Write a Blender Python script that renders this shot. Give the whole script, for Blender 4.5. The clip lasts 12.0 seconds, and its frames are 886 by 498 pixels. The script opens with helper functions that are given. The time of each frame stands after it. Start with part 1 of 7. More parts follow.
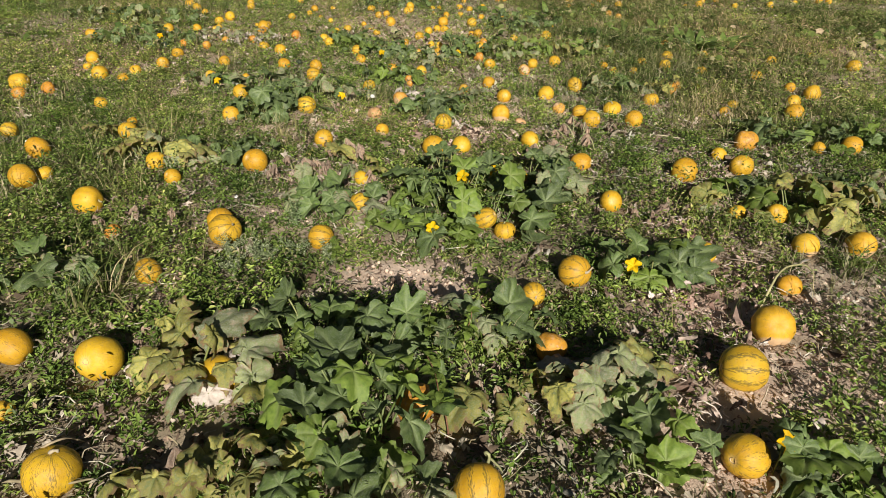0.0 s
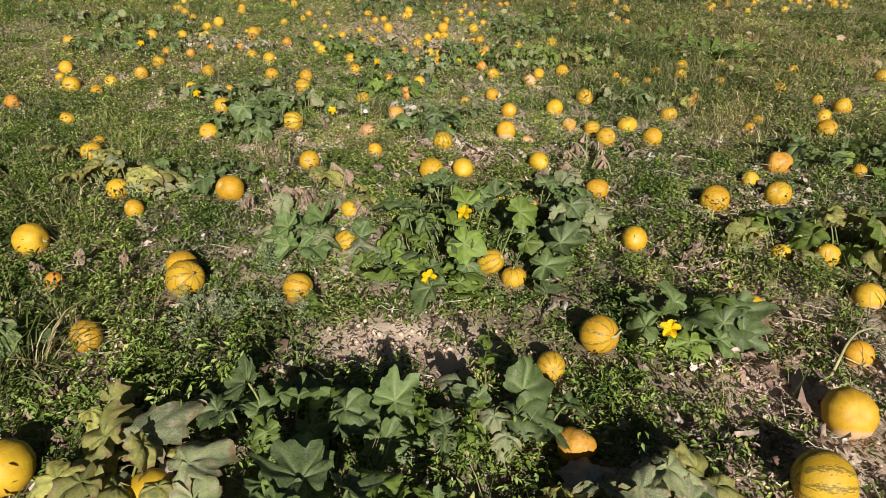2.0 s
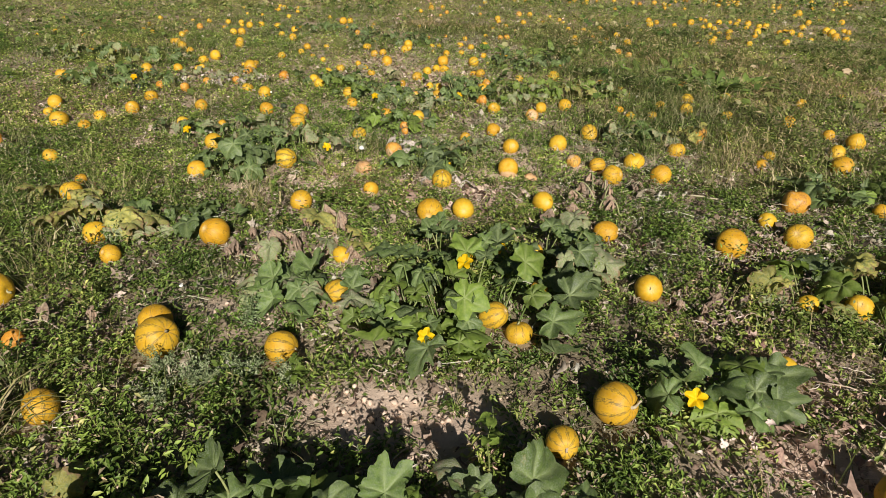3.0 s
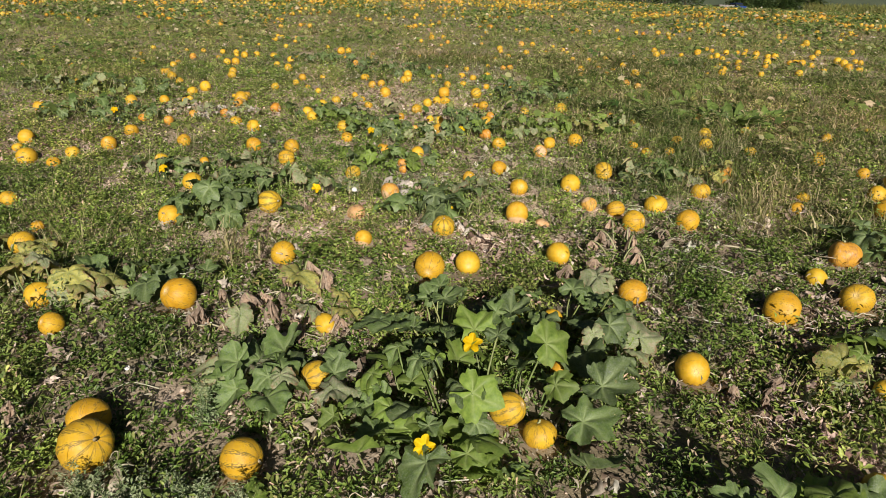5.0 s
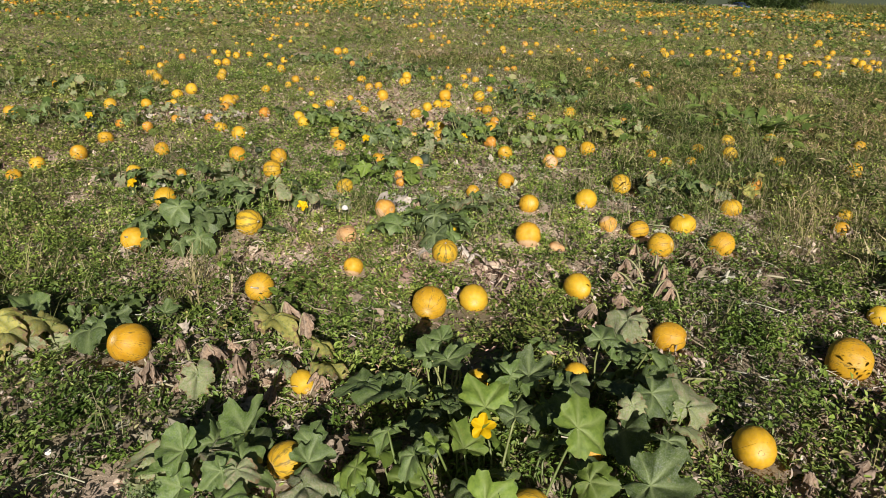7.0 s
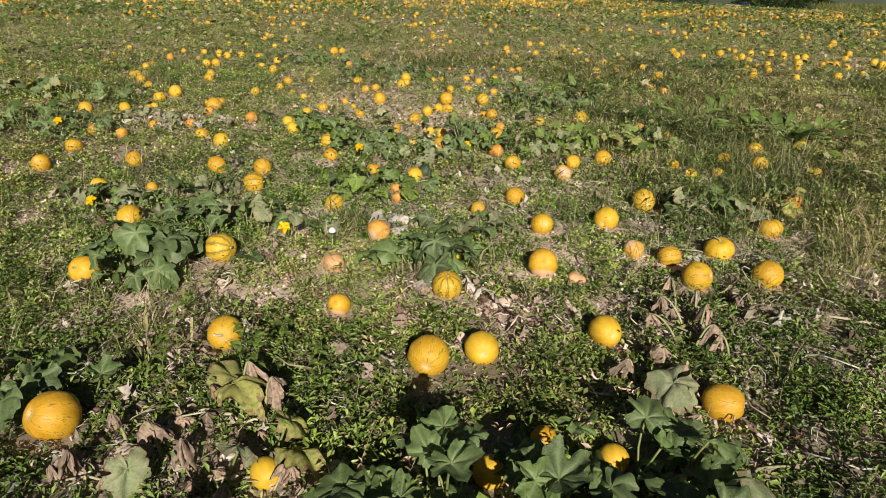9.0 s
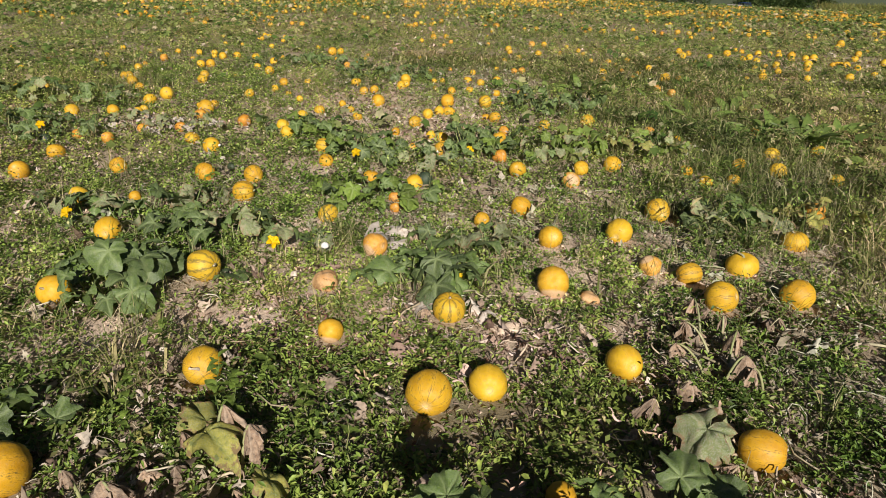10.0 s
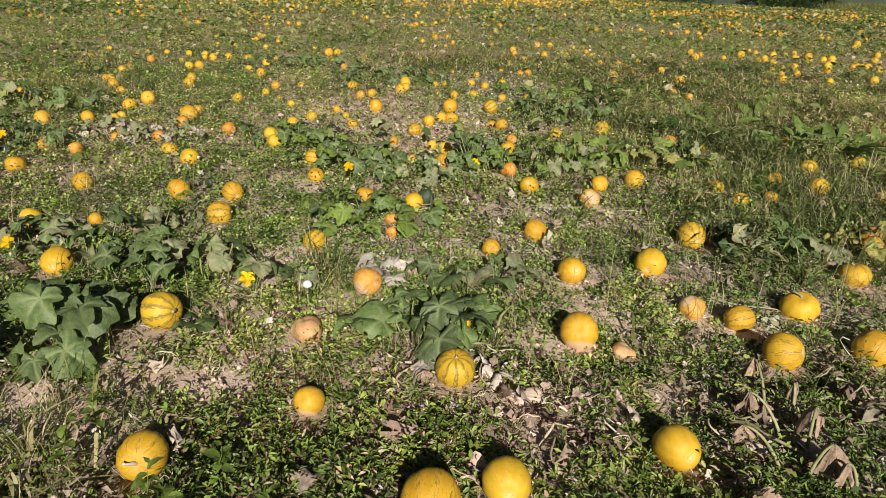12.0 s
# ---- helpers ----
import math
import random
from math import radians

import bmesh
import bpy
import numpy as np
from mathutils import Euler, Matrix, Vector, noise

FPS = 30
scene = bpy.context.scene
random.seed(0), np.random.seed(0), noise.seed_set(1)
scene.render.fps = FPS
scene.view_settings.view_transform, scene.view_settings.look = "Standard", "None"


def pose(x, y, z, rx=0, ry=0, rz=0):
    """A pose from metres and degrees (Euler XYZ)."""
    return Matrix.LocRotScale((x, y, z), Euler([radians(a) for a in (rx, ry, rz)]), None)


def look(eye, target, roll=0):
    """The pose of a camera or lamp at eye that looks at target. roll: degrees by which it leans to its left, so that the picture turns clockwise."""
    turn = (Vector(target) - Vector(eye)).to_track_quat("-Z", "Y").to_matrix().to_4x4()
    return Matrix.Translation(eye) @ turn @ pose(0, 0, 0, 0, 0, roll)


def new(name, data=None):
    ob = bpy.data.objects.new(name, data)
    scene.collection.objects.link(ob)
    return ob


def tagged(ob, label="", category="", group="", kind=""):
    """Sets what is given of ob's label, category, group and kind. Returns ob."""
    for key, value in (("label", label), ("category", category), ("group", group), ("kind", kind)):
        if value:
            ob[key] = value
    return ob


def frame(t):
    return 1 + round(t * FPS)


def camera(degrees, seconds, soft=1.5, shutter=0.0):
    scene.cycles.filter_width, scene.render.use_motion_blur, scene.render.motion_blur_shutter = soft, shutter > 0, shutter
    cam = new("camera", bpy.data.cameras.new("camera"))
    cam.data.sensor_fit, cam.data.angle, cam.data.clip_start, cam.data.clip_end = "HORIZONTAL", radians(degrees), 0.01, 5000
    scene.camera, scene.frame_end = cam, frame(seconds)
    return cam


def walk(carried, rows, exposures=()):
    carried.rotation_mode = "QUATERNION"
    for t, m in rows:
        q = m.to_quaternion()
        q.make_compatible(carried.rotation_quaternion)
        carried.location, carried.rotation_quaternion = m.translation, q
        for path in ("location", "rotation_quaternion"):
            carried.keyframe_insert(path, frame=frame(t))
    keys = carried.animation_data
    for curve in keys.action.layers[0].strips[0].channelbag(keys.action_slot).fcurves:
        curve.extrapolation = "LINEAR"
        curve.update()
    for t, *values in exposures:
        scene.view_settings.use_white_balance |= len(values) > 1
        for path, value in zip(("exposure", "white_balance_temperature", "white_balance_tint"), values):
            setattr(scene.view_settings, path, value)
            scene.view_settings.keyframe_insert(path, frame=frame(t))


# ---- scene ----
cam = camera(67.8, 12.0, soft=0.3)
METRES, EYE, TILT, LEAN, TURN = 4.902, 2.0, 4.25, 0.0, 0.0
ROWS = [
    (0.0, 0.0, 0.0, 0.0, 0.7, -26.76, -1.39),
    (0.5, -0.0017, 0.0434, -0.0028, 0.71, -26.74, -1.39),
    (1.0, -0.002, 0.0855, -0.0058, 0.72, -26.74, -1.4),
    (1.5, -0.001, 0.1265, -0.0085, 0.74, -26.74, -1.4),
    (2.0, 0.0007, 0.1673, -0.0106, 0.75, -26.52, -1.4),
    (2.5, 0.0013, 0.2087, -0.0128, 0.76, -25.49, -1.42),
    (3.0, 0.0021, 0.2499, -0.0166, 0.78, -24.0, -1.41),
    (3.5, 0.0018, 0.2917, -0.02, 0.79, -22.47, -1.42),
    (3.7, 0.0014, 0.3083, -0.0213, 0.79, -22.0, -1.42),
    (4.0, 0.0004, 0.3332, -0.0233, 0.8, -21.69, -1.42),
    (5.5, -0.0032, 0.457, -0.0332, 0.82, -21.66, -1.44),
    (6.0, -0.0039, 0.497, -0.0361, 0.83, -21.66, -1.44),
    (6.5, -0.0051, 0.5375, -0.0389, 0.84, -21.66, -1.44),
    (7.0, -0.0064, 0.5785, -0.0422, 0.85, -21.66, -1.44),
    (9.0, -0.01, 0.7464, -0.0575, 0.93, -21.65, -1.47),
    (9.5, -0.0113, 0.7891, -0.0611, 0.95, -21.65, -1.48),
    (10.0, -0.0129, 0.8318, -0.0641, 0.97, -21.64, -1.47),
    (10.5, -0.0146, 0.8739, -0.0669, 0.99, -21.64, -1.48),
    (11.0, -0.0169, 0.9144, -0.0696, 1.01, -21.64, -1.49),
    (11.5, -0.0187, 0.9549, -0.0717, 1.02, -21.64, -1.49),
    (12.0, -0.0199, 0.9967, -0.0745, 1.04, -21.62, -1.48),
]
walk(cam, [(t, pose(0, 0, EYE, TILT, LEAN, TURN) @ pose(METRES * x, METRES * y, METRES * z, 90 + pitch, roll, yaw)) for t, x, y, z, yaw, pitch, roll in ROWS])

# ---- world, sun, exposure ----
scene.view_settings.exposure = 0.28
SUN_WAY = Vector((-0.127, 0.925, -0.359)).normalized()      # the way the light travels
SUN_UP = math.asin(-SUN_WAY.z)
world = bpy.data.worlds.new("sky")
scene.world = world
world.use_nodes = True
wn = world.node_tree
sky = wn.nodes.new("ShaderNodeTexSky")
sky.sky_type, sky.sun_disc = "NISHITA", False
sky.sun_elevation, sky.sun_rotation = SUN_UP, math.atan2(-SUN_WAY.x, -SUN_WAY.y)
sky.air_density, sky.dust_density = 1.0, 1.0
wn.links.new(sky.outputs[0], wn.nodes["Background"].inputs[0])
wn.nodes["Background"].inputs[1].default_value = 0.0195
sun_data = bpy.data.lights.new("sun", "SUN")
sun_data.energy, sun_data.angle, sun_data.color = 5.0, radians(0.53), (1.0, 0.92, 0.868)
sun = new("sun", sun_data)
sun.matrix_world = look((0, 0, 60), Vector((0, 0, 60)) + SUN_WAY)

# ---- land ----
rng = np.random.default_rng(11)


def value_noise(x, y, size, seed=0):
    """Smooth noise from 0 to 1 with cells of that many metres."""
    x, y = np.asarray(x, float) / size + 137.3, np.asarray(y, float) / size + 211.7
    i, j = np.floor(x), np.floor(y)
    u, v = x - i, y - j
    u, v = u * u * (3 - 2 * u), v * v * (3 - 2 * v)

    def h(a, b):
        n = np.sin(a * 127.1 + b * 311.7 + seed * 74.7) * 43758.5453
        return n - np.floor(n)
    return (h(i, j) * (1 - u) + h(i + 1, j) * u) * (1 - v) + (h(i, j + 1) * (1 - u) + h(i + 1, j + 1) * u) * v


def ground_z(x, y):
    """The lie of the land: nearly flat, then a long rise to a brow, and a plateau behind it."""
    x, y = np.asarray(x, float), np.asarray(y, float)
    brow = 58 + 26 / (1 + np.exp((x - 12) / 1.6)) - np.clip(0.55 * (x - 15.5), 0, 12)
    z = 0.045 * (y - 3.03) + 0.0595 * np.logaddexp(0, (y - 7.78) / 1.081)
    z = z - 0.046 * 3 * np.logaddexp(0, (y - brow) / 3) - 0.03 * np.logaddexp(0, (y - 120) / 9) * 9
    behind = np.logaddexp(0, (-2 - y))
    return z + 0.045 * behind


def relief(x, y):
    """Ruts and clods on top of the lie of the land."""
    return (0.05 * (value_noise(x, y, 0.9, 1) - 0.5) + 0.022 * (value_noise(x, y, 0.23, 2) - 0.5)
            + 0.012 * (value_noise(x, y, 0.09, 3) - 0.5))


def land(x, y):
    return ground_z(x, y) + relief(x, y)


def spot(x, y, cx, cy, rx, ry):
    return np.exp(-(((x - cx) / rx) ** 2 + ((y - cy) / ry) ** 2) ** 2)


def bare(x, y):
    """How bare the soil lies: open sandy patches and worn strips."""
    b = 1.25 * np.clip(value_noise(x, y, 1.1, 7) * 0.6 + value_noise(x, y, 0.35, 8) * 0.4 - 0.69, 0, 1) * 2.2
    for cx, cy, rx, ry, k in BARE:
        b = np.maximum(b, k * spot(x, y, cx, cy, rx, ry))
    return np.clip(b, 0, 0.85)


def littered(x, y):
    """How thick withered leaves lie."""
    b = np.clip(value_noise(x, y, 1.6, 17) * 0.65 + value_noise(x, y, 0.4, 18) * 0.35 - 0.48, 0, 1) * 2.0
    for cx, cy, rx, ry, k in LITTER:
        b = np.maximum(b, k * spot(x, y, cx, cy, rx, ry))
    return np.clip(b, 0, 1)


def lush(x, y):
    """How thick the herbs grow: full patches beside thin ones."""
    return np.clip(0.95 + 1.2 * (value_noise(x, y, 0.75, 101) * 0.55 + value_noise(x, y, 0.28, 102) * 0.45 - 0.5), 0.4, 1.0)


def tufted(x, y, size=0.15):
    """Herbs stand in tufts with gaps between."""
    return np.clip(3.0 * (value_noise(x, y, size, 151) * 0.7 + value_noise(x, y, size * 2.3, 152) * 0.3 - 0.24), 0.22, 1.0)


def grassy(x, y):
    """How much grass stands among the herbs."""
    b = np.clip(value_noise(x, y, 2.6, 27) - 0.6, 0, 1) * 1.6
    for cx, cy, rx, ry, k in GRASS:
        b = np.maximum(b, k * spot(x, y, cx, cy, rx, ry))
    return np.clip(b, 0, 1)

BARE = [
    (-0.19, 4.16, 0.6, 0.28, 0.95),    # sandy hollow behind the first plant
    (2.0, 2.95, 0.6, 0.42, 0.75),    # trodden patch beside the striped gourd
    (1.66, 3.75, 0.45, 0.26, 0.6),    # worn soil
    (1.22, 2.46, 0.36, 0.36, 0.8),    # soil by the leaning gourd
    (2.6, 3.75, 0.5, 0.35, 0.5),    # trodden soil
    (2.3, 2.3, 0.5, 0.4, 0.55),    # trodden soil
    (2.9, 4.3, 0.5, 0.25, 0.5),    # trodden soil
    (-2.0, 7.62, 0.62, 0.28, 0.7),    # worn strip
    (-1.3, 7.95, 0.6, 0.2, 0.75),    # end of the strip
    (-1.44, 8.16, 0.7, 0.2, 0.35),    # dry strip
    (-1.3, 5.15, 0.4, 0.3, 0.6),    # open soil
    (-1.08, 5.27, 0.3, 0.3, 0.5),    # thin spot
    (1.99, 9.54, 0.8, 0.25, 0.55),    # dry strip by the row
    (-1.78, 11.4, 0.5, 0.4, 0.3),    # thin cover
    (-0.82, 15.64, 1.4, 1.5, 0.35),    # bare crest
    (1.67, 8.62, 0.3, 0.3, 0.3),    # thin cover
    (8.69, 22.56, 2.6, 2.0, 0.75),    # open strip round a gourd heap
    (10.65, 22.97, 1.6, 1.6, 0.7),    # open strip
    (-0.4, 14.09, 1.3, 1.6, 0.4),    # dry middle strip
    (0.99, 18.18, 1.6, 2.5, 0.25),    # dry middle strip
]
LITTER = [
    (0.47, 2.51, 0.9, 0.5, 0.95),    # withered stand in front
    (-1.75, 2.39, 0.5, 0.35, 0.9),    # dead vines
    (-1.39, 2.63, 0.35, 0.3, 0.7),    # dead leaves
    (1.73, 3.36, 0.7, 0.5, 0.7),    # dead leaves round the gourds
    (0.3, 2.88, 0.3, 0.3, 0.7),    # dead leaves
    (2.3, 3.51, 0.6, 0.5, 0.6),    # scraps
    (2.74, 6.26, 0.8, 0.5, 0.7),    # dead leaves
    (1.53, 7.68, 0.5, 0.4, 0.9),    # withered vine
    (0.39, 8.0, 0.4, 0.25, 0.95),    # dry heap
    (-0.3, 8.18, 0.25, 0.2, 0.8),    # dry heap
    (1.97, 8.38, 0.5, 0.3, 0.8),    # dead leaves
    (-4.19, 13.28, 1.0, 0.5, 0.95),    # dry heap up the field
    (-0.14, 12.18, 0.5, 0.4, 0.8),    # dry heap
    (-0.32, 9.57, 0.35, 0.25, 0.8),    # dry leaves
    (-1.25, 6.19, 0.55, 0.25, 0.9),    # dry leaves by the clump
    (2.22, 5.76, 0.5, 0.5, 0.7),    # dead leaves
    (1.43, 8.06, 0.4, 0.3, 0.9),    # withered vine
    (1.37, 10.29, 0.5, 0.3, 0.5),    # scraps
    (-0.76, 2.88, 0.5, 0.6, 0.4),    # scraps
    (0.75, 2.48, 0.6, 0.5, 0.95),    # withered stand
    (1.29, 3.23, 0.5, 0.4, 0.8),    # dead leaves
    (-1.05, 3.6, 0.35, 0.25, 0.6),    # dead leaves
    (-0.79, 2.25, 0.8, 0.3, 0.8),    # dead leaves in front
    (1.74, 2.41, 0.4, 0.3, 0.5),    # scraps
    (2.2, 4.0, 1.0, 0.5, 0.75),    # dead leaves on trodden soil
    (1.1, 2.9, 0.5, 0.4, 0.8),    # dead leaves
    (-1.0, 3.35, 0.4, 0.3, 0.7),    # dead leaves behind the clump
    (2.2, 9.3, 1.6, 1.3, 0.5),    # scraps
    (3.3, 8.6, 0.9, 0.8, 0.5),    # scraps
    (2.5, 6.4, 1.5, 1.3, 0.85),    # dead leaves among the herbs
    (2.1, 5.3, 0.8, 0.7, 0.7),    # dead leaves among the herbs
    (3.6, 7.6, 1.2, 0.9, 0.6),    # dead leaves among the herbs
    (-1.6, 5.4, 1.0, 0.6, 0.35),    # scraps among the herbs
    (-0.5, 5.6, 0.7, 0.6, 0.55),    # scraps among the herbs
    (0.50, 7.65, 0.35, 0.45, 0.85),    # pale scraps beside the pumpkins
    (1.3, 7.0, 0.5, 0.5, 0.6),    # scraps under the withered plant
    (2.1, 7.7, 0.7, 0.7, 0.6),    # scraps by the red weeds
    (1.9, 6.4, 0.6, 0.6, 0.5),    # scraps
    (2.7, 8.2, 0.8, 0.4, 0.6),    # dry strip
    (-1.3, 6.5, 0.9, 0.3, 0.35),    # dead leaves behind the clump
    (-2.3, 4.8, 0.5, 0.4, 0.5),    # scraps round the rotten pumpkin
    (0.0, 10.5, 2.2, 1.6, 0.45),    # thin dry cover
    (1.6, 13.6, 1.6, 1.0, 0.7),    # dry cover behind the long row
    (1.6, 16.5, 1.8, 2.0, 0.8),    # dry cover up the middle
    (4.6, 12.2, 1.0, 0.5, 0.6),    # dry stalks by the docks
    (2.2, 10.9, 1.2, 0.5, 0.5),    # thin dry cover
    (3.0, 20.0, 3.0, 4.0, 0.5),    # straw up the slope
    (8.69, 22.56, 2.6, 2.0, 0.7),    # scraps round a gourd heap
    (-1.98, 7.86, 0.8, 0.3, 0.3),    # straw on the worn strip
    (-1.5, 8.11, 0.5, 0.25, 0.5),    # straw
    (-1.05, 15.16, 2.0, 2.6, 0.85),    # dry cover up the middle
    (-2.12, 19.92, 2.6, 4, 0.8),    # dry cover up the middle
    (0.8, 18.5, 1.6, 3.0, 0.8),    # dry cover up the middle
    (-0.51, 13.15, 1.0, 1.4, 0.9),     # dry cover up the middle
]
GRASS = [
    (3.51, 13.33, 1.8, 2.6, 0.95),    # grassy strip
    (3.7, 11.05, 1.2, 1.5, 0.9),    # grassy strip
    (3.66, 20.2, 3.2, 3.5, 0.9),    # grass up the field
    (1.32, 22.73, 4.0, 4.0, 0.8),    # grass up the field
    (-0.97, 9.23, 0.3, 0.35, 0.9),    # tuft
    (-2.32, 4.06, 0.45, 0.4, 0.8),    # tuft
    (-1.8, 7.39, 0.5, 0.4, 0.5),    # tuft
    (-7.54, 18.81, 3.5, 4, 0.3),    # grass
    (2.98, 4.46, 0.5, 0.4, 0.6),    # tuft
    (-3.45, 29.88, 8, 7, 0.8),    # grass up the field
    (5.39, 14.15, 2.2, 3.0, 0.9),    # grassy strip
    (4.06, 8.77, 1.4, 1.2, 0.7),    # grassy strip
]
RANK = [
    (-1.75, 6.75, 0.9, 0.45, 0.7),    # deep herbs before the worn strip
    (-2.6, 7.0, 0.6, 0.5, 0.6),    # deep herbs before the worn strip
    (-2.6, 3.9, 0.8, 0.9, 0.6),    # weeds round the grass tufts
    (-3.3, 6.4, 1.1, 0.7, 0.5),    # weeds beside the pale vine
    (-2.0, 5.6, 0.8, 0.6, 0.4),    # low dark stand
    (-1.9, 7.2, 1.2, 0.35, 0.6),    # strip behind the big clump
    (-0.6, 6.9, 0.9, 0.3, 0.5),    # strip behind the big clump
    (-3.6, 8.9, 1.6, 0.6, 0.5),    # beside the row
    (-4.6, 10.6, 1.2, 1.2, 0.5),    # upper row
    (-4.6, 9.0, 1.8, 0.9, 0.6),    # left of the row
    (-5.6, 11.1, 1.5, 0.8, 0.6),    # upper row
    (2.6, 5.0, 0.9, 0.5, 0.5),    # under the yellowing plant
    (3.4, 7.2, 0.9, 0.8, 0.5),    # beside the grass
    (3.0, 10.8, 1.2, 0.9, 0.6),    # grassy strip
]
RED_AT = (-0.68, 7.57, 0.75, 0.4)


# ---- materials ----
def material(name):
    m = bpy.data.materials.new(name)
    m.use_nodes = True
    t = m.node_tree
    return m, t, t.nodes, t.links, t.nodes["Principled BSDF"]


def noise_node(t, scale, detail=4.0, rough=0.55, vector=None, distort=0.0):
    n = t.nodes.new("ShaderNodeTexNoise")
    n.inputs["Scale"].default_value, n.inputs["Detail"].default_value = scale, detail
    n.inputs["Roughness"].default_value, n.inputs["Distortion"].default_value = rough, distort
    if vector is not None:
        t.links.new(vector, n.inputs["Vector"])
    return n.outputs["Fac"]


def ramp(t, value, stops):
    r = t.nodes.new("ShaderNodeValToRGB")
    e = r.color_ramp.elements
    while len(e) < len(stops):
        e.new(0.5)
    for k, (p, c) in zip(e, stops):
        k.position, k.color = p, (*c, 1.0) if len(c) == 3 else (c[0], c[0], c[0], 1.0)
    t.links.new(value, r.inputs[0])
    return r.outputs[0]


def blend(t, fac, a, b, mode="MIX"):
    m = t.nodes.new("ShaderNodeMix")
    m.data_type, m.blend_type = "RGBA", mode
    for key, v in ((0, fac), (6, a), (7, b)):
        if isinstance(v, (int, float)):
            m.inputs[key].default_value = v
        elif isinstance(v, tuple):
            m.inputs[key].default_value = (*v, 1.0)
        else:
            t.links.new(v, m.inputs[key])
    return m.outputs[2]


def calc(t, op, a, b=0.0, clamp=False):
    m = t.nodes.new("ShaderNodeMath")
    m.operation, m.use_clamp = op, clamp
    for key, v in ((0, a), (1, b)):
        if isinstance(v, (int, float)):
            m.inputs[key].default_value = v
        else:
            t.links.new(v, m.inputs[key])
    return m.outputs[0]


def bump(t, bsdf, height, strength, distance):
    b = t.nodes.new("ShaderNodeBump")
    b.inputs["Strength"].default_value, b.inputs["Distance"].default_value = strength, distance
    t.links.new(height, b.inputs["Height"])
    t.links.new(b.outputs[0], bsdf.inputs["Normal"])


def coords(t, kind="Object"):
    return t.nodes.new("ShaderNodeTexCoord").outputs[kind]


def thin(t, bsdf, colour, share):
    """Lets some of the light through a thin blade."""
    tr = t.nodes.new("ShaderNodeBsdfTranslucent")
    mix = t.nodes.new("ShaderNodeMixShader")
    mix.inputs[0].default_value = share
    t.links.new(colour, tr.inputs[0])
    t.links.new(bsdf.outputs[0], mix.inputs[1])
    t.links.new(tr.outputs[0], mix.inputs[2])
    t.links.new(mix.outputs[0], t.nodes["Material Output"].inputs[0])


def soil_material():
    m, t, n, l, b = material("dry_sandy_soil")
    pos = n.new("ShaderNodeNewGeometry").outputs["Position"]
    c = ramp(t, noise_node(t, 2.2, 6, 0.6, pos), [(0.3, (0.58, 0.44, 0.315)), (0.55, (0.72, 0.565, 0.42)), (0.75, (0.80, 0.66, 0.515))])
    c = blend(t, ramp(t, noise_node(t, 45, 5, 0.7, pos), [(0.5, (0.0,)), (0.75, (0.4,))]), c, (0.38, 0.28, 0.19))
    # weedy ground tone, darkened to paint the shade between herbs into the soil
    at = n.new("ShaderNodeAttribute")
    at.attribute_name = "sward_shade"
    green = ramp(t, noise_node(t, 1.2, 6, 0.65, pos), [(0.35, (0.09, 0.10, 0.033)), (0.55, (0.15, 0.14, 0.06)), (0.72, (0.25, 0.20, 0.115))])
    c = blend(t, at.outputs["Fac"], c, green)
    l.new(c, b.inputs["Base Color"])
    b.inputs["Roughness"].default_value = 0.95
    b.inputs["Specular IOR Level"].default_value = 0.2
    h = calc(t, "ADD", noise_node(t, 30, 6, 0.7, pos), calc(t, "MULTIPLY", noise_node(t, 130, 4, 0.6, pos), 0.4))
    bump(t, b, h, 0.65, 0.02)
    return m


def blade_material(name, stops, share=0.25, rough=0.6, gloss=0.3, grain=60.0, per_island=True, spread=0.25, patchy=False, kin=False):
    """Small leaves, grass or litter: one colour a piece, with fine mottling."""
    m, t, n, l, b = material(name)
    pos = n.new("ShaderNodeNewGeometry")
    pick = pos.outputs["Random Per Island"] if per_island else n.new("ShaderNodeObjectInfo").outputs["Random"]
    if kin:                                            # leaves of one herb look alike
        own = n.new("ShaderNodeAttribute")
        own.attribute_name = "kin"
        pick = calc(t, "ADD", calc(t, "MULTIPLY", pick, 0.42), calc(t, "MULTIPLY", own.outputs["Fac"], 0.78))
        pick = calc(t, "SUBTRACT", pick, 0.10, True)
    c = ramp(t, pick, stops)
    f = ramp(t, noise_node(t, grain, 3, 0.6, pos.outputs["Position"]), [(0.35, (1 - spread,)), (0.7, (1 + spread,))])
    big = ramp(t, noise_node(t, 0.8, 3, 0.6, pos.outputs["Position"]), [(0.35, (0.68, 0.77, 0.68)), (0.7, (1.24, 1.17, 1.12))])
    wide = ramp(t, noise_node(t, 0.22, 4, 0.6, pos.outputs["Position"]), [(0.36, (0.78, 0.88, 0.75)), (0.5, (1.0, 1.0, 1.0)), (0.66, (1.30, 1.12, 1.25))])
    c = blend(t, 1.0, blend(t, 1.0, blend(t, 1.0, c, f, "MULTIPLY"), big, "MULTIPLY"), wide, "MULTIPLY")
    if patchy:
        kinds = ramp(t, noise_node(t, 3.6, 3, 0.7, pos.outputs["Position"]), [(0.36, (0.42, 0.50, 0.42)), (0.52, (1.0, 1.0, 1.0)), (0.66, (1.38, 1.30, 1.25))])
        c = blend(t, 1.0, c, kinds, "MULTIPLY")
    l.new(c, b.inputs["Base Color"])
    b.inputs["Roughness"].default_value = rough
    b.inputs["Specular IOR Level"].default_value = gloss
    if share:
        thin(t, b, c, share)
    return m


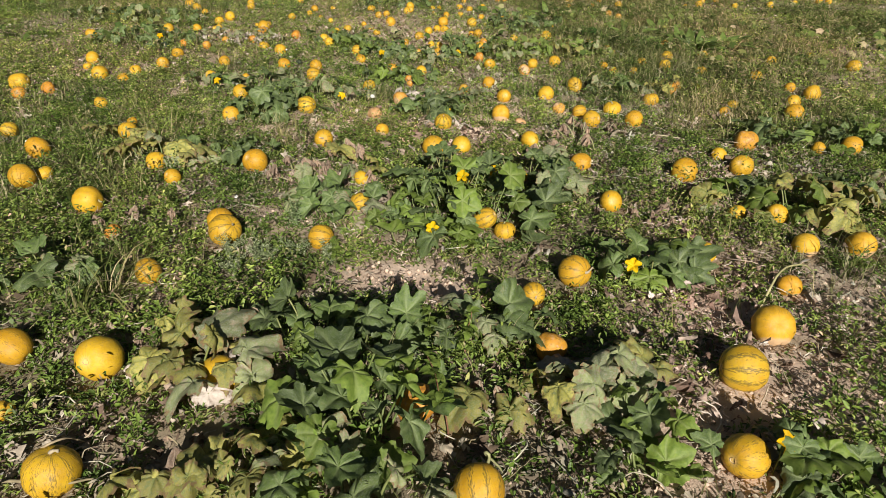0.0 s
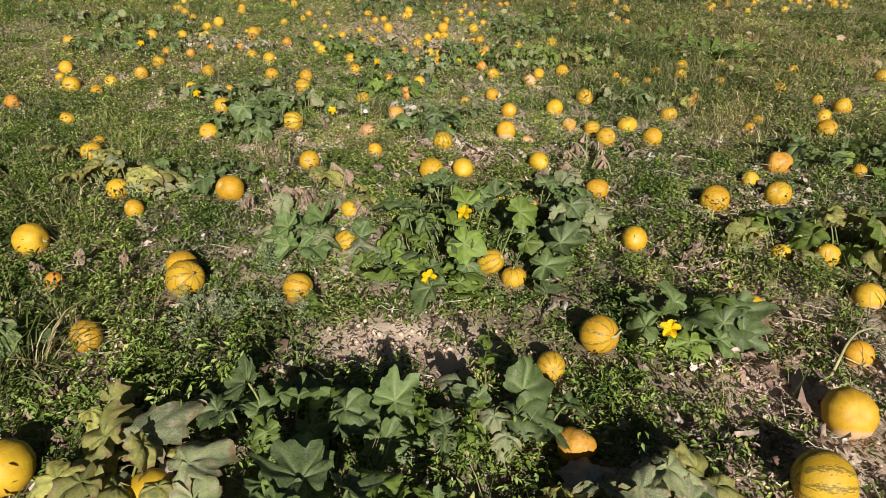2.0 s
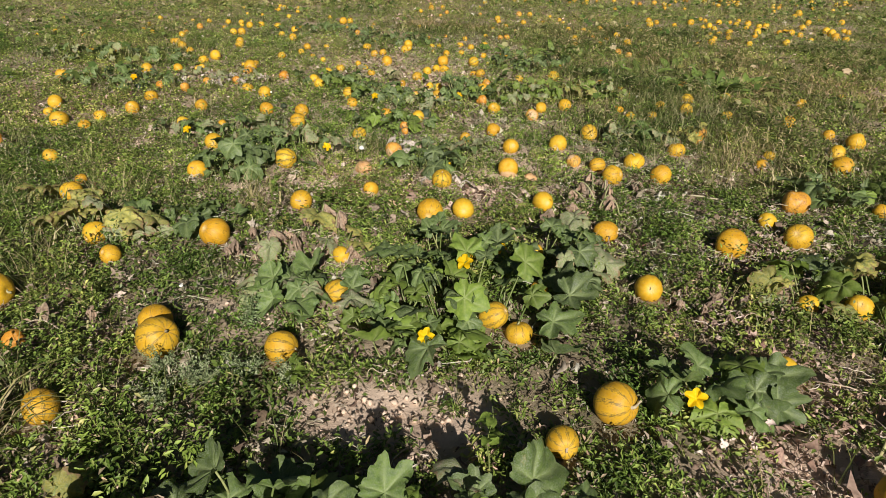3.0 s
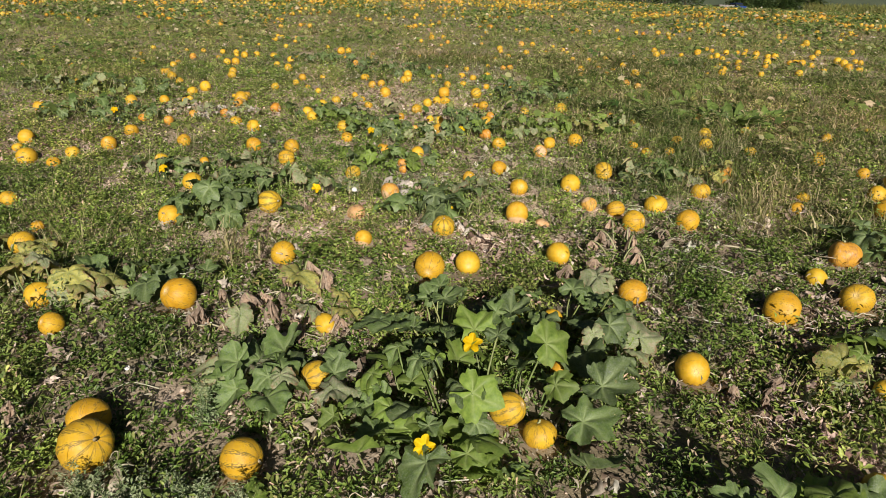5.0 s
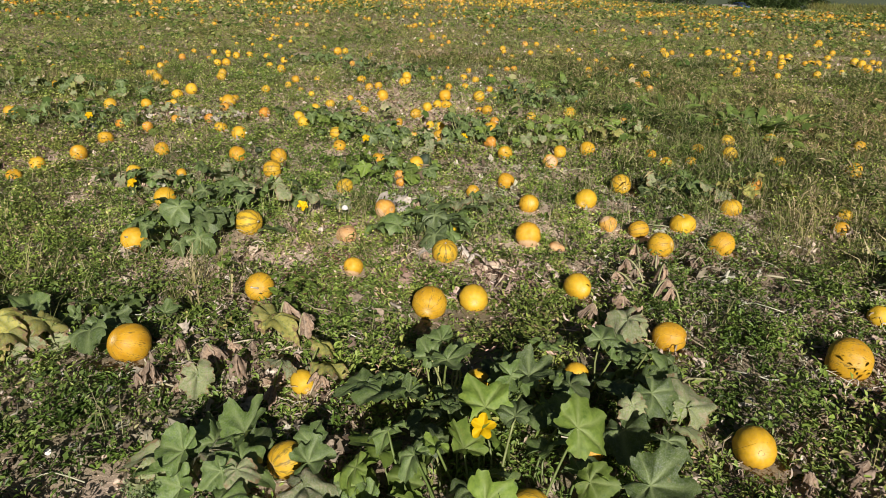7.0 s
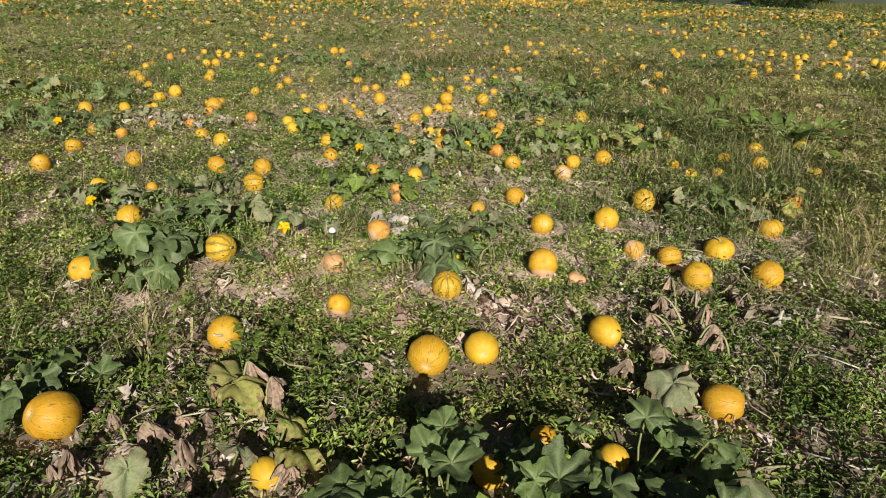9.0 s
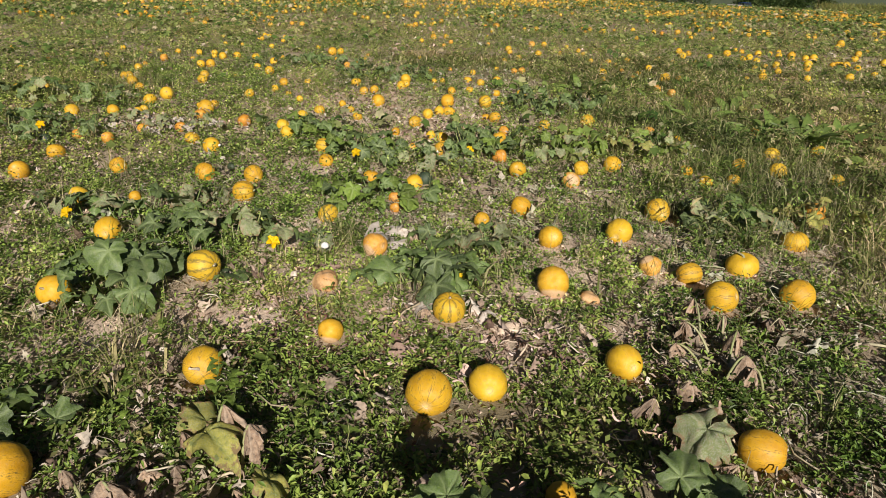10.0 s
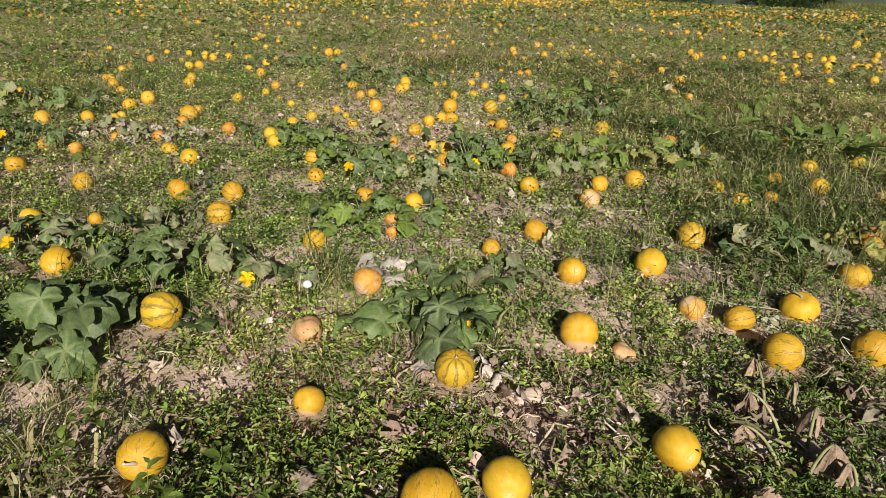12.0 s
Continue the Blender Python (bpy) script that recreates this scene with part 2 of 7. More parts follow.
def leaf_material(name, low, high, vein, powder=0.0, blotch=None, blotch_at=0.6, share=0.16, rough=0.46, scorch=0.0):
    """A large gourd leaf: pale veins, mottled blade, mildew and withered blotches."""
    m, t, n, l, b = material(name)
    o = coords(t)
    pick = n.new("ShaderNodeObjectInfo").outputs["Random"]
    shift = n.new("ShaderNodeVectorMath")
    shift.operation = "ADD"
    l.new(o, shift.inputs[0])
    off = n.new("ShaderNodeCombineXYZ")
    l.new(calc(t, "MULTIPLY", pick, 37.0), off.inputs[0])
    l.new(off.outputs[0], shift.inputs[1])
    v = shift.outputs[0]
    c = ramp(t, noise_node(t, 5, 5, 0.65, v), [(0.3, low), (0.72, high)])
    c = blend(t, 1.0, c, ramp(t, pick, [(0.0, (0.6,)), (1.0, (1.35,))]), "MULTIPLY")
    if blotch:
        c = blend(t, ramp(t, noise_node(t, 3.4, 5, 0.62, v, 0.6), [(blotch_at - 0.06, (0.0,)), (blotch_at + 0.05, (0.9,))]), c, blotch)
    at = n.new("ShaderNodeAttribute")
    at.attribute_name = "vein"
    c = blend(t, calc(t, "MULTIPLY", at.outputs["Fac"], 0.68), c, vein)
    if powder:
        w = ramp(t, noise_node(t, 24, 8, 0.85, v), [(0.48, (0.0,)), (0.62, (powder,))])
        c = blend(t, w, c, (0.50, 0.52, 0.46))
    if scorch:
        rim = n.new("ShaderNodeAttribute")
        rim.attribute_name = "rim"
        burnt = calc(t, "ADD", rim.outputs["Fac"], calc(t, "MULTIPLY", calc(t, "SUBTRACT", noise_node(t, 4.5, 5, 0.7, v), 0.5), 2.2))
        c = blend(t, ramp(t, burnt, [(1.05 - 0.3 * scorch, (0.0,)), (1.25 - 0.3 * scorch, (0.9,))]), c, (0.26, 0.17, 0.09))
    net = n.new("ShaderNodeTexVoronoi")
    net.feature = "DISTANCE_TO_EDGE"
    net.inputs["Scale"].default_value = 6.5
    l.new(v, net.inputs["Vector"])
    mesh_line = ramp(t, net.outputs["Distance"], [(0.0, (1.0,)), (0.10, (0.0,))])
    c = blend(t, calc(t, "MULTIPLY", mesh_line, 0.06), c, vein)
    l.new(c, b.inputs["Base Color"])
    b.inputs["Roughness"].default_value = rough
    b.inputs["Specular IOR Level"].default_value = 0.32
    relief_in = calc(t, "ADD", noise_node(t, 12, 5, 0.7, v), calc(t, "MULTIPLY", at.outputs["Fac"], -0.6))
    bump(t, b, calc(t, "ADD", relief_in, calc(t, "MULTIPLY", mesh_line, -0.12)), 0.7, 0.004)
    thin(t, b, c, share)
    return m


def gourd_material(name, streak, ribs, base_low, base_high, pale=0.0, rot=0.0, dark=(0.045, 0.055, 0.02), dusty=0.38):
    """Gourd rind. streak: how much dark green stippling runs from pole to pole; ribs: how far it gathers into bands;
    pale: the bleached side that lay on the soil; rot: brown, sunken spots."""
    m, t, n, l, b = material(name)
    o = coords(t)
    pick = n.new("ShaderNodeObjectInfo").outputs["Random"]
    sep = n.new("ShaderNodeSeparateXYZ")
    l.new(o, sep.inputs[0])
    ang = calc(t, "ARCTAN2", sep.outputs[1], sep.outputs[0])
    seed = calc(t, "MULTIPLY", pick, 53.0)
    flow = n.new("ShaderNodeCombineXYZ")
    l.new(calc(t, "ADD", calc(t, "MULTIPLY", calc(t, "COSINE", ang), 4.2), seed), flow.inputs[0])
    l.new(calc(t, "MULTIPLY", calc(t, "SINE", ang), 4.2), flow.inputs[1])
    l.new(calc(t, "MULTIPLY", sep.outputs[2], 2.0), flow.inputs[2])
    free = n.new("ShaderNodeCombineXYZ")
    l.new(calc(t, "ADD", sep.outputs[0], seed), free.inputs[0])
    l.new(sep.outputs[1], free.inputs[1])
    l.new(sep.outputs[2], free.inputs[2])
    c = ramp(t, noise_node(t, 2.2, 4, 0.6, free.outputs[0]), [(0.3, base_low), (0.7, base_high)])
    c = blend(t, 1.0, c, ramp(t, pick, [(0.0, (0.92, 0.84, 0.75)), (0.5, (1.0, 1.0, 1.0)), (1.0, (1.05, 1.14, 1.3))]), "MULTIPLY")
    bands = calc(t, "ADD", calc(t, "MULTIPLY", calc(t, "COSINE", calc(t, "MULTIPLY", ang, 10.0)), 0.5), 0.5)
    lines = noise_node(t, 4.6, 4, 0.7, flow.outputs[0], 0.25)
    long = n.new("ShaderNodeCombineXYZ")
    l.new(calc(t, "ADD", calc(t, "MULTIPLY", calc(t, "COSINE", ang), 6.0), seed), long.inputs[0])
    l.new(calc(t, "MULTIPLY", calc(t, "SINE", ang), 6.0), long.inputs[1])
    l.new(calc(t, "MULTIPLY", sep.outputs[2], 3.0), long.inputs[2])
    broken = noise_node(t, 4.6, 5, 0.78, long.outputs[0], 0.3)
    c = blend(t, calc(t, "MULTIPLY", bands, 0.16), c, tuple(min(0.9, 1.25 * q + 0.03) for q in base_high))
    if streak:
        s = calc(t, "ADD", lines, calc(t, "MULTIPLY", calc(t, "SUBTRACT", bands, 0.6), ribs))
        s = calc(t, "ADD", s, calc(t, "MULTIPLY", calc(t, "SUBTRACT", broken, 0.5), 0.62))
        s = calc(t, "ADD", s, calc(t, "MULTIPLY", calc(t, "SUBTRACT", pick, 0.5), 0.06))
        mask = ramp(t, s, [(0.63 - streak * 0.10, (0.0,)), (0.71 - streak * 0.10, (min(0.72, 0.22 + 0.6 * streak),))])
        c = blend(t, mask, c, dark)
    if pale:
        side = calc(t, "ADD", calc(t, "MULTIPLY", sep.outputs[0], 1.2), calc(t, "MULTIPLY", calc(t, "SUBTRACT", broken, 0.5), 0.25))
        c = blend(t, ramp(t, side, [(0.62 - pale * 0.4, (0.0,)), (0.70 - pale * 0.4, (0.9,))]), c, (0.66, 0.46, 0.27))
    girth = calc(t, "SQRT", calc(t, "ADD", calc(t, "MULTIPLY", sep.outputs[0], sep.outputs[0]), calc(t, "MULTIPLY", sep.outputs[1], sep.outputs[1])))
    crown = calc(t, "ADD", girth, calc(t, "MULTIPLY", calc(t, "SUBTRACT", lines, 0.5), 0.35))
    under = calc(t, "LESS_THAN", sep.outputs[2], 0.0)
    c = blend(t, calc(t, "MULTIPLY", under, ramp(t, crown, [(0.03, (0.75,)), (0.16, (0.0,))])), c, tuple(0.5 * q + 0.5 * w for q, w in zip(base_high, (0.86, 0.74, 0.42))))
    if rot:
        spots = noise_node(t, 2.6, 5, 0.7, free.outputs[0], 0.8)
        c = blend(t, ramp(t, spots, [(0.62 - rot * 0.2, (0.0,)), (0.78 - rot * 0.2, (0.7,))]), c, (0.21, 0.095, 0.035))
        c = blend(t, ramp(t, noise_node(t, 5, 5, 0.65, free.outputs[0]), [(0.58, (0.0,)), (0.68, (0.7,))]), c, (0.55, 0.36, 0.20))
    dust = ramp(t, noise_node(t, 14, 6, 0.75, free.outputs[0]), [(0.48, (0.0,)), (0.75, (dusty,))])
    c = blend(t, dust, c, (0.40, 0.27, 0.13))
    l.new(c, b.inputs["Base Color"])
    b.inputs["Roughness"].default_value = 0.42
    b.inputs["Specular IOR Level"].default_value = 0.4
    l.new(ramp(t, noise_node(t, 8, 4, 0.6, free.outputs[0]), [(0.3, (0.42,)), (0.7, (0.66,))]), b.inputs["Roughness"])
    bump(t, b, calc(t, "ADD", noise_node(t, 26, 4, 0.6, free.outputs[0]), calc(t, "MULTIPLY", broken, 0.5)), 0.18, 0.02)
    return m


def plain_material(name, low, high, scale=8.0, rough=0.7, metal=0.0, strength=0.2):
    m, t, n, l, b = material(name)
    o = coords(t)
    l.new(ramp(t, noise_node(t, scale, 5, 0.6, o), [(0.3, low), (0.7, high)]), b.inputs["Base Color"])
    b.inputs["Roughness"].default_value, b.inputs["Metallic"].default_value = rough, metal
    bump(t, b, noise_node(t, scale * 4, 4, 0.6, o), strength, 0.01)
    return m


SOIL = soil_material()
HERB = blade_material("herb_leaf", [(0.0, (0.055, 0.09, 0.018)), (0.25, (0.155, 0.235, 0.04)), (0.6, (0.245, 0.345, 0.07)), (0.84, (0.34, 0.385, 0.11)), (0.93, (0.46, 0.35, 0.22)), (1.0, (0.55, 0.41, 0.31))], 0.12, 0.5, 0.4, patchy=True, kin=True)
MID_HERB = blade_material("mid_herb_leaf", [(0.0, (0.06, 0.10, 0.018)), (0.25, (0.20, 0.29, 0.05)), (0.6, (0.335, 0.44, 0.095)), (0.84, (0.46, 0.49, 0.16)), (0.94, (0.60, 0.49, 0.30)), (1.0, (0.66, 0.53, 0.39))], 0.12, 0.5, 0.4, patchy=True, kin=True)
FAR_HERB = blade_material("far_herb_leaf", [(0.0, (0.14, 0.18, 0.042)), (0.35, (0.235, 0.305, 0.07)), (0.66, (0.315, 0.37, 0.105)), (0.82, (0.43, 0.39, 0.17)), (1.0, (0.56, 0.43, 0.28))], 0.12, grain=6.0, patchy=True, kin=True)
DARK_HERB = blade_material("dark_herb_leaf", [(0.0, (0.055, 0.095, 0.02)), (0.6, (0.135, 0.19, 0.04)), (0.9, (0.19, 0.22, 0.06)), (1.0, (0.30, 0.24, 0.13))], 0.18, 0.5, 0.4, 20.0, kin=True)
THICKET = blade_material("thicket_leaf", [(0.0, (0.06, 0.10, 0.022)), (0.35, (0.15, 0.205, 0.05)), (0.62, (0.27, 0.30, 0.09)), (0.8, (0.40, 0.33, 0.17)), (1.0, (0.54, 0.43, 0.28))], 0.16, 0.5, 0.4, 20.0)
GRASS_BLADE = blade_material("grass_blade", [(0.0, (0.07, 0.105, 0.022)), (0.4, (0.18, 0.21, 0.055)), (0.66, (0.38, 0.34, 0.16)), (1.0, (0.62, 0.52, 0.34))], 0.14, grain=20.0)
FAR_GRASS = blade_material("far_grass_blade", [(0.0, (0.10, 0.14, 0.03)), (0.4, (0.225, 0.24, 0.075)), (0.66, (0.40, 0.33, 0.17)), (1.0, (0.60, 0.48, 0.32))], 0.14, grain=20.0)
REDWEED = blade_material("red_weed_leaf", [(0.0, (0.13, 0.08, 0.04)), (0.5, (0.20, 0.10, 0.07)), (0.8, (0.13, 0.13, 0.04)), (1.0, (0.38, 0.22, 0.20))], 0.25)
WITHERED = blade_material("withered_leaf", [(0.0, (0.15, 0.10, 0.075)), (0.3, (0.30, 0.222, 0.172)), (0.65, (0.47, 0.375, 0.30)), (0.9, (0.60, 0.51, 0.43)), (1.0, (0.74, 0.67, 0.60))], 0.12, 0.85, 0.15, 35.0)
STRAW = blade_material("straw", [(0.0, (0.32, 0.25, 0.16)), (0.5, (0.52, 0.45, 0.34)), (1.0, (0.70, 0.65, 0.56))], 0.0, 0.8, 0.2, 40.0)
LEAF_GREEN = leaf_material("gourd_leaf_green", (0.046, 0.088, 0.016), (0.130, 0.200, 0.036), (0.27, 0.34, 0.13), 0.32, (0.17, 0.18, 0.05), 0.68)
LEAF_LIGHT = leaf_material("gourd_leaf_light", (0.11, 0.185, 0.027), (0.235, 0.325, 0.055), (0.32, 0.39, 0.14), 0.07, (0.25, 0.24, 0.06), 0.68, 0.3)
LEAF_YELLOW = leaf_material("gourd_leaf_yellowing", (0.29, 0.30, 0.05), (0.54, 0.49, 0.11), (0.24, 0.28, 0.06), 0.4, (0.16, 0.20, 0.05), 0.58, 0.3, 0.6, 0.95)
LEAF_MILDEW = leaf_material("gourd_leaf_mildewed", (0.16, 0.215, 0.06), (0.34, 0.37, 0.15), (0.20, 0.25, 0.09), 0.7, (0.36, 0.30, 0.18), 0.58, 0.2, 0.8, 0.8)
LEAF_DRY = leaf_material("gourd_leaf_dry", (0.22, 0.135, 0.08), (0.47, 0.335, 0.22), (0.52, 0.42, 0.31), 0.3, (0.13, 0.085, 0.055), 0.56, 0.12, 0.9)
LEAF_BLEACHED = leaf_material("gourd_leaf_bleached", (0.40, 0.34, 0.27), (0.62, 0.56, 0.48), (0.56, 0.50, 0.42), 0.2, (0.36, 0.26, 0.18), 0.62, 0.12, 0.9)
DOCK_LEAF = leaf_material("dock_leaf", (0.075, 0.13, 0.024), (0.17, 0.24, 0.05), (0.25, 0.31, 0.11), 0.05, (0.26, 0.25, 0.08), 0.66, 0.2)
FAR_LEAF = blade_material("far_gourd_leaf", [(0.0, (0.045, 0.09, 0.018)), (0.5, (0.13, 0.195, 0.045)), (0.8, (0.27, 0.30, 0.10)), (1.0, (0.50, 0.44, 0.28))], 0.2, grain=8.0)
PETIOLE = blade_material("leaf_stalk", [(0.0, (0.16, 0.22, 0.06)), (1.0, (0.27, 0.30, 0.12))], 0.1, 0.5, 0.4, 30.0, False)
PALE_STALK = blade_material("pale_green_stalk", [(0.0, (0.30, 0.31, 0.14)), (1.0, (0.44, 0.41, 0.24))], 0.0, 0.6, 0.3, 30.0, False)
DRY_STALK = blade_material("dry_stalk", [(0.0, (0.34, 0.27, 0.17)), (1.0, (0.52, 0.45, 0.33))], 0.0, 0.8, 0.2, 30.0, False)
PETAL = blade_material("gourd_petal", [(0.0, (0.84, 0.50, 0.004)), (1.0, (0.90, 0.62, 0.01))], 0.3, 0.6, 0.2, 30.0, False, 0.12)
YELLOW_LOW, YELLOW_HIGH = (0.49, 0.258, 0.008), (0.64, 0.384, 0.016)
GOURD = {
    "p": gourd_material("gourd_plain", 0.18, 0.1, (0.53, 0.292, 0.009), (0.67, 0.412, 0.018)),
    "o": gourd_material("gourd_flecked", 0.75, 0.12, YELLOW_LOW, YELLOW_HIGH),
    "s": gourd_material("gourd_striped", 1.0, 0.25, (0.50, 0.272, 0.010), (0.63, 0.40, 0.020)),
    "b": gourd_material("gourd_bleached", 0.35, 0.1, (0.55, 0.295, 0.012), (0.68, 0.40, 0.022), 0.62),
    "r": gourd_material("gourd_rotting", 0.6, 0.1, (0.62, 0.29, 0.03), (0.74, 0.42, 0.08), 0.5, 0.5),
    "d": gourd_material("gourd_withered", 0.6, 0.1, (0.50, 0.21, 0.015), (0.68, 0.34, 0.03), 0.0, 0.55),
    "f": gourd_material("gourd_collapsed", 0.25, 0.1, (0.52, 0.26, 0.08), (0.66, 0.42, 0.20), 0.4, 0.6),
    "g": gourd_material("gourd_green", 0.5, 0.25, (0.022, 0.04, 0.022), (0.05, 0.08, 0.036), 0.0, 0.0, (0.010, 0.018, 0.012), 0.15),
}
FAR_RIND = blade_material("far_gourd_rind", [(0.0, (0.48, 0.22, 0.02)), (0.5, (0.62, 0.36, 0.03)), (1.0, (0.70, 0.47, 0.08))], 0.0, 0.45, 0.4, 12.0)
SCAR = plain_material("blossom_scar", (0.42, 0.28, 0.14), (0.70, 0.55, 0.36), 30.0, 0.8)
STONE = plain_material("pale_stone", (0.50, 0.44, 0.38), (0.68, 0.62, 0.55), 12.0, 0.85, 0.0, 0.5)
WHITE = plain_material("white_cap", (0.70, 0.68, 0.62), (0.84, 0.83, 0.79), 20.0, 0.6)
BARK = plain_material("bark", (0.07, 0.05, 0.035), (0.16, 0.12, 0.085), 6.0, 0.9, 0.0, 0.8)
TREE_LEAF = blade_material("tree_leaf", [(0.0, (0.025, 0.05, 0.014)), (0.7, (0.06, 0.10, 0.028)), (1.0, (0.11, 0.14, 0.04))], 0.2, grain=3.0)
MAIZE = blade_material("maize_blade", [(0.0, (0.16, 0.19, 0.05)), (0.6, (0.25, 0.26, 0.075)), (1.0, (0.32, 0.30, 0.11))], 0.2, grain=3.0)
WOODED = plain_material("far_woods", (0.035, 0.05, 0.03), (0.07, 0.09, 0.045), 0.12, 0.95, 0.0, 0.3)
TRAILER_GREY = plain_material("weathered_grey_paint", (0.16, 0.15, 0.13), (0.30, 0.28, 0.25), 3.0, 0.7, 0.1, 0.2)
CAR_PAINT = plain_material("blue_car_paint", (0.02, 0.06, 0.24), (0.03, 0.08, 0.30), 2.0, 0.25, 0.3, 0.02)
RUBBER = plain_material("tyre_rubber", (0.015, 0.015, 0.015), (0.03, 0.03, 0.03), 20.0, 0.85)
STEEL = plain_material("wheel_steel", (0.4, 0.4, 0.42), (0.55, 0.55, 0.57), 9.0, 0.35, 0.8)
DARK_GLASS = plain_material("car_window", (0.015, 0.02, 0.024), (0.03, 0.036, 0.04), 3.0, 0.08, 0.0, 0.0)


# ---- mesh makers ----
def mesh_of(name, verts, faces, mat, smooth=True):
    me = bpy.data.meshes.new(name)
    me.from_pydata([tuple(v) for v in verts], [], faces)
    me.materials.append(mat)
    if smooth:
        me.polygons.foreach_set("use_smooth", [True] * len(me.polygons))
    me.update()
    return me


def big_mesh(name, blocks, mat, smooth=False):
    """One mesh out of blocks (verts (n, k, 3), faces of one repeated piece)."""
    vs, loops, totals, at = [], [], [], 0
    for v, faces in blocks:
        n, k, _ = v.shape
        if not n:
            continue
        vs.append(v.reshape(-1, 3))
        flat = np.array([i for f in faces for i in f])
        base = at + np.arange(n) * k
        loops.append((base[:, None] + flat[None, :]).ravel())
        totals.append(np.tile([len(f) for f in faces], n))
        at += n * k
    vs, loops, totals = np.concatenate(vs), np.concatenate(loops), np.concatenate(totals)
    me = bpy.data.meshes.new(name)
    me.vertices.add(len(vs))
    me.vertices.foreach_set("co", vs.astype(np.float32).ravel())
    me.loops.add(len(loops))
    me.loops.foreach_set("vertex_index", loops.astype(np.int32))
    me.polygons.add(len(totals))
    me.polygons.foreach_set("loop_start", np.concatenate(([0], np.cumsum(totals)[:-1])).astype(np.int32))
    if smooth:
        me.polygons.foreach_set("use_smooth", np.ones(len(totals), bool))
    me.update(calc_edges=True)
    me.materials.append(mat)
    return me


def spun(piece, pos, yaw, pitch, roll, size):
    """Copies of a piece (k, 3): rolled about x, pitched up about y, turned about z, scaled, moved."""
    n = len(pos)
    cy, sy, cp, sp, cr, sr = np.cos(yaw), np.sin(yaw), np.cos(pitch), np.sin(pitch), np.cos(roll), np.sin(roll)
    z, o = np.zeros(n), np.ones(n)
    rz = np.stack([np.stack([cy, -sy, z], 1), np.stack([sy, cy, z], 1), np.stack([z, z, o], 1)], 1)
    ry = np.stack([np.stack([cp, z, -sp], 1), np.stack([z, o, z], 1), np.stack([sp, z, cp], 1)], 1)
    rx = np.stack([np.stack([o, z, z], 1), np.stack([z, cr, -sr], 1), np.stack([z, sr, cr], 1)], 1)
    v = np.einsum("nij,kj->nki", rz @ ry @ rx, piece)
    return v * np.asarray(size).reshape(n, -1)[:, None, :] + pos[:, None, :]


def part(name, data, parent, m=None, label=""):
    ob = new(name, data)
    ob.parent = parent
    if m is not None:
        ob.matrix_basis = m
    return tagged(ob, label) if label else ob


def tube(points, radii, sides=6):
    """Verts and faces of a tapering tube through the points, with closed ends."""
    verts, faces = [], []
    pts = [Vector(p) for p in points]
    for i, p in enumerate(pts):
        d = (pts[min(i + 1, len(pts) - 1)] - pts[max(i - 1, 0)]).normalized()
        side = d.cross(Vector((0.31, 0.17, 0.93))).normalized()
        up = side.cross(d)
        for k in range(sides):
            a = 2 * math.pi * k / sides
            verts.append(p + (side * math.cos(a) + up * math.sin(a)) * radii[i])
    for i in range(len(pts) - 1):
        for k in range(sides):
            a, b = i * sides + k, i * sides + (k + 1) % sides
            faces.append((a, b, b + sides, a + sides))
    faces.append(tuple(range(sides))[::-1])
    faces.append(tuple(range((len(pts) - 1) * sides, len(pts) * sides)))
    return verts, faces


# ---- ground: one sheet to the horizon ----
def steps(dense_from, dense_to, step, far_low, far_high):
    mid = list(np.arange(dense_from, dense_to, step))
    up, s = [mid[-1]], step
    while up[-1] < far_high:
        s *= 1.07
        up.append(up[-1] + s)
    down, s = [mid[0]], step
    while down[-1] > far_low:
        s *= 1.12
        down.append(down[-1] - s)
    return np.array(down[:0:-1] + mid + up[1:])


gx, gy = steps(-5.5, 5.5, 0.08, -260, 260), steps(1.2, 11.5, 0.08, -120, 420)
X, Y = np.meshgrid(gx, gy)
Z = ground_z(X, Y) + relief(X, Y) * np.clip(1.6 - np.hypot(X, Y - 6) / 25, 0, 1)
Z = Z + 0.03 * bare(X, Y) * (value_noise(X, Y, 0.13, 41) - 0.5)
nx, ny = len(gx), len(gy)
ii = (np.arange(ny - 1)[:, None] * nx + np.arange(nx - 1)[None, :]).ravel()
quads = np.stack([ii, ii + 1, ii + nx + 1, ii + nx], 1)
me = bpy.data.meshes.new("ground")
me.vertices.add(nx * ny)
me.vertices.foreach_set("co", np.stack([X, Y, Z], 2).astype(np.float32).ravel())
me.loops.add(quads.size)
me.loops.foreach_set("vertex_index", quads.astype(np.int32).ravel())
me.polygons.add(len(quads))
me.polygons.foreach_set("loop_start", (np.arange(len(quads)) * 4).astype(np.int32))
me.polygons.foreach_set("use_smooth", np.ones(len(quads), bool))
me.update(calc_edges=True)
sward_shade = me.attributes.new("sward_shade", "FLOAT", "POINT")
# weedy tone far off, and outside the wedge that the camera sees
far_cover = np.maximum(np.clip((np.hypot(X, Y - 2) - 9) / 12, 0, 0.75), 0.85 * np.clip(0.4 * np.maximum(np.abs(X) - 0.74 * Y - 0.6, 1.6 - Y), 0, 1))
# near ground carries the painted gap shade too, less where bare or littered
sward_shade.data.foreach_set("value", np.clip(np.maximum(far_cover * (1 - 0.65 * littered(X, Y)), 0.78 - 0.33 * np.clip((Y - 7.2) / 1.5, 0, 1) - 1.1 * bare(X, Y) - 0.3 * littered(X, Y)), 0, 0.85).astype(np.float32).ravel())
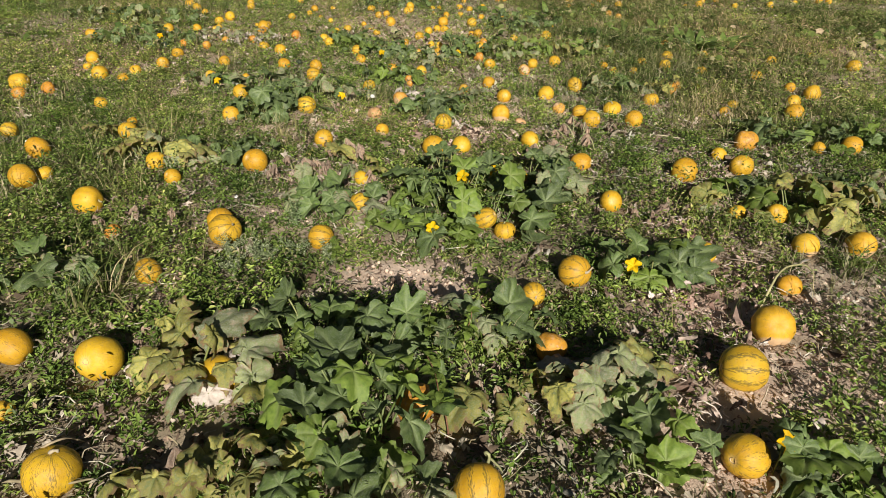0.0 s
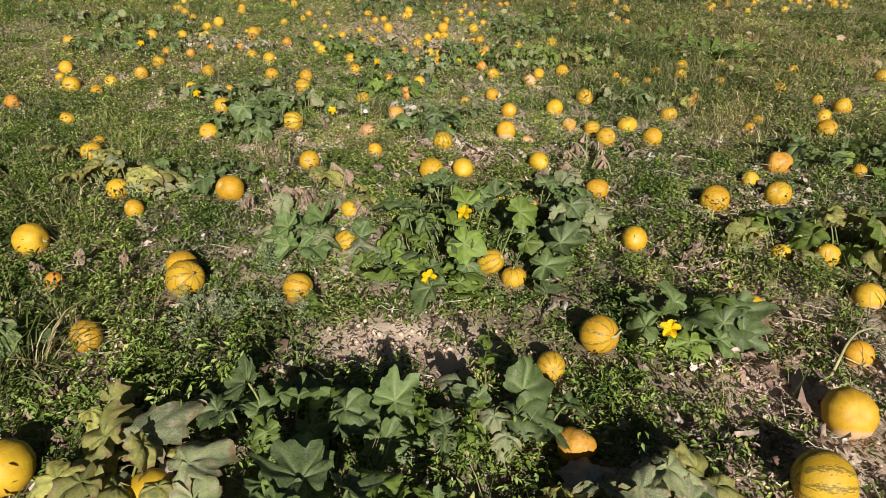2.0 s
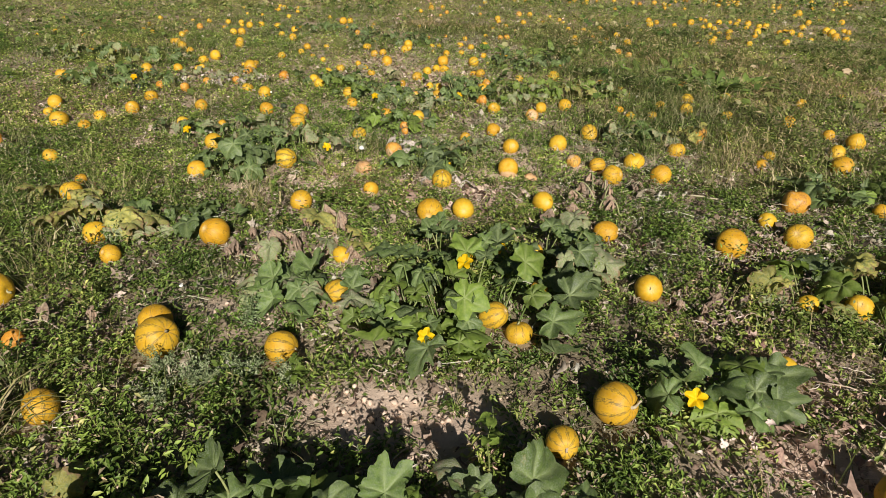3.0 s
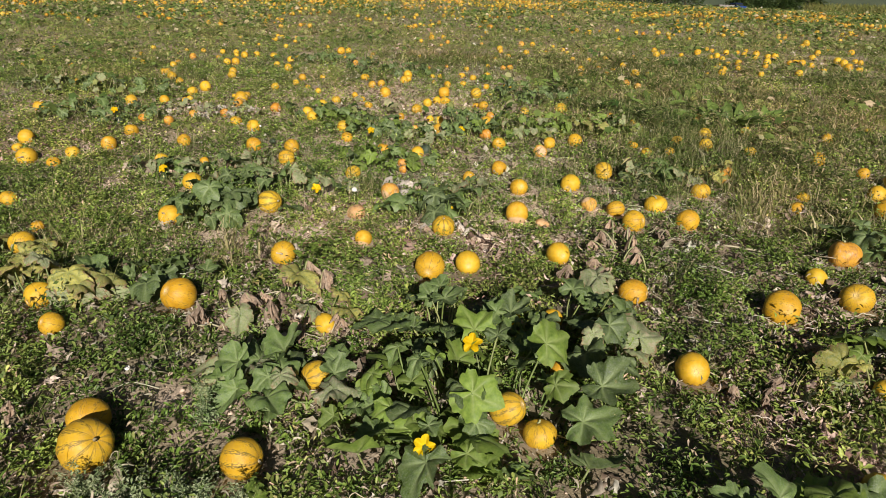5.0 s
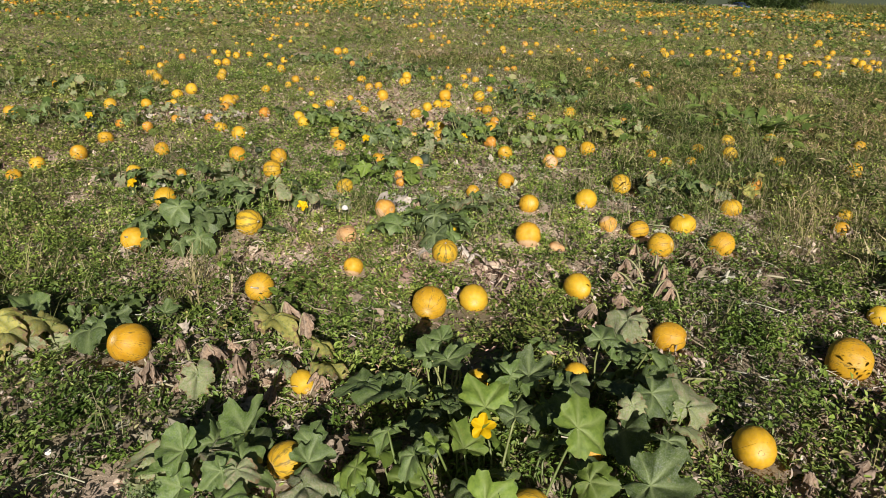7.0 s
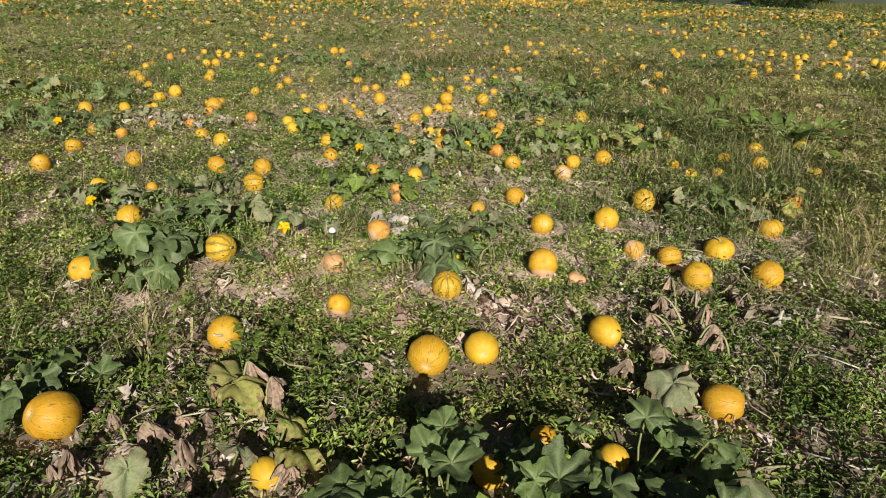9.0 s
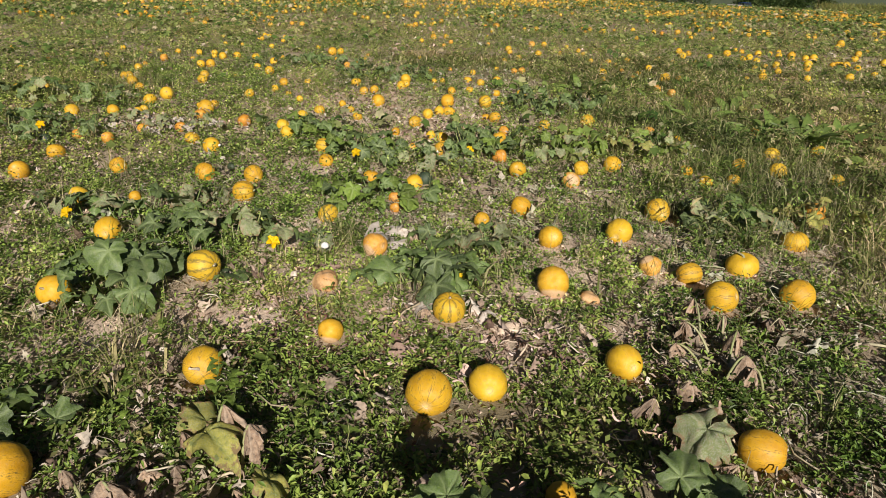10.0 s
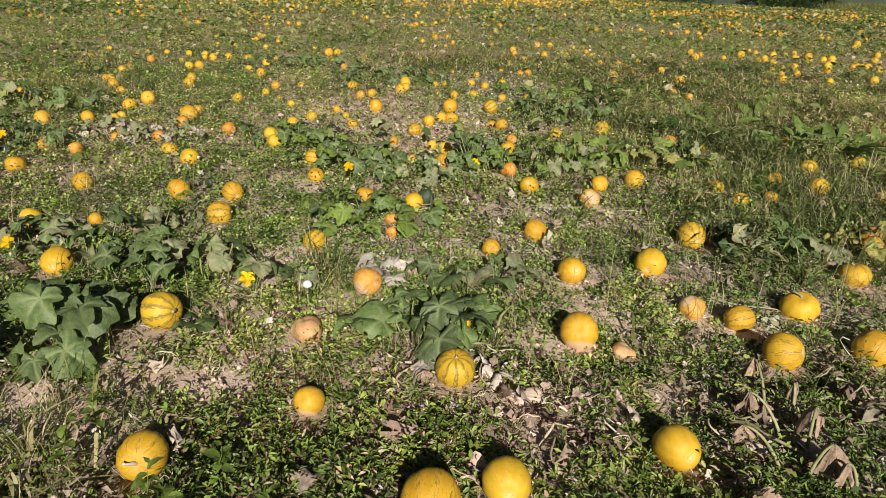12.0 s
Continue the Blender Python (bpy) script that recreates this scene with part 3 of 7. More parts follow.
me.materials.append(SOIL)
tagged(new("ground", me), "dry sandy field soil, clodded and partly overgrown", "ground", kind="structure")


# ---- gourd bodies ----
def gourd_mesh(tall, ribs, depth, dent=0.0, lump=0.04, seed=0, rows=18, cols=36):
    """A ribbed rind of width 1 about its stem axis (z), with a hollow at the stem and at the blossom end."""
    r = random.Random(seed)
    ph = [r.uniform(0, 6.28) for _ in range(4)]
    verts, faces = [], []
    for i in range(rows + 1):
        th = math.pi * i / rows
        for k in range(cols):
            a = 2 * math.pi * k / cols
            s = math.sin(th)
            rad = 0.5 * s ** 0.86 * (1 + depth * (abs(math.cos(ribs * a / 2)) - 0.6) * s)
            rad *= 1 + lump * math.sin(a + ph[0]) * s + lump * 0.7 * math.sin(2 * a + ph[1]) * math.sin(2 * th + ph[2])
            z = 0.5 * tall * math.cos(th)
            z -= math.copysign(0.055 * math.exp(-(s / 0.22) ** 2), math.cos(th))
            p = Vector((rad * math.cos(a), rad * math.sin(a), z))
            if dent:
                d = (p - Vector((0.42, 0.15, 0.1))).length
                p *= 1 - dent * math.exp(-(d / 0.3) ** 2) - 0.25 * dent * math.sin(3 * a + ph[3]) * s
            verts.append(p)
    for i in range(rows):
        for k in range(cols):
            a, b = i * cols + k, i * cols + (k + 1) % cols
            faces.append((a, a + cols, b + cols, b))
    return verts, faces


def stem_mesh(name, length, bend, mat, seed):
    r = random.Random(seed)
    pts, rad = [], []
    for i in range(7):
        f = i / 6
        pts.append((bend * f * f, 0.02 * math.sin(f * 5 + seed), -0.04 + length * f * (1 - 0.35 * f * abs(bend) / (length + 0.01))))
        rad.append(0.052 * (1 - 0.55 * min(1, f * 1.6)) + 0.012 * r.random() + (0.012 if i == 6 else 0))
    return mesh_of(name, *tube(pts, rad, 7), mat)


def scar_mesh():
    verts, faces = [(0, 0, -0.012)], []
    for j, (rad, z) in enumerate(((0.022, -0.02), (0.042, -0.012), (0.055, 0.012))):
        for k in range(9):
            a = 2 * math.pi * k / 9
            q = rad * (1 + 0.18 * math.sin(2.3 * k + j))
            verts.append((q * math.cos(a), q * math.sin(a), z))
    for k in range(9):
        faces.append((0, 1 + (k + 1) % 9, 1 + k))
        for j in range(2):
            a, b = 1 + j * 9 + k, 1 + j * 9 + (k + 1) % 9
            faces.append((a, b, b + 9, a + 9))
    return mesh_of("blossom_scar", verts, faces, SCAR)


SHAPES = [(0.80, 10, 0.05), (0.90, 10, 0.04), (0.98, 10, 0.045), (1.12, 10, 0.035)]
BODIES, FAR_BODIES = {}, {}
for style in GOURD:
    for i, (tall, ribs, depth) in enumerate(SHAPES):
        if style == "f":
            tall *= 0.68
        v, f = gourd_mesh(tall, ribs, depth, {"d": 0.22, "r": 0.08, "f": 0.3}.get(style, 0.0), 0.05, i + 5)
        v2, f2 = gourd_mesh(tall, ribs, depth, {"d": 0.22, "r": 0.08, "f": 0.3}.get(style, 0.0), 0.05, i + 5, 10, 20)
        FAR_BODIES[style, i] = mesh_of("gourd_rind", v2, f2, GOURD[style])
        BODIES[style, i] = (mesh_of("gourd_rind", v, f, GOURD[style]), np.array([tuple(q) for q in v]), tall)
STEMS = [stem_mesh("gourd_stem", 0.15, 0.06, DRY_STALK, 1), stem_mesh("gourd_stem", 0.13, 0.10, PALE_STALK, 2), stem_mesh("gourd_stem", 0.26, 0.22, DRY_STALK, 3)]
SCAR_MESH = scar_mesh()
LOOKS = {
    "p": ("plain golden yellow pumpkin with a smooth ribbed rind", "yellow-orange pumpkin with hardly any flecks"),
    "o": ("yellow pumpkin flecked with thin dark green streaks", "orange-yellow pumpkin with broken green flecks"),
    "s": ("yellow pumpkin with bold dark green stippled stripes", "striped yellow and green ripe oil pumpkin"),
    "b": ("yellow pumpkin with a bleached tan ground side", "yellow pumpkin, pale tan where it lay on soil"),
    "r": ("rotting yellow pumpkin with brown and pale sunken spots",),
    "d": ("withered orange pumpkin, dented and spotted brown",),
    "f": ("collapsed tan and orange rind of a rotted pumpkin",),
    "g": ("unripe dark green pumpkin with paler mottled bands",),
}
pick = random.Random(23)


def gourd(x, y, width, style, tilt=None, turn=None, beside=""):
    """One pumpkin at rest on the soil. tilt: degrees by which its stem leans from upright, turn: the way it leans."""
    tilt = pick.choice((10, 20, 62, 75, 85, 95, 108, 122)) if tilt is None else tilt
    i = pick.choice((0, 0, 1)) if tilt < 40 else pick.choice((2, 2, 3))
    i = 3 if style == "g" else i
    data, pts, tall = BODIES[style, i]
    turn = pick.uniform(0, 360) if turn is None else turn
    if style == "f":
        tilt = pick.uniform(0, 15)
    rot = Euler((radians(tilt), 0, radians(turn))).to_matrix().to_4x4() @ Matrix.Rotation(pick.uniform(0, 6.28), 4, "Z")
    if style == "b":
        rot = Euler((radians(10), radians(58), radians(pick.uniform(-110, -70)))).to_matrix().to_4x4()
    across = pts @ np.array(rot.to_3x3())[0]
    full_width = width
    width = (0.965 if y < 19 else 1.03) * width / (across.max() - across.min())          # scaled so that the given width shows across the camera's view
    low = (pts @ np.array(rot.to_3x3())[2]).min() * width
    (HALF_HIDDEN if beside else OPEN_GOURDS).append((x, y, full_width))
    ob = new("pumpkin", data if y < 13 else FAR_BODIES[style, i])
    ob.matrix_basis = Matrix.Translation((x, y, float(land(x, y)) - low - (0.14 if y < 15 else 0.08) * width - 0.006)) @ rot @ Matrix.Diagonal((width, width, width, 1))
    look_word = LOOKS[style][0 if pick.random() < 0.6 else -1]
    tagged(ob, look_word + (" " + beside if beside else ""), "pumpkin", "pumpkins in the field")
    if style not in "fb":
        part("stem", pick.choice(STEMS), ob, pose(0, 0, 0.5 * tall - 0.06, 0, 0, pick.uniform(0, 360)), "short dried stem")
    if style != "f":
        part("blossom_scar", SCAR_MESH, ob, pose(0, 0, -0.5 * tall + 0.046, 180) @ Matrix.Diagonal((1.25, 1.25, 1.25, 1)), "pale round blossom scar")
    return ob


OPEN_GOURDS, HALF_HIDDEN = [], []        # fruits kept free of leaves on the camera side, and those half covered


# ---- large gourd leaves ----
def leaf_mesh(name, mat, seed, curl=0.25, crumple=0.03, lobes=0.32, fold=0.045, cols=54, rings=(0.2, 0.45, 0.68, 0.86, 1.0)):
    """A broad leaf of half-width about 1 with five blunt lobes and a toothed edge, its stalk at the origin and its tip along x."""
    r = random.Random(seed)
    tips = [(0, 1.3), (1.05, 1.02), (-1.05, 1.02), (2.1, 0.82), (-2.1, 0.82)]
    tips = [(a + r.uniform(-0.14, 0.14), k * r.uniform(0.85, 1.12)) for a, k in tips]
    order = sorted(tips)
    gaps = [(0.5 * (c[0] + d[0]) + r.uniform(-0.06, 0.06), lobes * r.uniform(0.25, 1.15)) for c, d in zip(order, order[1:])]
    keel = r.uniform(0.10, 0.55)
    verts, faces, vein, rim = [(0, 0, -0.04)], [], [1.0], [0.0]
    ph = [r.uniform(0, 6.28) for _ in range(8)]
    reach = [(-math.pi, 0.74), *order, (math.pi, 0.74)]
    for f in rings:
        for k in range(cols):
            a = -math.pi + 2 * math.pi * (k + 0.5) / cols
            out = float(np.interp(a, [c for c, q in reach], [q for c, q in reach]))
            out -= sum(q * math.exp(-((a - c) / 0.17) ** 2) for c, q in gaps) * (0.35 + 0.65 * f)
            out += sum(0.055 * q * math.exp(-abs(a - c) / 0.10) for c, q in tips)
            out *= 1 - 0.80 * math.exp(-((math.pi - abs(a)) / 0.24) ** 2)
            out *= 1 + 0.05 * math.sin(a * 2 + ph[1]) + 0.025 * math.sin(a * 7 + ph[2]) + 0.018 * math.sin(a * 11 + ph[0]) + (0.034, 0.0, -0.05)[k % 3] * f
            rad = out * f
            near = min(abs(a - c) for c, q in tips)
            rib = math.exp(-(near * f / 0.065) ** 2)
            x, y = rad * math.cos(a), rad * math.sin(a)
            z = fold * f * (1 - math.exp(-(near / 0.3) ** 2)) - 0.035 * rib - curl * rad ** 2 + 0.14 * f * (1 - f) + keel * abs(y) * (1 if x > 0 else 0.6)
            z += crumple * f * (math.sin(5.1 * x + ph[1]) + math.sin(6.3 * y + ph[2]) + 0.7 * math.sin(9 * x - 7 * y + ph[3]))
            z += 0.12 * f ** 3 * math.sin(4 * a + ph[4]) + 0.06 * f ** 4 * math.sin(9 * a + ph[7]) - 0.22 * keel * (y * y)
            x += crumple * 0.9 * f * math.sin(6 * y + 4 * z + ph[5])
            y += crumple * 0.9 * f * math.sin(7 * x + 5 * z + ph[6])
            verts.append((x, y, z))
            vein.append(rib * (1 - 0.45 * f))
            rim.append(f ** 2)
    for k in range(cols - 1):
        faces.append((0, 1 + k, 2 + k))
    for j in range(len(rings) - 1):
        for k in range(cols - 1):
            a = 1 + j * cols + k
            faces.append((a, a + cols, a + cols + 1, a + 1))
    me = mesh_of(name, verts, faces, mat)
    me.attributes.new("vein", "FLOAT", "POINT").data.foreach_set("value", vein)
    me.attributes.new("rim", "FLOAT", "POINT").data.foreach_set("value", rim)
    return me


def limp_leaf_mesh(name, mat, seed, cols=44, rings=(0.15, 0.35, 0.55, 0.75, 0.9, 1.0)):
    """A dead leaf that hangs from its stalk like a half-shut umbrella, pleated and twisted."""
    r = random.Random(seed)
    ph = [r.uniform(0, 6.28) for _ in range(7)]
    shut, lean = r.uniform(0.22, 0.55), r.uniform(-0.35, 0.35)
    verts, faces, vein, rim = [(0, 0, 0.03)], [], [1.0], [0.0]
    for f in rings:
        for k in range(cols):
            a = -math.pi + 2 * math.pi * (k + 0.5) / cols
            long = 0.92 + 0.26 * math.cos(a + ph[0]) + 0.24 * math.sin(3 * a + ph[1]) + 0.14 * math.sin(8 * a + ph[2]) + 0.06 * r.uniform(-1, 1)
            pleat = 0.55 * math.sin(5 * a + ph[3]) + 0.35 * math.sin(9 * a + ph[4] + 2 * f) + 0.2 * math.sin(14 * a + ph[5])
            rad = long * (shut * (1 - (1 - f) ** 2) * (1 + 0.62 * pleat * f) + 0.05 * f)
            z = -long * 0.95 * f ** 1.25 + 0.13 * math.sin(5 * a + 9 * f + ph[6]) * f
            turn = a + 0.5 * f * math.sin(ph[6])
            verts.append((rad * math.cos(turn) + lean * f * f, rad * 0.75 * math.sin(turn) + 0.1 * f * math.sin(4 * f + ph[2]), z))
            vein.append(max(0.0, pleat) * 0.6)
            rim.append(f ** 2)
    for k in range(cols - 1):
        faces.append((0, 1 + k, 2 + k))
    for j in range(len(rings) - 1):
        for k in range(cols - 1):
            a = 1 + j * cols + k
            faces.append((a, a + cols, a + cols + 1, a + 1))
    me = mesh_of(name, verts, faces, mat)
    me.attributes.new("vein", "FLOAT", "POINT").data.foreach_set("value", vein)
    me.attributes.new("rim", "FLOAT", "POINT").data.foreach_set("value", rim)
    return me


LEAVES = {
    "g": [leaf_mesh("gourd_leaf", LEAF_GREEN, s, c, 0.055) for s, c in ((1, 0.3), (2, 0.1), (3, -0.12), (4, 0.4), (21, 0.2), (22, -0.2))],
    "l": [leaf_mesh("gourd_leaf", LEAF_LIGHT, s, c, 0.06) for s, c in ((5, 0.25), (6, -0.15), (7, 0.05), (23, 0.4))],
    "y": [leaf_mesh("gourd_leaf", LEAF_YELLOW, s, 0.55, 0.08) for s in (8, 9, 10, 24)],
    "m": [leaf_mesh("gourd_leaf", LEAF_MILDEW, s, 0.5, 0.085) for s in (11, 12, 13, 25)],
    "b": [limp_leaf_mesh("gourd_leaf", LEAF_DRY, s) for s in (14, 15, 16, 26, 27, 28)],
    "w": [leaf_mesh("gourd_leaf", LEAF_BLEACHED, s, 0.7, 0.15) for s in (34, 35, 36)],
}
FAR_LEAVES = {
    k: [leaf_mesh("gourd_leaf", m, s, 0.3, c, cols=39, rings=(0.35, 0.7, 1.0)) for s in (31, 32, 33)]
    for k, m, c in (("g", LEAF_GREEN, 0.055), ("l", LEAF_LIGHT, 0.055), ("y", LEAF_YELLOW, 0.08), ("m", LEAF_MILDEW, 0.085), ("w", LEAF_BLEACHED, 0.15))}
FAR_LEAVES["b"] = [limp_leaf_mesh("gourd_leaf", LEAF_DRY, s, 20, (0.4, 0.75, 1.0)) for s in (37, 38, 39)]
LEAF_WORDS = {"w": "bleached papery pale leaf", "y": "yellowing leaf", "m": "mildewed grey-green leaf", "b": "dry curled brown leaf"}


def stalk_mesh(name, mat, bow):
    pts = [(0.025 * bow * math.sin(math.pi * i / 5), 0, i / 5) for i in range(6)]
    return mesh_of(name, *tube(pts, [0.029, 0.025, 0.024, 0.023, 0.021, 0.02], 6), mat)


STALKS = {"fresh": [stalk_mesh("leaf_stalk", PETIOLE, b) for b in (2, 5, -4)], "dry": [stalk_mesh("leaf_stalk", DRY_STALK, b) for b in (4, -7)]}


def flower_mesh(seed):
    r = random.Random(seed)
    verts, faces, cols = [(0, 0, 0.1)], [], 30
    for f in (0.25, 0.55, 0.8, 1.0):
        for k in range(cols):
            a = 2 * math.pi * k / cols
            star = 0.5 + 0.5 * math.cos(5 * a)
            rad = f * (0.62 + 0.38 * star ** 0.7 * f) + 0.05 * math.sin(3 * a + seed) * f
            z = 0.75 * f ** 0.8 - 0.36 * f ** 2 * star + 0.10 * f * math.sin(11 * a + seed) + 0.05 * r.random() * f
            verts.append((rad * math.cos(a), rad * math.sin(a), z))
    for k in range(cols):
        faces.append((0, 1 + k, 1 + (k + 1) % cols))
        for j in range(3):
            a, b = 1 + j * cols + k, 1 + j * cols + (k + 1) % cols
            faces.append((a, a + cols, b + cols, b))
    return mesh_of("gourd_flower", verts, faces, PETAL)


FLOWERS = [flower_mesh(s) for s in (1, 2, 3)]


def aim(base, tip, thick):
    d = Vector(tip) - Vector(base)
    return Matrix.Translation(base) @ d.to_track_quat("Z", "Y").to_matrix().to_4x4() @ Matrix.Diagonal((thick / 0.025, thick / 0.025, d.length, 1))


def ground_vine(pts, thick, mat, parent, name, label=""):
    r = [thick * (1 - 0.5 * i / (len(pts) - 1)) for i in range(len(pts))]
    return part(name, mesh_of(name, *tube(pts, r, 6), mat), parent, None, label)


plants = random.Random(77)


def gourd_plant(x, y, rx, ry, count, height, mix, label, size=0.12):
    """A clump of large leaves on upright stalks along a creeping vine."""
    base = float(land(x, y))
    if y > 10:                                         # the far rows grow thicker
        count, height, size = int(count * 2.0), height * 1.1, size * 0.8
    plant = new("pumpkin_plant")
    plant.location = (x, y, base)
    tagged(plant, label, "pumpkin plant", "pumpkin plants")
    way = plants.uniform(0, 6.28)
    for k in range(2 if count > 6 else 1):
        w = way + k * 2.4
        pts = []
        for i in range(9):
            f = i / 8
            px, py = rx * 1.1 * f * math.cos(w + 0.7 * f), ry * 1.1 * f * math.sin(w + 0.7 * f)
            pts.append((px, py, float(land(x + px, y + py)) - base + 0.015 + 0.03 * math.sin(f * 7) ** 2))
        ground_vine(pts, 0.009, PETIOLE if mix.count("b") < len(mix) / 2 else DRY_STALK, plant, "vine")
    for i in range(count):
        kind = mix[i % len(mix)]
        f = math.sqrt((i + 0.6) / count)
        a = i * 2.39996 + plants.uniform(-0.35, 0.35)
        px, py = rx * f * math.cos(a), ry * f * math.sin(a)
        s = size * plants.uniform(0.58, 1.2) * (0.62 if kind == "b" else 1.0)
        for ox, oy, ow in OPEN_GOURDS:                     # leaves on the camera side are moved off the open fruits
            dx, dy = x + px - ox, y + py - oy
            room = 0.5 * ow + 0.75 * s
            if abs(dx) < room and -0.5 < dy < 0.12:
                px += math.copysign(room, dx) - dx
        for ox, oy, ow in HALF_HIDDEN:                     # and partly off the half-hidden ones, as the camera sees them
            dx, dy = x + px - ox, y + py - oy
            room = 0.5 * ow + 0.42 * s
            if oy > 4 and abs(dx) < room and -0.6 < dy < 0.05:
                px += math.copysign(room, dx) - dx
        ground = float(land(x + px, y + py)) - base
        up = height * (1.05 - 0.4 * f * f) * plants.choice((0.5, 0.75, 0.9, 1.05, 1.2)) * plants.uniform(0.88, 1.12)
        if kind == "b":
            up = max(0.07, min(up, 0.24) * plants.uniform(0.5, 1.05))
        if kind == "w":
            up *= 0.5
        up = max(up, s * 0.45)
        yaw = a + plants.uniform(-0.9, 0.9)
        lean = radians(plants.uniform(-25, 48)) * (1.5 if kind == "m" else 1.0)
        if kind == "b":
            lean = radians(plants.uniform(-25, 40))
        rot = Euler((radians(plants.uniform(-34, 34)), lean, yaw)).to_matrix().to_4x4()
        tilt = Matrix.Rotation(radians(plants.uniform(-20, 20) if kind == "b" else plants.uniform(-16, 34)), 4, "X")          # leaves face the sun behind the path
        m = Matrix.Translation((px, py, ground + up)) @ tilt @ rot @ Matrix.Diagonal((s, s * plants.uniform(0.88, 1.1), s, 1))
        leaf = part("leaf", plants.choice((LEAVES if y < 8.2 else FAR_LEAVES)[kind]), plant, m, LEAF_WORDS.get(kind, ""))
        bx, by = px - 0.4 * up * math.cos(a), py - 0.4 * up * math.sin(a)
        part("leaf_stalk", plants.choice(STALKS["dry" if kind == "b" else "fresh"]), plant,
             aim((bx, by, float(land(x + bx, y + by)) - base - 0.01), (px, py, ground + up - 0.04 * s), 0.0048 if kind == "b" else 0.0062))
    return plant


def flower(plant, x, y, up, size=0.058, lean=50):
    """An open yellow flower of a plant, turned to the sun."""
    bx, by, bz = plant.location
    z = float(land(x, y)) + up
    m = Matrix.Translation((x - bx, y - by, z - bz)) @ pose(0, 0, 0, lean, plants.uniform(-20, 20), plants.uniform(-30, 30)) @ pose(0, 0, 0, 0, 0, plants.uniform(0, 72)) @ Matrix.Diagonal((size, size, size, 1))
    part("flower", plants.choice(FLOWERS), plant, m, "open yellow star-shaped flower")
    part("flower_stalk", STALKS["fresh"][0], plant, aim((x - bx, y - by + 0.03, float(land(x, y)) - bz - 0.01), (x - bx, y - by + 0.01, z - bz), 0.004))


# ---- pumpkins ----
gourd(1.39, 2.40, 0.213, "o", 95, 120)
gourd(-1.82, 3.01, 0.251, "p", 112, 172)
gourd(1.62, 3.02, 0.255, "s", 85, 80)
for row in (    # front strip
        (0.18, 2.14, 0.222, "s"),
        (-1.64, 2.21, 0.240, "o"),
        (-2.12, 2.63, 0.124, "o"),
        (-0.11, 2.71, 0.222, "d", None, None, "under broad leaves"),
        (-1.13, 2.86, 0.233, "p", None, None, "under broad leaves"),
        (0.70, 2.89, 0.151, "d", None, None, "under broad leaves"),
        (-2.36, 3.12, 0.224, "o"),
        (0.63, 3.26, 0.186, "d", None, None, "under broad leaves"),
        (2.00, 3.51, 0.253, "b"),
        (0.60, 3.90, 0.166, "s", None, None, "under broad leaves"),
        (-1.99, 4.04, 0.182, "s"),
        (2.36, 4.06, 0.175, "b"),
        (0.92, 4.18, 0.236, "s"),
):
    gourd(*row)
gourd(-0.93, 4.66, 0.196, "s", 85, 80)
gourd(-1.67, 4.70, 0.260, "s", 55, 60)
gourd(1.49, 5.62, 0.206, "p", 105, 170)
for row in (    # second strip
        (1.96, 4.56, 0.168, "p"),
        (2.79, 4.73, 0.199, "b"),
        (-2.53, 4.70, 0.135, "d"),
        (3.26, 4.81, 0.221, "b"),
        (-1.79, 4.94, 0.214, "o"),
        (0.49, 4.97, 0.183, "o"),
        (0.34, 5.13, 0.203, "s"),
        (-3.00, 5.25, 0.239, "p"),
        (2.85, 5.36, 0.193, "p", None, None, "under broad leaves"),
        (-0.73, 5.41, 0.182, "s", None, None, "under broad leaves"),
        (2.54, 5.43, 0.155, "p"),
        (0.69, 5.57, 0.132, "o", None, None, "under broad leaves"),
        (-3.88, 5.81, 0.240, "o"),
        (-2.56, 5.96, 0.160, "o"),
):
    gourd(*row)
gourd(2.40, 6.44, 0.274, "o", 95, 60)
gourd(-0.13, 7.09, 0.252, "o", 80, 172)
gourd(0.18, 7.23, 0.215, "p", 92, 180)
gourd(-1.38, 7.31, 0.216, "o", 75, 10)
gourd(0.96, 7.49, 0.209, "p", 100, 196)
gourd(-0.04, 8.06, 0.222, "s", 20, 0)
for row in (    # third strip
        (-3.79, 6.01, 0.159, "p"),
        (-0.80, 6.09, 0.142, "p", None, None, "under broad leaves"),
        (0.17, 6.14, 0.166, "p", None, None, "under broad leaves"),
        (0.74, 6.27, 0.148, "p", None, None, "under broad leaves"),
        (-2.87, 6.36, 0.206, "p", None, None, "under broad leaves"),
        (0.44, 6.39, 0.136, "p", None, None, "under broad leaves"),
        (-1.90, 6.40, 0.259, "o"),
        (-4.16, 6.57, 0.256, "o"),
        (3.06, 6.66, 0.244, "o"),
        (1.42, 6.74, 0.223, "o"),
        (-2.77, 6.78, 0.166, "p", None, None, "under broad leaves"),
        (3.00, 7.12, 0.176, "p"),
        (-4.85, 7.22, 0.188, "s"),
        (-3.57, 7.30, 0.220, "o"),
        (4.30, 7.52, 0.155, "o"),
        (4.70, 7.56, 0.236, "o"),
        (3.46, 7.58, 0.270, "d"),
        (-0.76, 7.78, 0.160, "b"),
        (-3.75, 7.82, 0.128, "o"),
        (-2.67, 8.15, 0.228, "p"),
        (1.83, 8.34, 0.233, "o"),
        (2.38, 8.41, 0.237, "o"),
        (0.95, 8.42, 0.143, "f"),
        (-0.92, 8.48, 0.20, "f"),
):
    gourd(*row)
gourd(-1.81, 8.55, 0.247, "s", 80, 70)
gourd(1.75, 8.76, 0.191, "s", 80, 95)
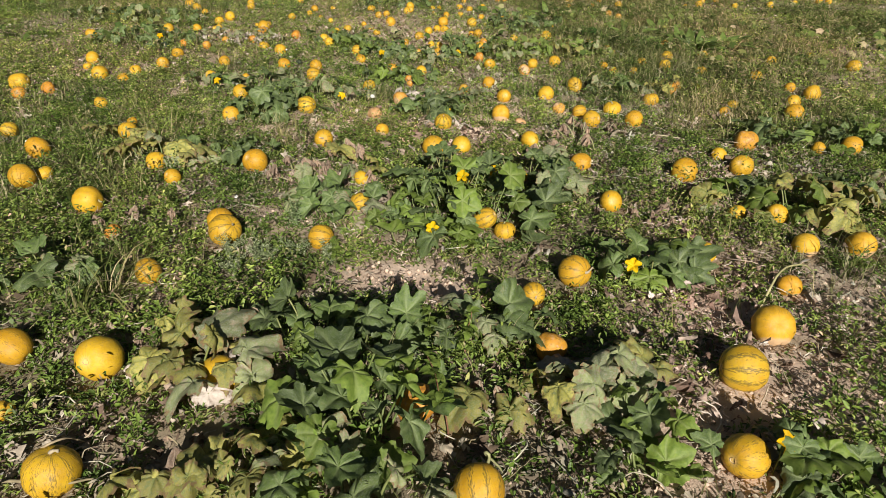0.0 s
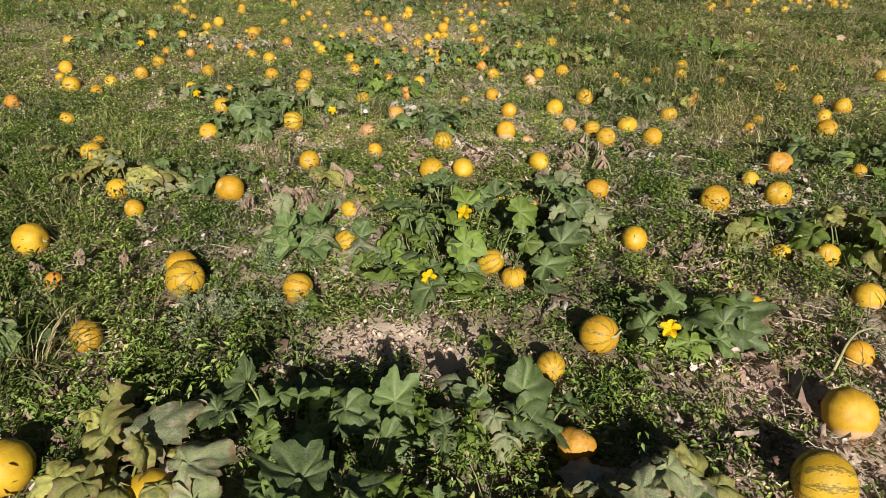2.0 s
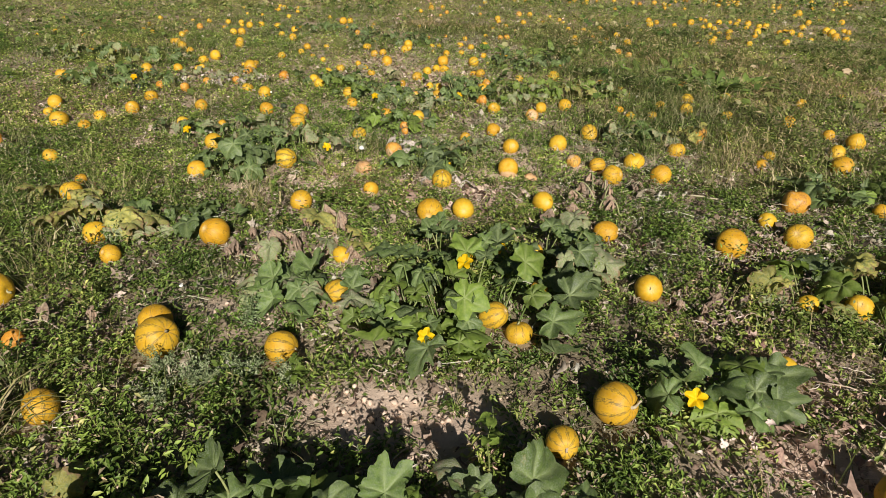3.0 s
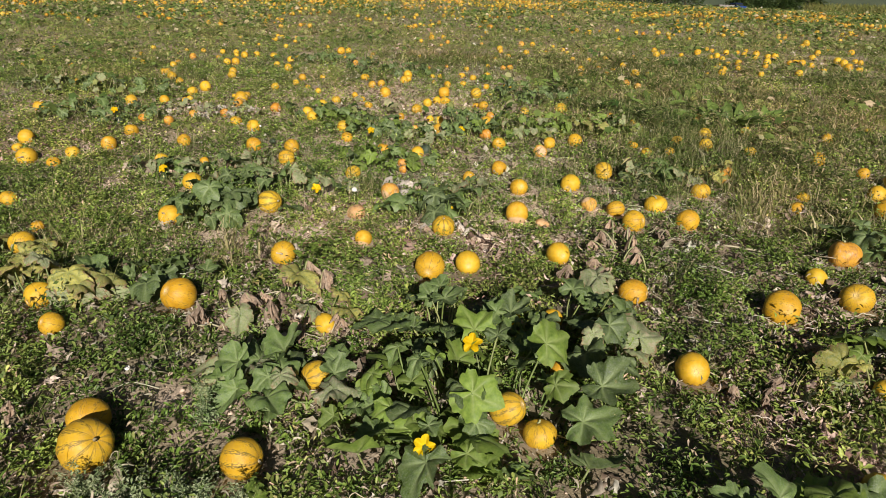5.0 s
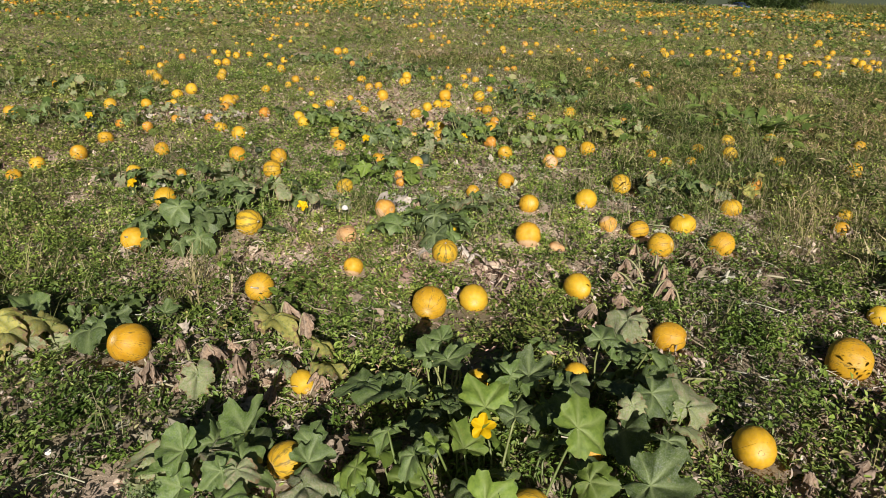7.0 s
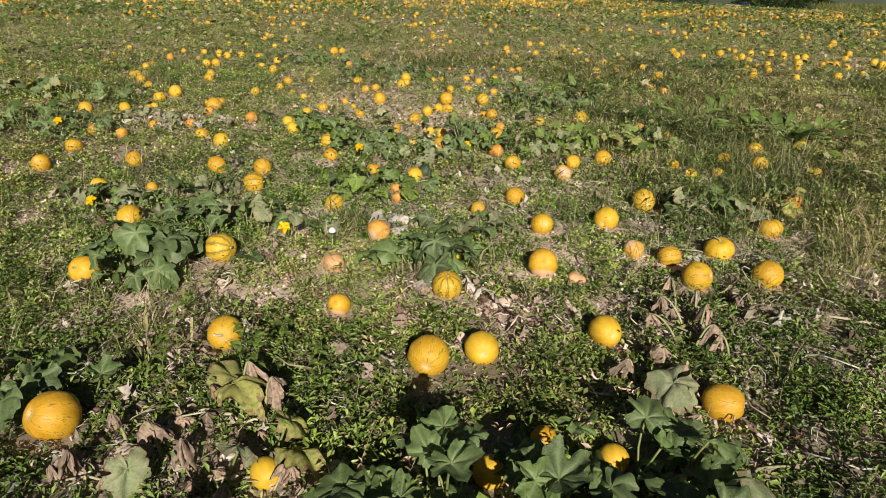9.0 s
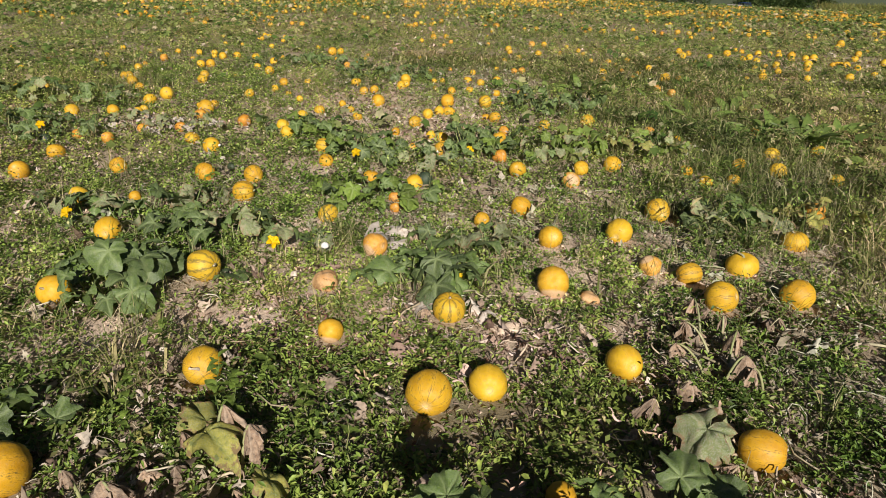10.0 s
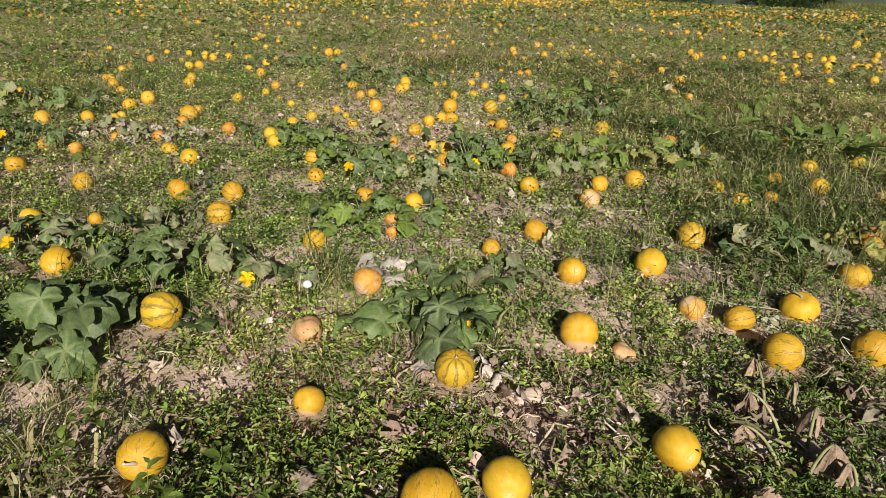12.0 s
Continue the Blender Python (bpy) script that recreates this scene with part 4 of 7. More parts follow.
gourd(0.80, 9.40, 0.212, "p", 110, 190)
for row in (    # fourth strip
        (0.70, 8.51, 0.236, "b"),
        (-4.47, 8.54, 0.174, "o"),
        (-5.69, 8.84, 0.195, "d"),
        (4.63, 8.86, 0.258, "o"),
        (1.50, 8.90, 0.175, "r"),
        (2.23, 8.96, 0.254, "p"),
        (3.75, 8.99, 0.164, "o"),
        (-5.45, 9.10, 0.200, "d"),
        (-0.64, 9.11, 0.207, "r"),
        (-2.89, 9.33, 0.226, "p"),
        (-6.01, 9.38, 0.289, "p"),
        (4.04, 9.45, 0.162, "o"),
        (2.90, 9.53, 0.234, "o"),
        (1.41, 9.56, 0.236, "p"),
        (4.95, 9.57, 0.210, "p"),
        (0.24, 9.85, 0.149, "o"),
        (-1.15, 9.87, 0.186, "s"),
        (-4.80, 9.94, 0.173, "o"),
        (5.44, 10.03, 0.254, "p"),
        (3.35, 10.07, 0.182, "d", None, None, "under broad leaves"),
        (-5.23, 10.12, 0.248, "p"),
        (-3.56, 10.15, 0.177, "p", None, None, "under broad leaves"),
        (-0.57, 10.19, 0.102, "d"),
        (-3.06, 10.21, 0.121, "o", None, None, "under broad leaves"),
):
    gourd(*row)
for row in (    # fourth strip
        (1.93, 10.22, 0.237, "s"),
        (0.63, 10.25, 0.199, "o"),
        (-2.06, 10.35, 0.213, "s"),
        (3.50, 10.37, 0.192, "d", None, None, "under broad leaves"),
        (-4.81, 10.40, 0.183, "p"),
        (-0.60, 10.49, 0.127, "d", None, None, "under broad leaves"),
):
    gourd(*row)
for row in (    # fifth strip
        (5.33, 10.50, 0.169, "o"),
        (-5.69, 10.67, 0.144, "p"),
        (-4.57, 10.86, 0.207, "o"),
        (-0.43, 10.87, 0.188, "p"),
        (-2.13, 10.93, 0.212, "s"),
        (-2.64, 10.94, 0.213, "o"),
        (-5.75, 10.98, 0.211, "p"),
        (4.99, 10.99, 0.210, "o"),
        (-0.33, 11.06, 0.183, "g"),
        (-0.90, 11.07, 0.183, "o"),
        (1.25, 11.12, 0.206, "r"),
        (-3.69, 11.20, 0.198, "o"),
        (2.74, 11.24, 0.164, "s"),
        (4.23, 11.38, 0.190, "p"),
        (3.11, 11.40, 0.145, "s"),
        (0.71, 11.49, 0.206, "o"),
        (1.44, 11.60, 0.173, "p"),
        (3.69, 11.62, 0.209, "s"),
        (-4.62, 11.63, 0.211, "o"),
        (-1.49, 11.63, 0.175, "o"),
        (2.65, 11.63, 0.162, "o"),
        (1.83, 11.74, 0.213, "p"),
        (7.07, 11.92, 0.238, "o"),
        (3.38, 11.94, 0.168, "s"),
):
    gourd(*row)
for row in (    # fifth strip
        (0.54, 12.07, 0.185, "d", None, None, "under broad leaves"),
        (-2.97, 12.08, 0.211, "p"),
        (-1.63, 12.21, 0.189, "s"),
        (5.79, 12.26, 0.186, "o"),
        (-0.18, 12.30, 0.191, "o", None, None, "under broad leaves"),
        (-4.34, 12.30, 0.152, "d"),
        (3.93, 12.32, 0.217, "s"),
        (-0.54, 12.46, 0.102, "d"),
        (-3.36, 12.51, 0.196, "s"),
        (-4.83, 12.53, 0.157, "d"),
        (4.70, 12.68, 0.185, "p"),
        (3.06, 12.85, 0.148, "s"),
        (-0.18, 12.88, 0.163, "p"),
        (0.58, 12.90, 0.191, "p"),
        (-2.24, 12.92, 0.192, "p"),
        (-4.19, 12.99, 0.180, "d"),
):
    gourd(*row)
for row in (    # sixth strip
        (-0.33, 13.02, 0.137, "p"),
        (6.87, 13.05, 0.144, "p"),
        (-3.73, 13.07, 0.167, "d"),
        (-6.83, 13.15, 0.222, "o"),
        (-0.82, 13.20, 0.126, "o"),
        (3.07, 13.32, 0.127, "o"),
        (3.60, 13.39, 0.114, "d"),
        (-2.42, 13.41, 0.188, "p"),
        (0.68, 13.42, 0.143, "d"),
        (-2.99, 13.50, 0.190, "d"),
        (4.22, 13.51, 0.204, "d"),
        (2.77, 13.65, 0.177, "d"),
        (-5.60, 13.80, 0.213, "o"),
        (1.30, 13.84, 0.181, "s"),
        (-0.59, 13.87, 0.198, "s"),
        (-3.76, 13.92, 0.184, "d"),
        (-5.11, 14.03, 0.186, "p"),
        (-2.29, 14.08, 0.170, "p"),
        (1.98, 14.14, 0.236, "o"),
        (-1.47, 14.14, 0.155, "o"),
        (-4.71, 14.17, 0.140, "p"),
        (0.60, 14.25, 0.189, "s"),
        (-0.42, 14.32, 0.175, "p"),
        (-3.85, 14.41, 0.244, "o"),
):
    gourd(*row)
for row in (    # sixth strip
        (0.47, 14.46, 0.144, "o"),
        (-0.25, 14.56, 0.162, "p"),
        (-0.10, 14.60, 0.196, "p"),
        (-2.14, 14.65, 0.181, "s"),
        (-1.66, 14.75, 0.123, "s"),
        (-3.88, 14.88, 0.150, "o"),
        (-4.92, 14.88, 0.203, "p"),
        (-1.85, 15.10, 0.127, "p"),
        (-0.13, 15.25, 0.227, "p"),
        (-1.28, 15.25, 0.228, "p"),
        (-4.81, 15.26, 0.228, "p"),
        (5.01, 15.37, 0.121, "o"),
        (0.50, 15.42, 0.231, "s"),
        (-2.63, 15.45, 0.122, "p"),
        (-3.53, 15.61, 0.180, "o"),
        (-2.95, 16.01, 0.110, "p"),
        (-5.65, 16.13, 0.169, "p"),
        (-1.65, 16.25, 0.170, "s"),
        (-3.26, 16.29, 0.132, "p"),
        (1.18, 16.30, 0.190, "o"),
        (-1.47, 16.34, 0.171, "s"),
        (-0.07, 16.34, 0.152, "p"),
        (0.75, 16.47, 0.153, "p"),
        (-5.99, 16.60, 0.216, "o"),
):
    gourd(*row)
for row in (    # sixth strip
        (0.27, 16.77, 0.157, "p"),
        (-1.02, 16.79, 0.178, "p"),
        (4.07, 16.88, 0.158, "d"),
        (-4.80, 16.92, 0.201, "o"),
        (-3.27, 17.00, 0.181, "s"),
):
    gourd(*row)
for row in (    # seventh strip
        (-1.91, 17.17, 0.205, "p"),
        (-6.33, 17.20, 0.184, "p"),
        (-2.86, 17.22, 0.142, "p"),
        (3.95, 17.41, 0.165, "d"),
        (-4.94, 17.45, 0.188, "s"),
        (-0.98, 17.52, 0.210, "p"),
        (0.50, 17.62, 0.168, "o"),
        (0.83, 17.76, 0.192, "o"),
        (-0.42, 17.82, 0.127, "p"),
        (0.25, 17.97, 0.173, "p"),
        (-3.86, 18.20, 0.199, "p"),
        (-6.61, 18.25, 0.177, "o"),
        (3.13, 18.52, 0.134, "o"),
        (4.49, 18.74, 0.230, "p"),
        (-4.29, 18.85, 0.161, "p"),
        (-5.52, 18.86, 0.185, "p"),
        (4.83, 18.88, 0.137, "o"),
        (-6.75, 18.91, 0.138, "d"),
        (-5.33, 18.91, 0.210, "p"),
        (0.38, 18.96, 0.138, "o"),
        (-7.98, 19.24, 0.117, "o"),
        (6.80, 19.26, 0.189, "p"),
        (-9.09, 19.27, 0.118, "d"),
        (1.31, 19.29, 0.141, "d"),
):
    gourd(*row)
for row in (    # seventh strip
        (3.26, 19.30, 0.215, "o"),
        (1.48, 19.33, 0.166, "d"),
        (8.84, 19.48, 0.191, "p"),
        (4.11, 19.48, 0.118, "o"),
        (-2.45, 19.53, 0.144, "d"),
        (-4.14, 19.64, 0.170, "p"),
        (-6.72, 19.82, 0.172, "d"),
        (3.84, 19.91, 0.122, "d"),
        (-6.12, 20.01, 0.123, "p"),
        (4.55, 20.25, 0.176, "p"),
        (-5.51, 20.28, 0.177, "p"),
        (7.26, 20.33, 0.151, "o"),
        (7.75, 20.59, 0.153, "p"),
        (-5.31, 20.72, 0.182, "p"),
        (-4.22, 20.73, 0.129, "p"),
        (-4.85, 20.73, 0.182, "p"),
        (7.20, 20.77, 0.115, "p"),
        (1.86, 20.84, 0.129, "o"),
        (-6.32, 20.99, 0.158, "p"),
        (-5.98, 21.08, 0.159, "p"),
        (8.71, 21.13, 0.158, "p"),
        (3.66, 21.26, 0.119, "o"),
        (7.50, 21.33, 0.133, "p"),
        (7.77, 21.42, 0.189, "o"),
):
    gourd(*row)
for row in (    # seventh strip
        (3.87, 21.48, 0.162, "o"),
        (3.44, 21.56, 0.135, "p"),
        (4.36, 21.58, 0.163, "o"),
        (-8.50, 21.59, 0.136, "p"),
        (8.15, 21.59, 0.191, "o"),
        (5.53, 21.60, 0.135, "p"),
        (10.23, 21.61, 0.163, "p"),
        (-3.15, 21.66, 0.221, "p"),
        (8.99, 21.68, 0.220, "p"),
        (1.62, 21.72, 0.165, "o"),
        (6.18, 21.84, 0.137, "p"),
        (-2.98, 21.88, 0.167, "p"),
        (9.78, 21.98, 0.138, "p"),
        (10.15, 21.99, 0.195, "p"),
):
    gourd(*row)
for row in (    # upper strip
        (5.32, 22.20, 0.169, "o"),
        (10.16, 22.25, 0.140, "p"),
        (8.01, 22.45, 0.171, "p"),
        (10.18, 22.49, 0.171, "p"),
        (7.80, 22.84, 0.175, "p"),
        (-5.01, 22.84, 0.146, "p"),
        (6.16, 22.84, 0.205, "p"),
        (-3.74, 22.87, 0.116, "p"),
        (1.50, 23.03, 0.147, "o"),
        (9.21, 23.03, 0.177, "o"),
        (2.88, 23.09, 0.117, "o"),
        (7.00, 23.09, 0.147, "p"),
        (8.15, 23.25, 0.179, "p"),
        (9.97, 23.33, 0.211, "p"),
        (9.77, 23.38, 0.180, "p"),
        (11.18, 23.48, 0.212, "p"),
        (3.49, 23.67, 0.136, "o"),
        (1.50, 23.68, 0.184, "o"),
        (9.18, 23.72, 0.183, "p"),
        (6.62, 23.73, 0.152, "p"),
        (7.78, 23.91, 0.218, "p"),
        (9.65, 23.96, 0.218, "p"),
        (6.46, 24.09, 0.187, "p"),
        (8.81, 24.25, 0.189, "p"),
):
    gourd(*row)
for row in (    # upper strip
        (11.90, 24.57, 0.192, "p"),
        (-5.88, 24.65, 0.111, "p"),
        (8.51, 24.67, 0.160, "p"),
        (2.66, 24.91, 0.162, "p"),
        (-4.92, 24.92, 0.113, "p"),
        (8.50, 25.13, 0.147, "p"),
        (-7.09, 25.14, 0.114, "p"),
        (-5.25, 25.26, 0.131, "p"),
        (-5.72, 25.32, 0.166, "p"),
        (-1.04, 25.44, 0.132, "p"),
        (-0.70, 26.44, 0.211, "o"),
        (12.56, 26.94, 0.178, "o"),
        (13.13, 27.79, 0.262, "o"),
        (8.41, 28.95, 0.154, "p"),
        (15.03, 30.60, 0.165, "p"),
        (12.09, 31.08, 0.212, "p"),
):
    gourd(*row)
for row in (    # up the slope
        (-4.74, 14.04, 0.126, "p"),
        (-4.11, 14.83, 0.103, "p"),
        (-7.31, 15.40, 0.139, "o"),
        (0.80, 15.66, 0.076, "p"),
        (-7.56, 15.67, 0.143, "o"),
        (-7.18, 15.88, 0.120, "o"),
        (-0.37, 16.85, 0.093, "p"),
        (-0.95, 17.02, 0.168, "p"),
        (-6.43, 17.22, 0.163, "o"),
        (-4.44, 17.75, 0.069, "p"),
        (-0.26, 17.80, 0.110, "p"),
        (-9.96, 17.85, 0.107, "o"),
        (-8.94, 18.02, 0.117, "p"),
        (5.84, 18.43, 0.098, "p"),
        (-9.84, 18.44, 0.136, "p"),
        (-1.87, 18.50, 0.093, "o"),
        (-7.46, 18.52, 0.141, "p"),
        (3.81, 18.76, 0.120, "d"),
        (6.37, 19.07, 0.116, "p"),
        (-0.55, 19.15, 0.084, "d"),
        (7.77, 19.22, 0.147, "p"),
        (-0.12, 19.44, 0.110, "d"),
        (0.94, 19.74, 0.113, "o"),
        (-7.77, 19.78, 0.069, "p"),
):
    gourd(*row)
for row in (    # up the slope
        (3.33, 19.94, 0.103, "o"),
        (-2.34, 20.25, 0.077, "o"),
        (-8.33, 20.39, 0.114, "p"),
        (-4.77, 20.46, 0.148, "p"),
        (9.98, 20.46, 0.150, "p"),
        (-5.85, 20.68, 0.125, "p"),
        (-2.89, 20.69, 0.080, "p"),
        (-7.49, 20.83, 0.086, "p"),
        (-2.20, 20.84, 0.080, "o"),
        (10.90, 20.96, 0.234, "p"),
        (11.22, 20.97, 0.188, "p"),
        (3.98, 21.11, 0.110, "o"),
        (-6.92, 21.16, 0.130, "p"),
        (1.22, 21.17, 0.122, "o"),
        (-11.13, 21.23, 0.095, "p"),
        (-7.48, 21.41, 0.103, "p"),
        (-0.90, 21.42, 0.096, "o"),
        (7.20, 21.57, 0.103, "p"),
        (-2.24, 21.68, 0.112, "d"),
        (-5.88, 21.73, 0.088, "p"),
        (11.24, 21.82, 0.228, "p"),
        (12.10, 22.45, 0.170, "p"),
        (11.43, 22.49, 0.218, "p"),
        (2.24, 22.70, 0.177, "o"),
):
    gourd(*row)
for row in (    # up the slope
        (6.15, 22.74, 0.123, "p"),
        (12.22, 22.95, 0.174, "p"),
        (3.52, 23.10, 0.121, "o"),
        (-5.95, 23.28, 0.094, "p"),
        (-6.45, 23.38, 0.111, "p"),
        (-5.06, 24.33, 0.130, "p"),
        (-0.34, 24.47, 0.112, "d"),
        (-5.72, 24.49, 0.132, "p"),
        (9.28, 24.50, 0.139, "p"),
        (3.32, 24.73, 0.114, "o"),
        (0.98, 24.80, 0.114, "d"),
        (2.30, 24.92, 0.196, "d"),
        (9.78, 25.05, 0.143, "p"),
        (13.30, 25.12, 0.211, "p"),
        (-0.14, 25.20, 0.148, "d"),
        (-5.91, 25.51, 0.138, "p"),
        (13.01, 26.01, 0.138, "p"),
        (-0.30, 26.52, 0.175, "o"),
        (1.08, 27.67, 0.110, "p"),
        (-0.77, 27.89, 0.129, "p"),
        (6.27, 28.16, 0.135, "p"),
        (7.76, 28.55, 0.138, "p"),
        (12.52, 28.56, 0.148, "p"),
        (15.56, 28.91, 0.157, "p"),
):
    gourd(*row)
for row in (    # up the slope
        (9.22, 29.04, 0.123, "p"),
        (1.33, 29.06, 0.155, "p"),
        (5.60, 30.43, 0.187, "p"),
        (2.63, 30.52, 0.144, "p"),
        (7.55, 30.62, 0.169, "p"),
        (16.48, 31.17, 0.145, "p"),
        (6.96, 31.44, 0.174, "p"),
        (9.80, 32.14, 0.159, "p"),
        (11.15, 32.40, 0.187, "p"),
        (17.01, 32.49, 0.202, "p"),
        (17.95, 33.52, 0.210, "p"),
):
    gourd(*row)


# ---- pumpkin plants ----
gourd_plant(-0.58, 3.3, 0.42, 0.22, 18, 0.26, "gggl", "dark green pumpkin plant with lobed leaves beside bare soil")
gourd_plant(-0.36, 2.56, 0.42, 0.28, 23, 0.34, "gglggl", "dark green pumpkin plant with lobed leaves on upright stalks")
gourd_plant(-0.36, 2.15, 0.4, 0.2, 15, 0.22, "gmgl", "pumpkin plant with green leaves dusted with mildew")
gourd_plant(-1.2, 2.88, 0.34, 0.24, 20, 0.22, "ymywyym", "mildewed and yellowing pumpkin leaves over a pumpkin", 0.13)
gourd_plant(-1.57, 3.36, 0.22, 0.16, 8, 0.17, "yby", "withering pumpkin shoot with brown-edged leaves", 0.10)
gourd_plant(-0.86, 2.28, 0.5, 0.2, 16, 0.2, "yyymb", "yellowing pumpkin plant amid dry litter")
gourd_plant(-1.08, 2.08, 0.25, 0.15, 5, 0.16, "yyb", "yellow pumpkin leaves on thin stalks")
gourd_plant(0.26, 3.33, 0.42, 0.16, 12, 0.22, "ggmg", "dark green pumpkin plant with lobed leaves dusted grey")
gourd_plant(0.51, 2.76, 0.42, 0.22, 14, 0.22, "myymb", "mildewed pumpkin plant with drooping pale leaves")
gourd_plant(0.85, 2.91, 0.28, 0.2, 14, 0.22, "mwmyw", "grey mildewed pumpkin leaves hanging limp", 0.13)
gourd_plant(0.98, 2.64, 0.22, 0.16, 8, 0.18, "gl", "fresh green pumpkin shoot on dry soil", 0.10)
gourd_plant(0.93, 2.32, 0.25, 0.14, 8, 0.13, "lgl", "small light green pumpkin shoot", 0.10)
clump = gourd_plant(1.45, 4.25, 0.32, 0.2, 14, 0.22, "gggl", "compact green pumpkin plant with a yellow flower")
flower(clump, 1.3, 4.12, 0.16)
gourd_plant(1.83, 4.34, 0.16, 0.12, 5, 0.12, "gm", "green pumpkin leaves beside a yellow pumpkin")
clump = gourd_plant(1.55, 2.34, 0.22, 0.2, 11, 0.2, "ggl", "green pumpkin shoot with an orange flower", 0.10)
flower(clump, 1.5, 2.33, 0.2)
gourd_plant(1.75, 2.28, 0.25, 0.14, 8, 0.12, "lg", "low green pumpkin shoot", 0.10)
gourd_plant(0.02, 5.8, 0.46, 0.3, 20, 0.34, "ggg", "dark green pumpkin plant with lobed leaves and faint mildew")
clump = gourd_plant(0.18, 5.15, 0.62, 0.4, 32, 0.36, "glgglgl", "broad full dark green pumpkin plant with yellow flowers")
flower(clump, 0.15, 5.26, 0.36)
flower(clump, -0.08, 4.67, 0.16)
gourd_plant(-0.23, 4.98, 0.4, 0.25, 15, 0.2, "lgl", "light green pumpkin shoots with narrow young leaves", 0.10)
gourd_plant(-0.92, 5.22, 0.36, 0.26, 18, 0.24, "gmgg", "dark green pumpkin plant hiding a striped pumpkin")
clump = gourd_plant(0.79, 6.09, 0.5, 0.26, 18, 0.26, "ggg", "dark green pumpkin plant with lobed leaves at a clump edge")
flower(clump, 0.44, 5.94, 0.2)
gourd_plant(0.88, 5.66, 0.42, 0.18, 11, 0.22, "ggm", "pale mildewed pumpkin leaves on a long runner")
gourd_plant(-0.81, 6.24, 0.2, 0.15, 4, 0.2, "yb", "yellow-green pumpkin leaf among dry ones")
gourd_plant(0.04, 4.72, 0.5, 0.2, 14, 0.15, "lgl", "low green pumpkin leaves")
gourd_plant(-1.13, 6.04, 0.6, 0.16, 14, 0.16, "bbbm", "withered brown pumpkin leaves curled on their stalks")
gourd_plant(3.1, 5.49, 0.85, 0.38, 32, 0.26, "yylyg", "large yellow-green pumpkin plant with drooping leaves", 0.14)
gourd_plant(3.83, 5.82, 0.4, 0.4, 11, 0.25, "gm", "dark green pumpkin plant with lobed leaves behind yellowing ones")
gourd_plant(4.03, 7.67, 0.8, 0.4, 20, 0.22, "gglg", "dark green pumpkin plant with lobed leaves in the weeds")
gourd_plant(4.89, 7.81, 0.5, 0.4, 12, 0.2, "lgg", "light green pumpkin plant in the weeds")
gourd_plant(-2.81, 6.43, 0.5, 0.25, 15, 0.24, "ymym", "pale yellow-green pumpkin leaves over small fruits")
gourd_plant(-2.25, 6.63, 0.55, 0.25, 12, 0.18, "gg", "dark green pumpkin plant with lobed leaves creeping along")
gourd_plant(-2.57, 3.86, 0.45, 0.2, 11, 0.18, "mgg", "grey-green pumpkin leaves in tall weeds")
gourd_plant(-3.52, 7.05, 0.25, 0.2, 7, 0.16, "yy", "yellowed pumpkin leaf over an orange pumpkin")
gourd_plant(-1.14, 6.53, 0.3, 0.2, 10, 0.16, "ybb", "yellow and brown pumpkin leaves")
clump = gourd_plant(-0.19, 8.46, 0.42, 0.28, 18, 0.22, "ggg", "dark green pumpkin plant with lobed leaves beside a withered vine")
flower(clump, 0.01, 8.49, 0.05)
gourd_plant(0.09, 9.25, 0.5, 0.2, 12, 0.15, "ggm", "dark green pumpkin plant with lobed leaves, low and spreading")
gourd_plant(-2.27, 8.26, 0.55, 0.4, 24, 0.26, "ggg", "dark green pumpkin plant with lobed leaves with long stalks")
clump = gourd_plant(-1.67, 9.11, 0.75, 0.2, 19, 0.26, "ggmg", "dark green pumpkin plant with lobed leaves in a row")
flower(clump, -1.43, 9.0, 0.12)
clump = gourd_plant(-3.29, 9.75, 0.5, 0.25, 12, 0.2, "gm", "dark green pumpkin plant with lobed leaves over pumpkins")
flower(clump, -3.17, 9.28, 0.2)
gourd_plant(-2.75, 9.63, 0.45, 0.3, 12, 0.22, "gmg", "dull green pumpkin leaves over a pumpkin")
gourd_plant(-2.55, 9.94, 0.3, 0.2, 5, 0.2, "mbm", "grey limp pumpkin leaves")
gourd_plant(-2.38, 10.2, 0.25, 0.2, 4, 0.15, "bm", "withered grey-brown pumpkin leaves")
gourd_plant(-0.86, 10.45, 0.6, 0.5, 22, 0.16, "llg", "light green pumpkin plant, low and dense")
clump = gourd_plant(-1.07, 12.04, 0.8, 0.35, 20, 0.18, "ggl", "dark green pumpkin plant with lobed leaves and yellow flower")
flower(clump, -1.11, 11.44, 0.18)
gourd_plant(-0.37, 11.73, 0.6, 0.3, 12, 0.16, "gm", "dark green pumpkin plant with lobed leaves beside dry leaves")
clump = gourd_plant(0.17, 12.32, 0.5, 0.4, 18, 0.26, "ggg", "dark green pumpkin plant with lobed leaves standing tall")
flower(clump, 0.18, 12.05, 0.12)
gourd_plant(1.05, 12.23, 0.75, 0.35, 23, 0.24, "gllm", "dark green pumpkin plant with lobed leaves in a long row")
gourd_plant(2.02, 12.34, 0.8, 0.4, 24, 0.24, "lmly", "green and pale pumpkin plants in a long row")
gourd_plant(2.63, 12.46, 0.35, 0.3, 8, 0.22, "ml", "pale mildewed pumpkin leaves")
gourd_plant(2.48, 9.95, 0.5, 0.35, 16, 0.22, "gmg", "dark green pumpkin plant with lobed leaves in dry grass")
gourd_plant(3.34, 10.04, 0.4, 0.25, 8, 0.18, "yyb", "yellow-green pumpkin leaves over fruits")
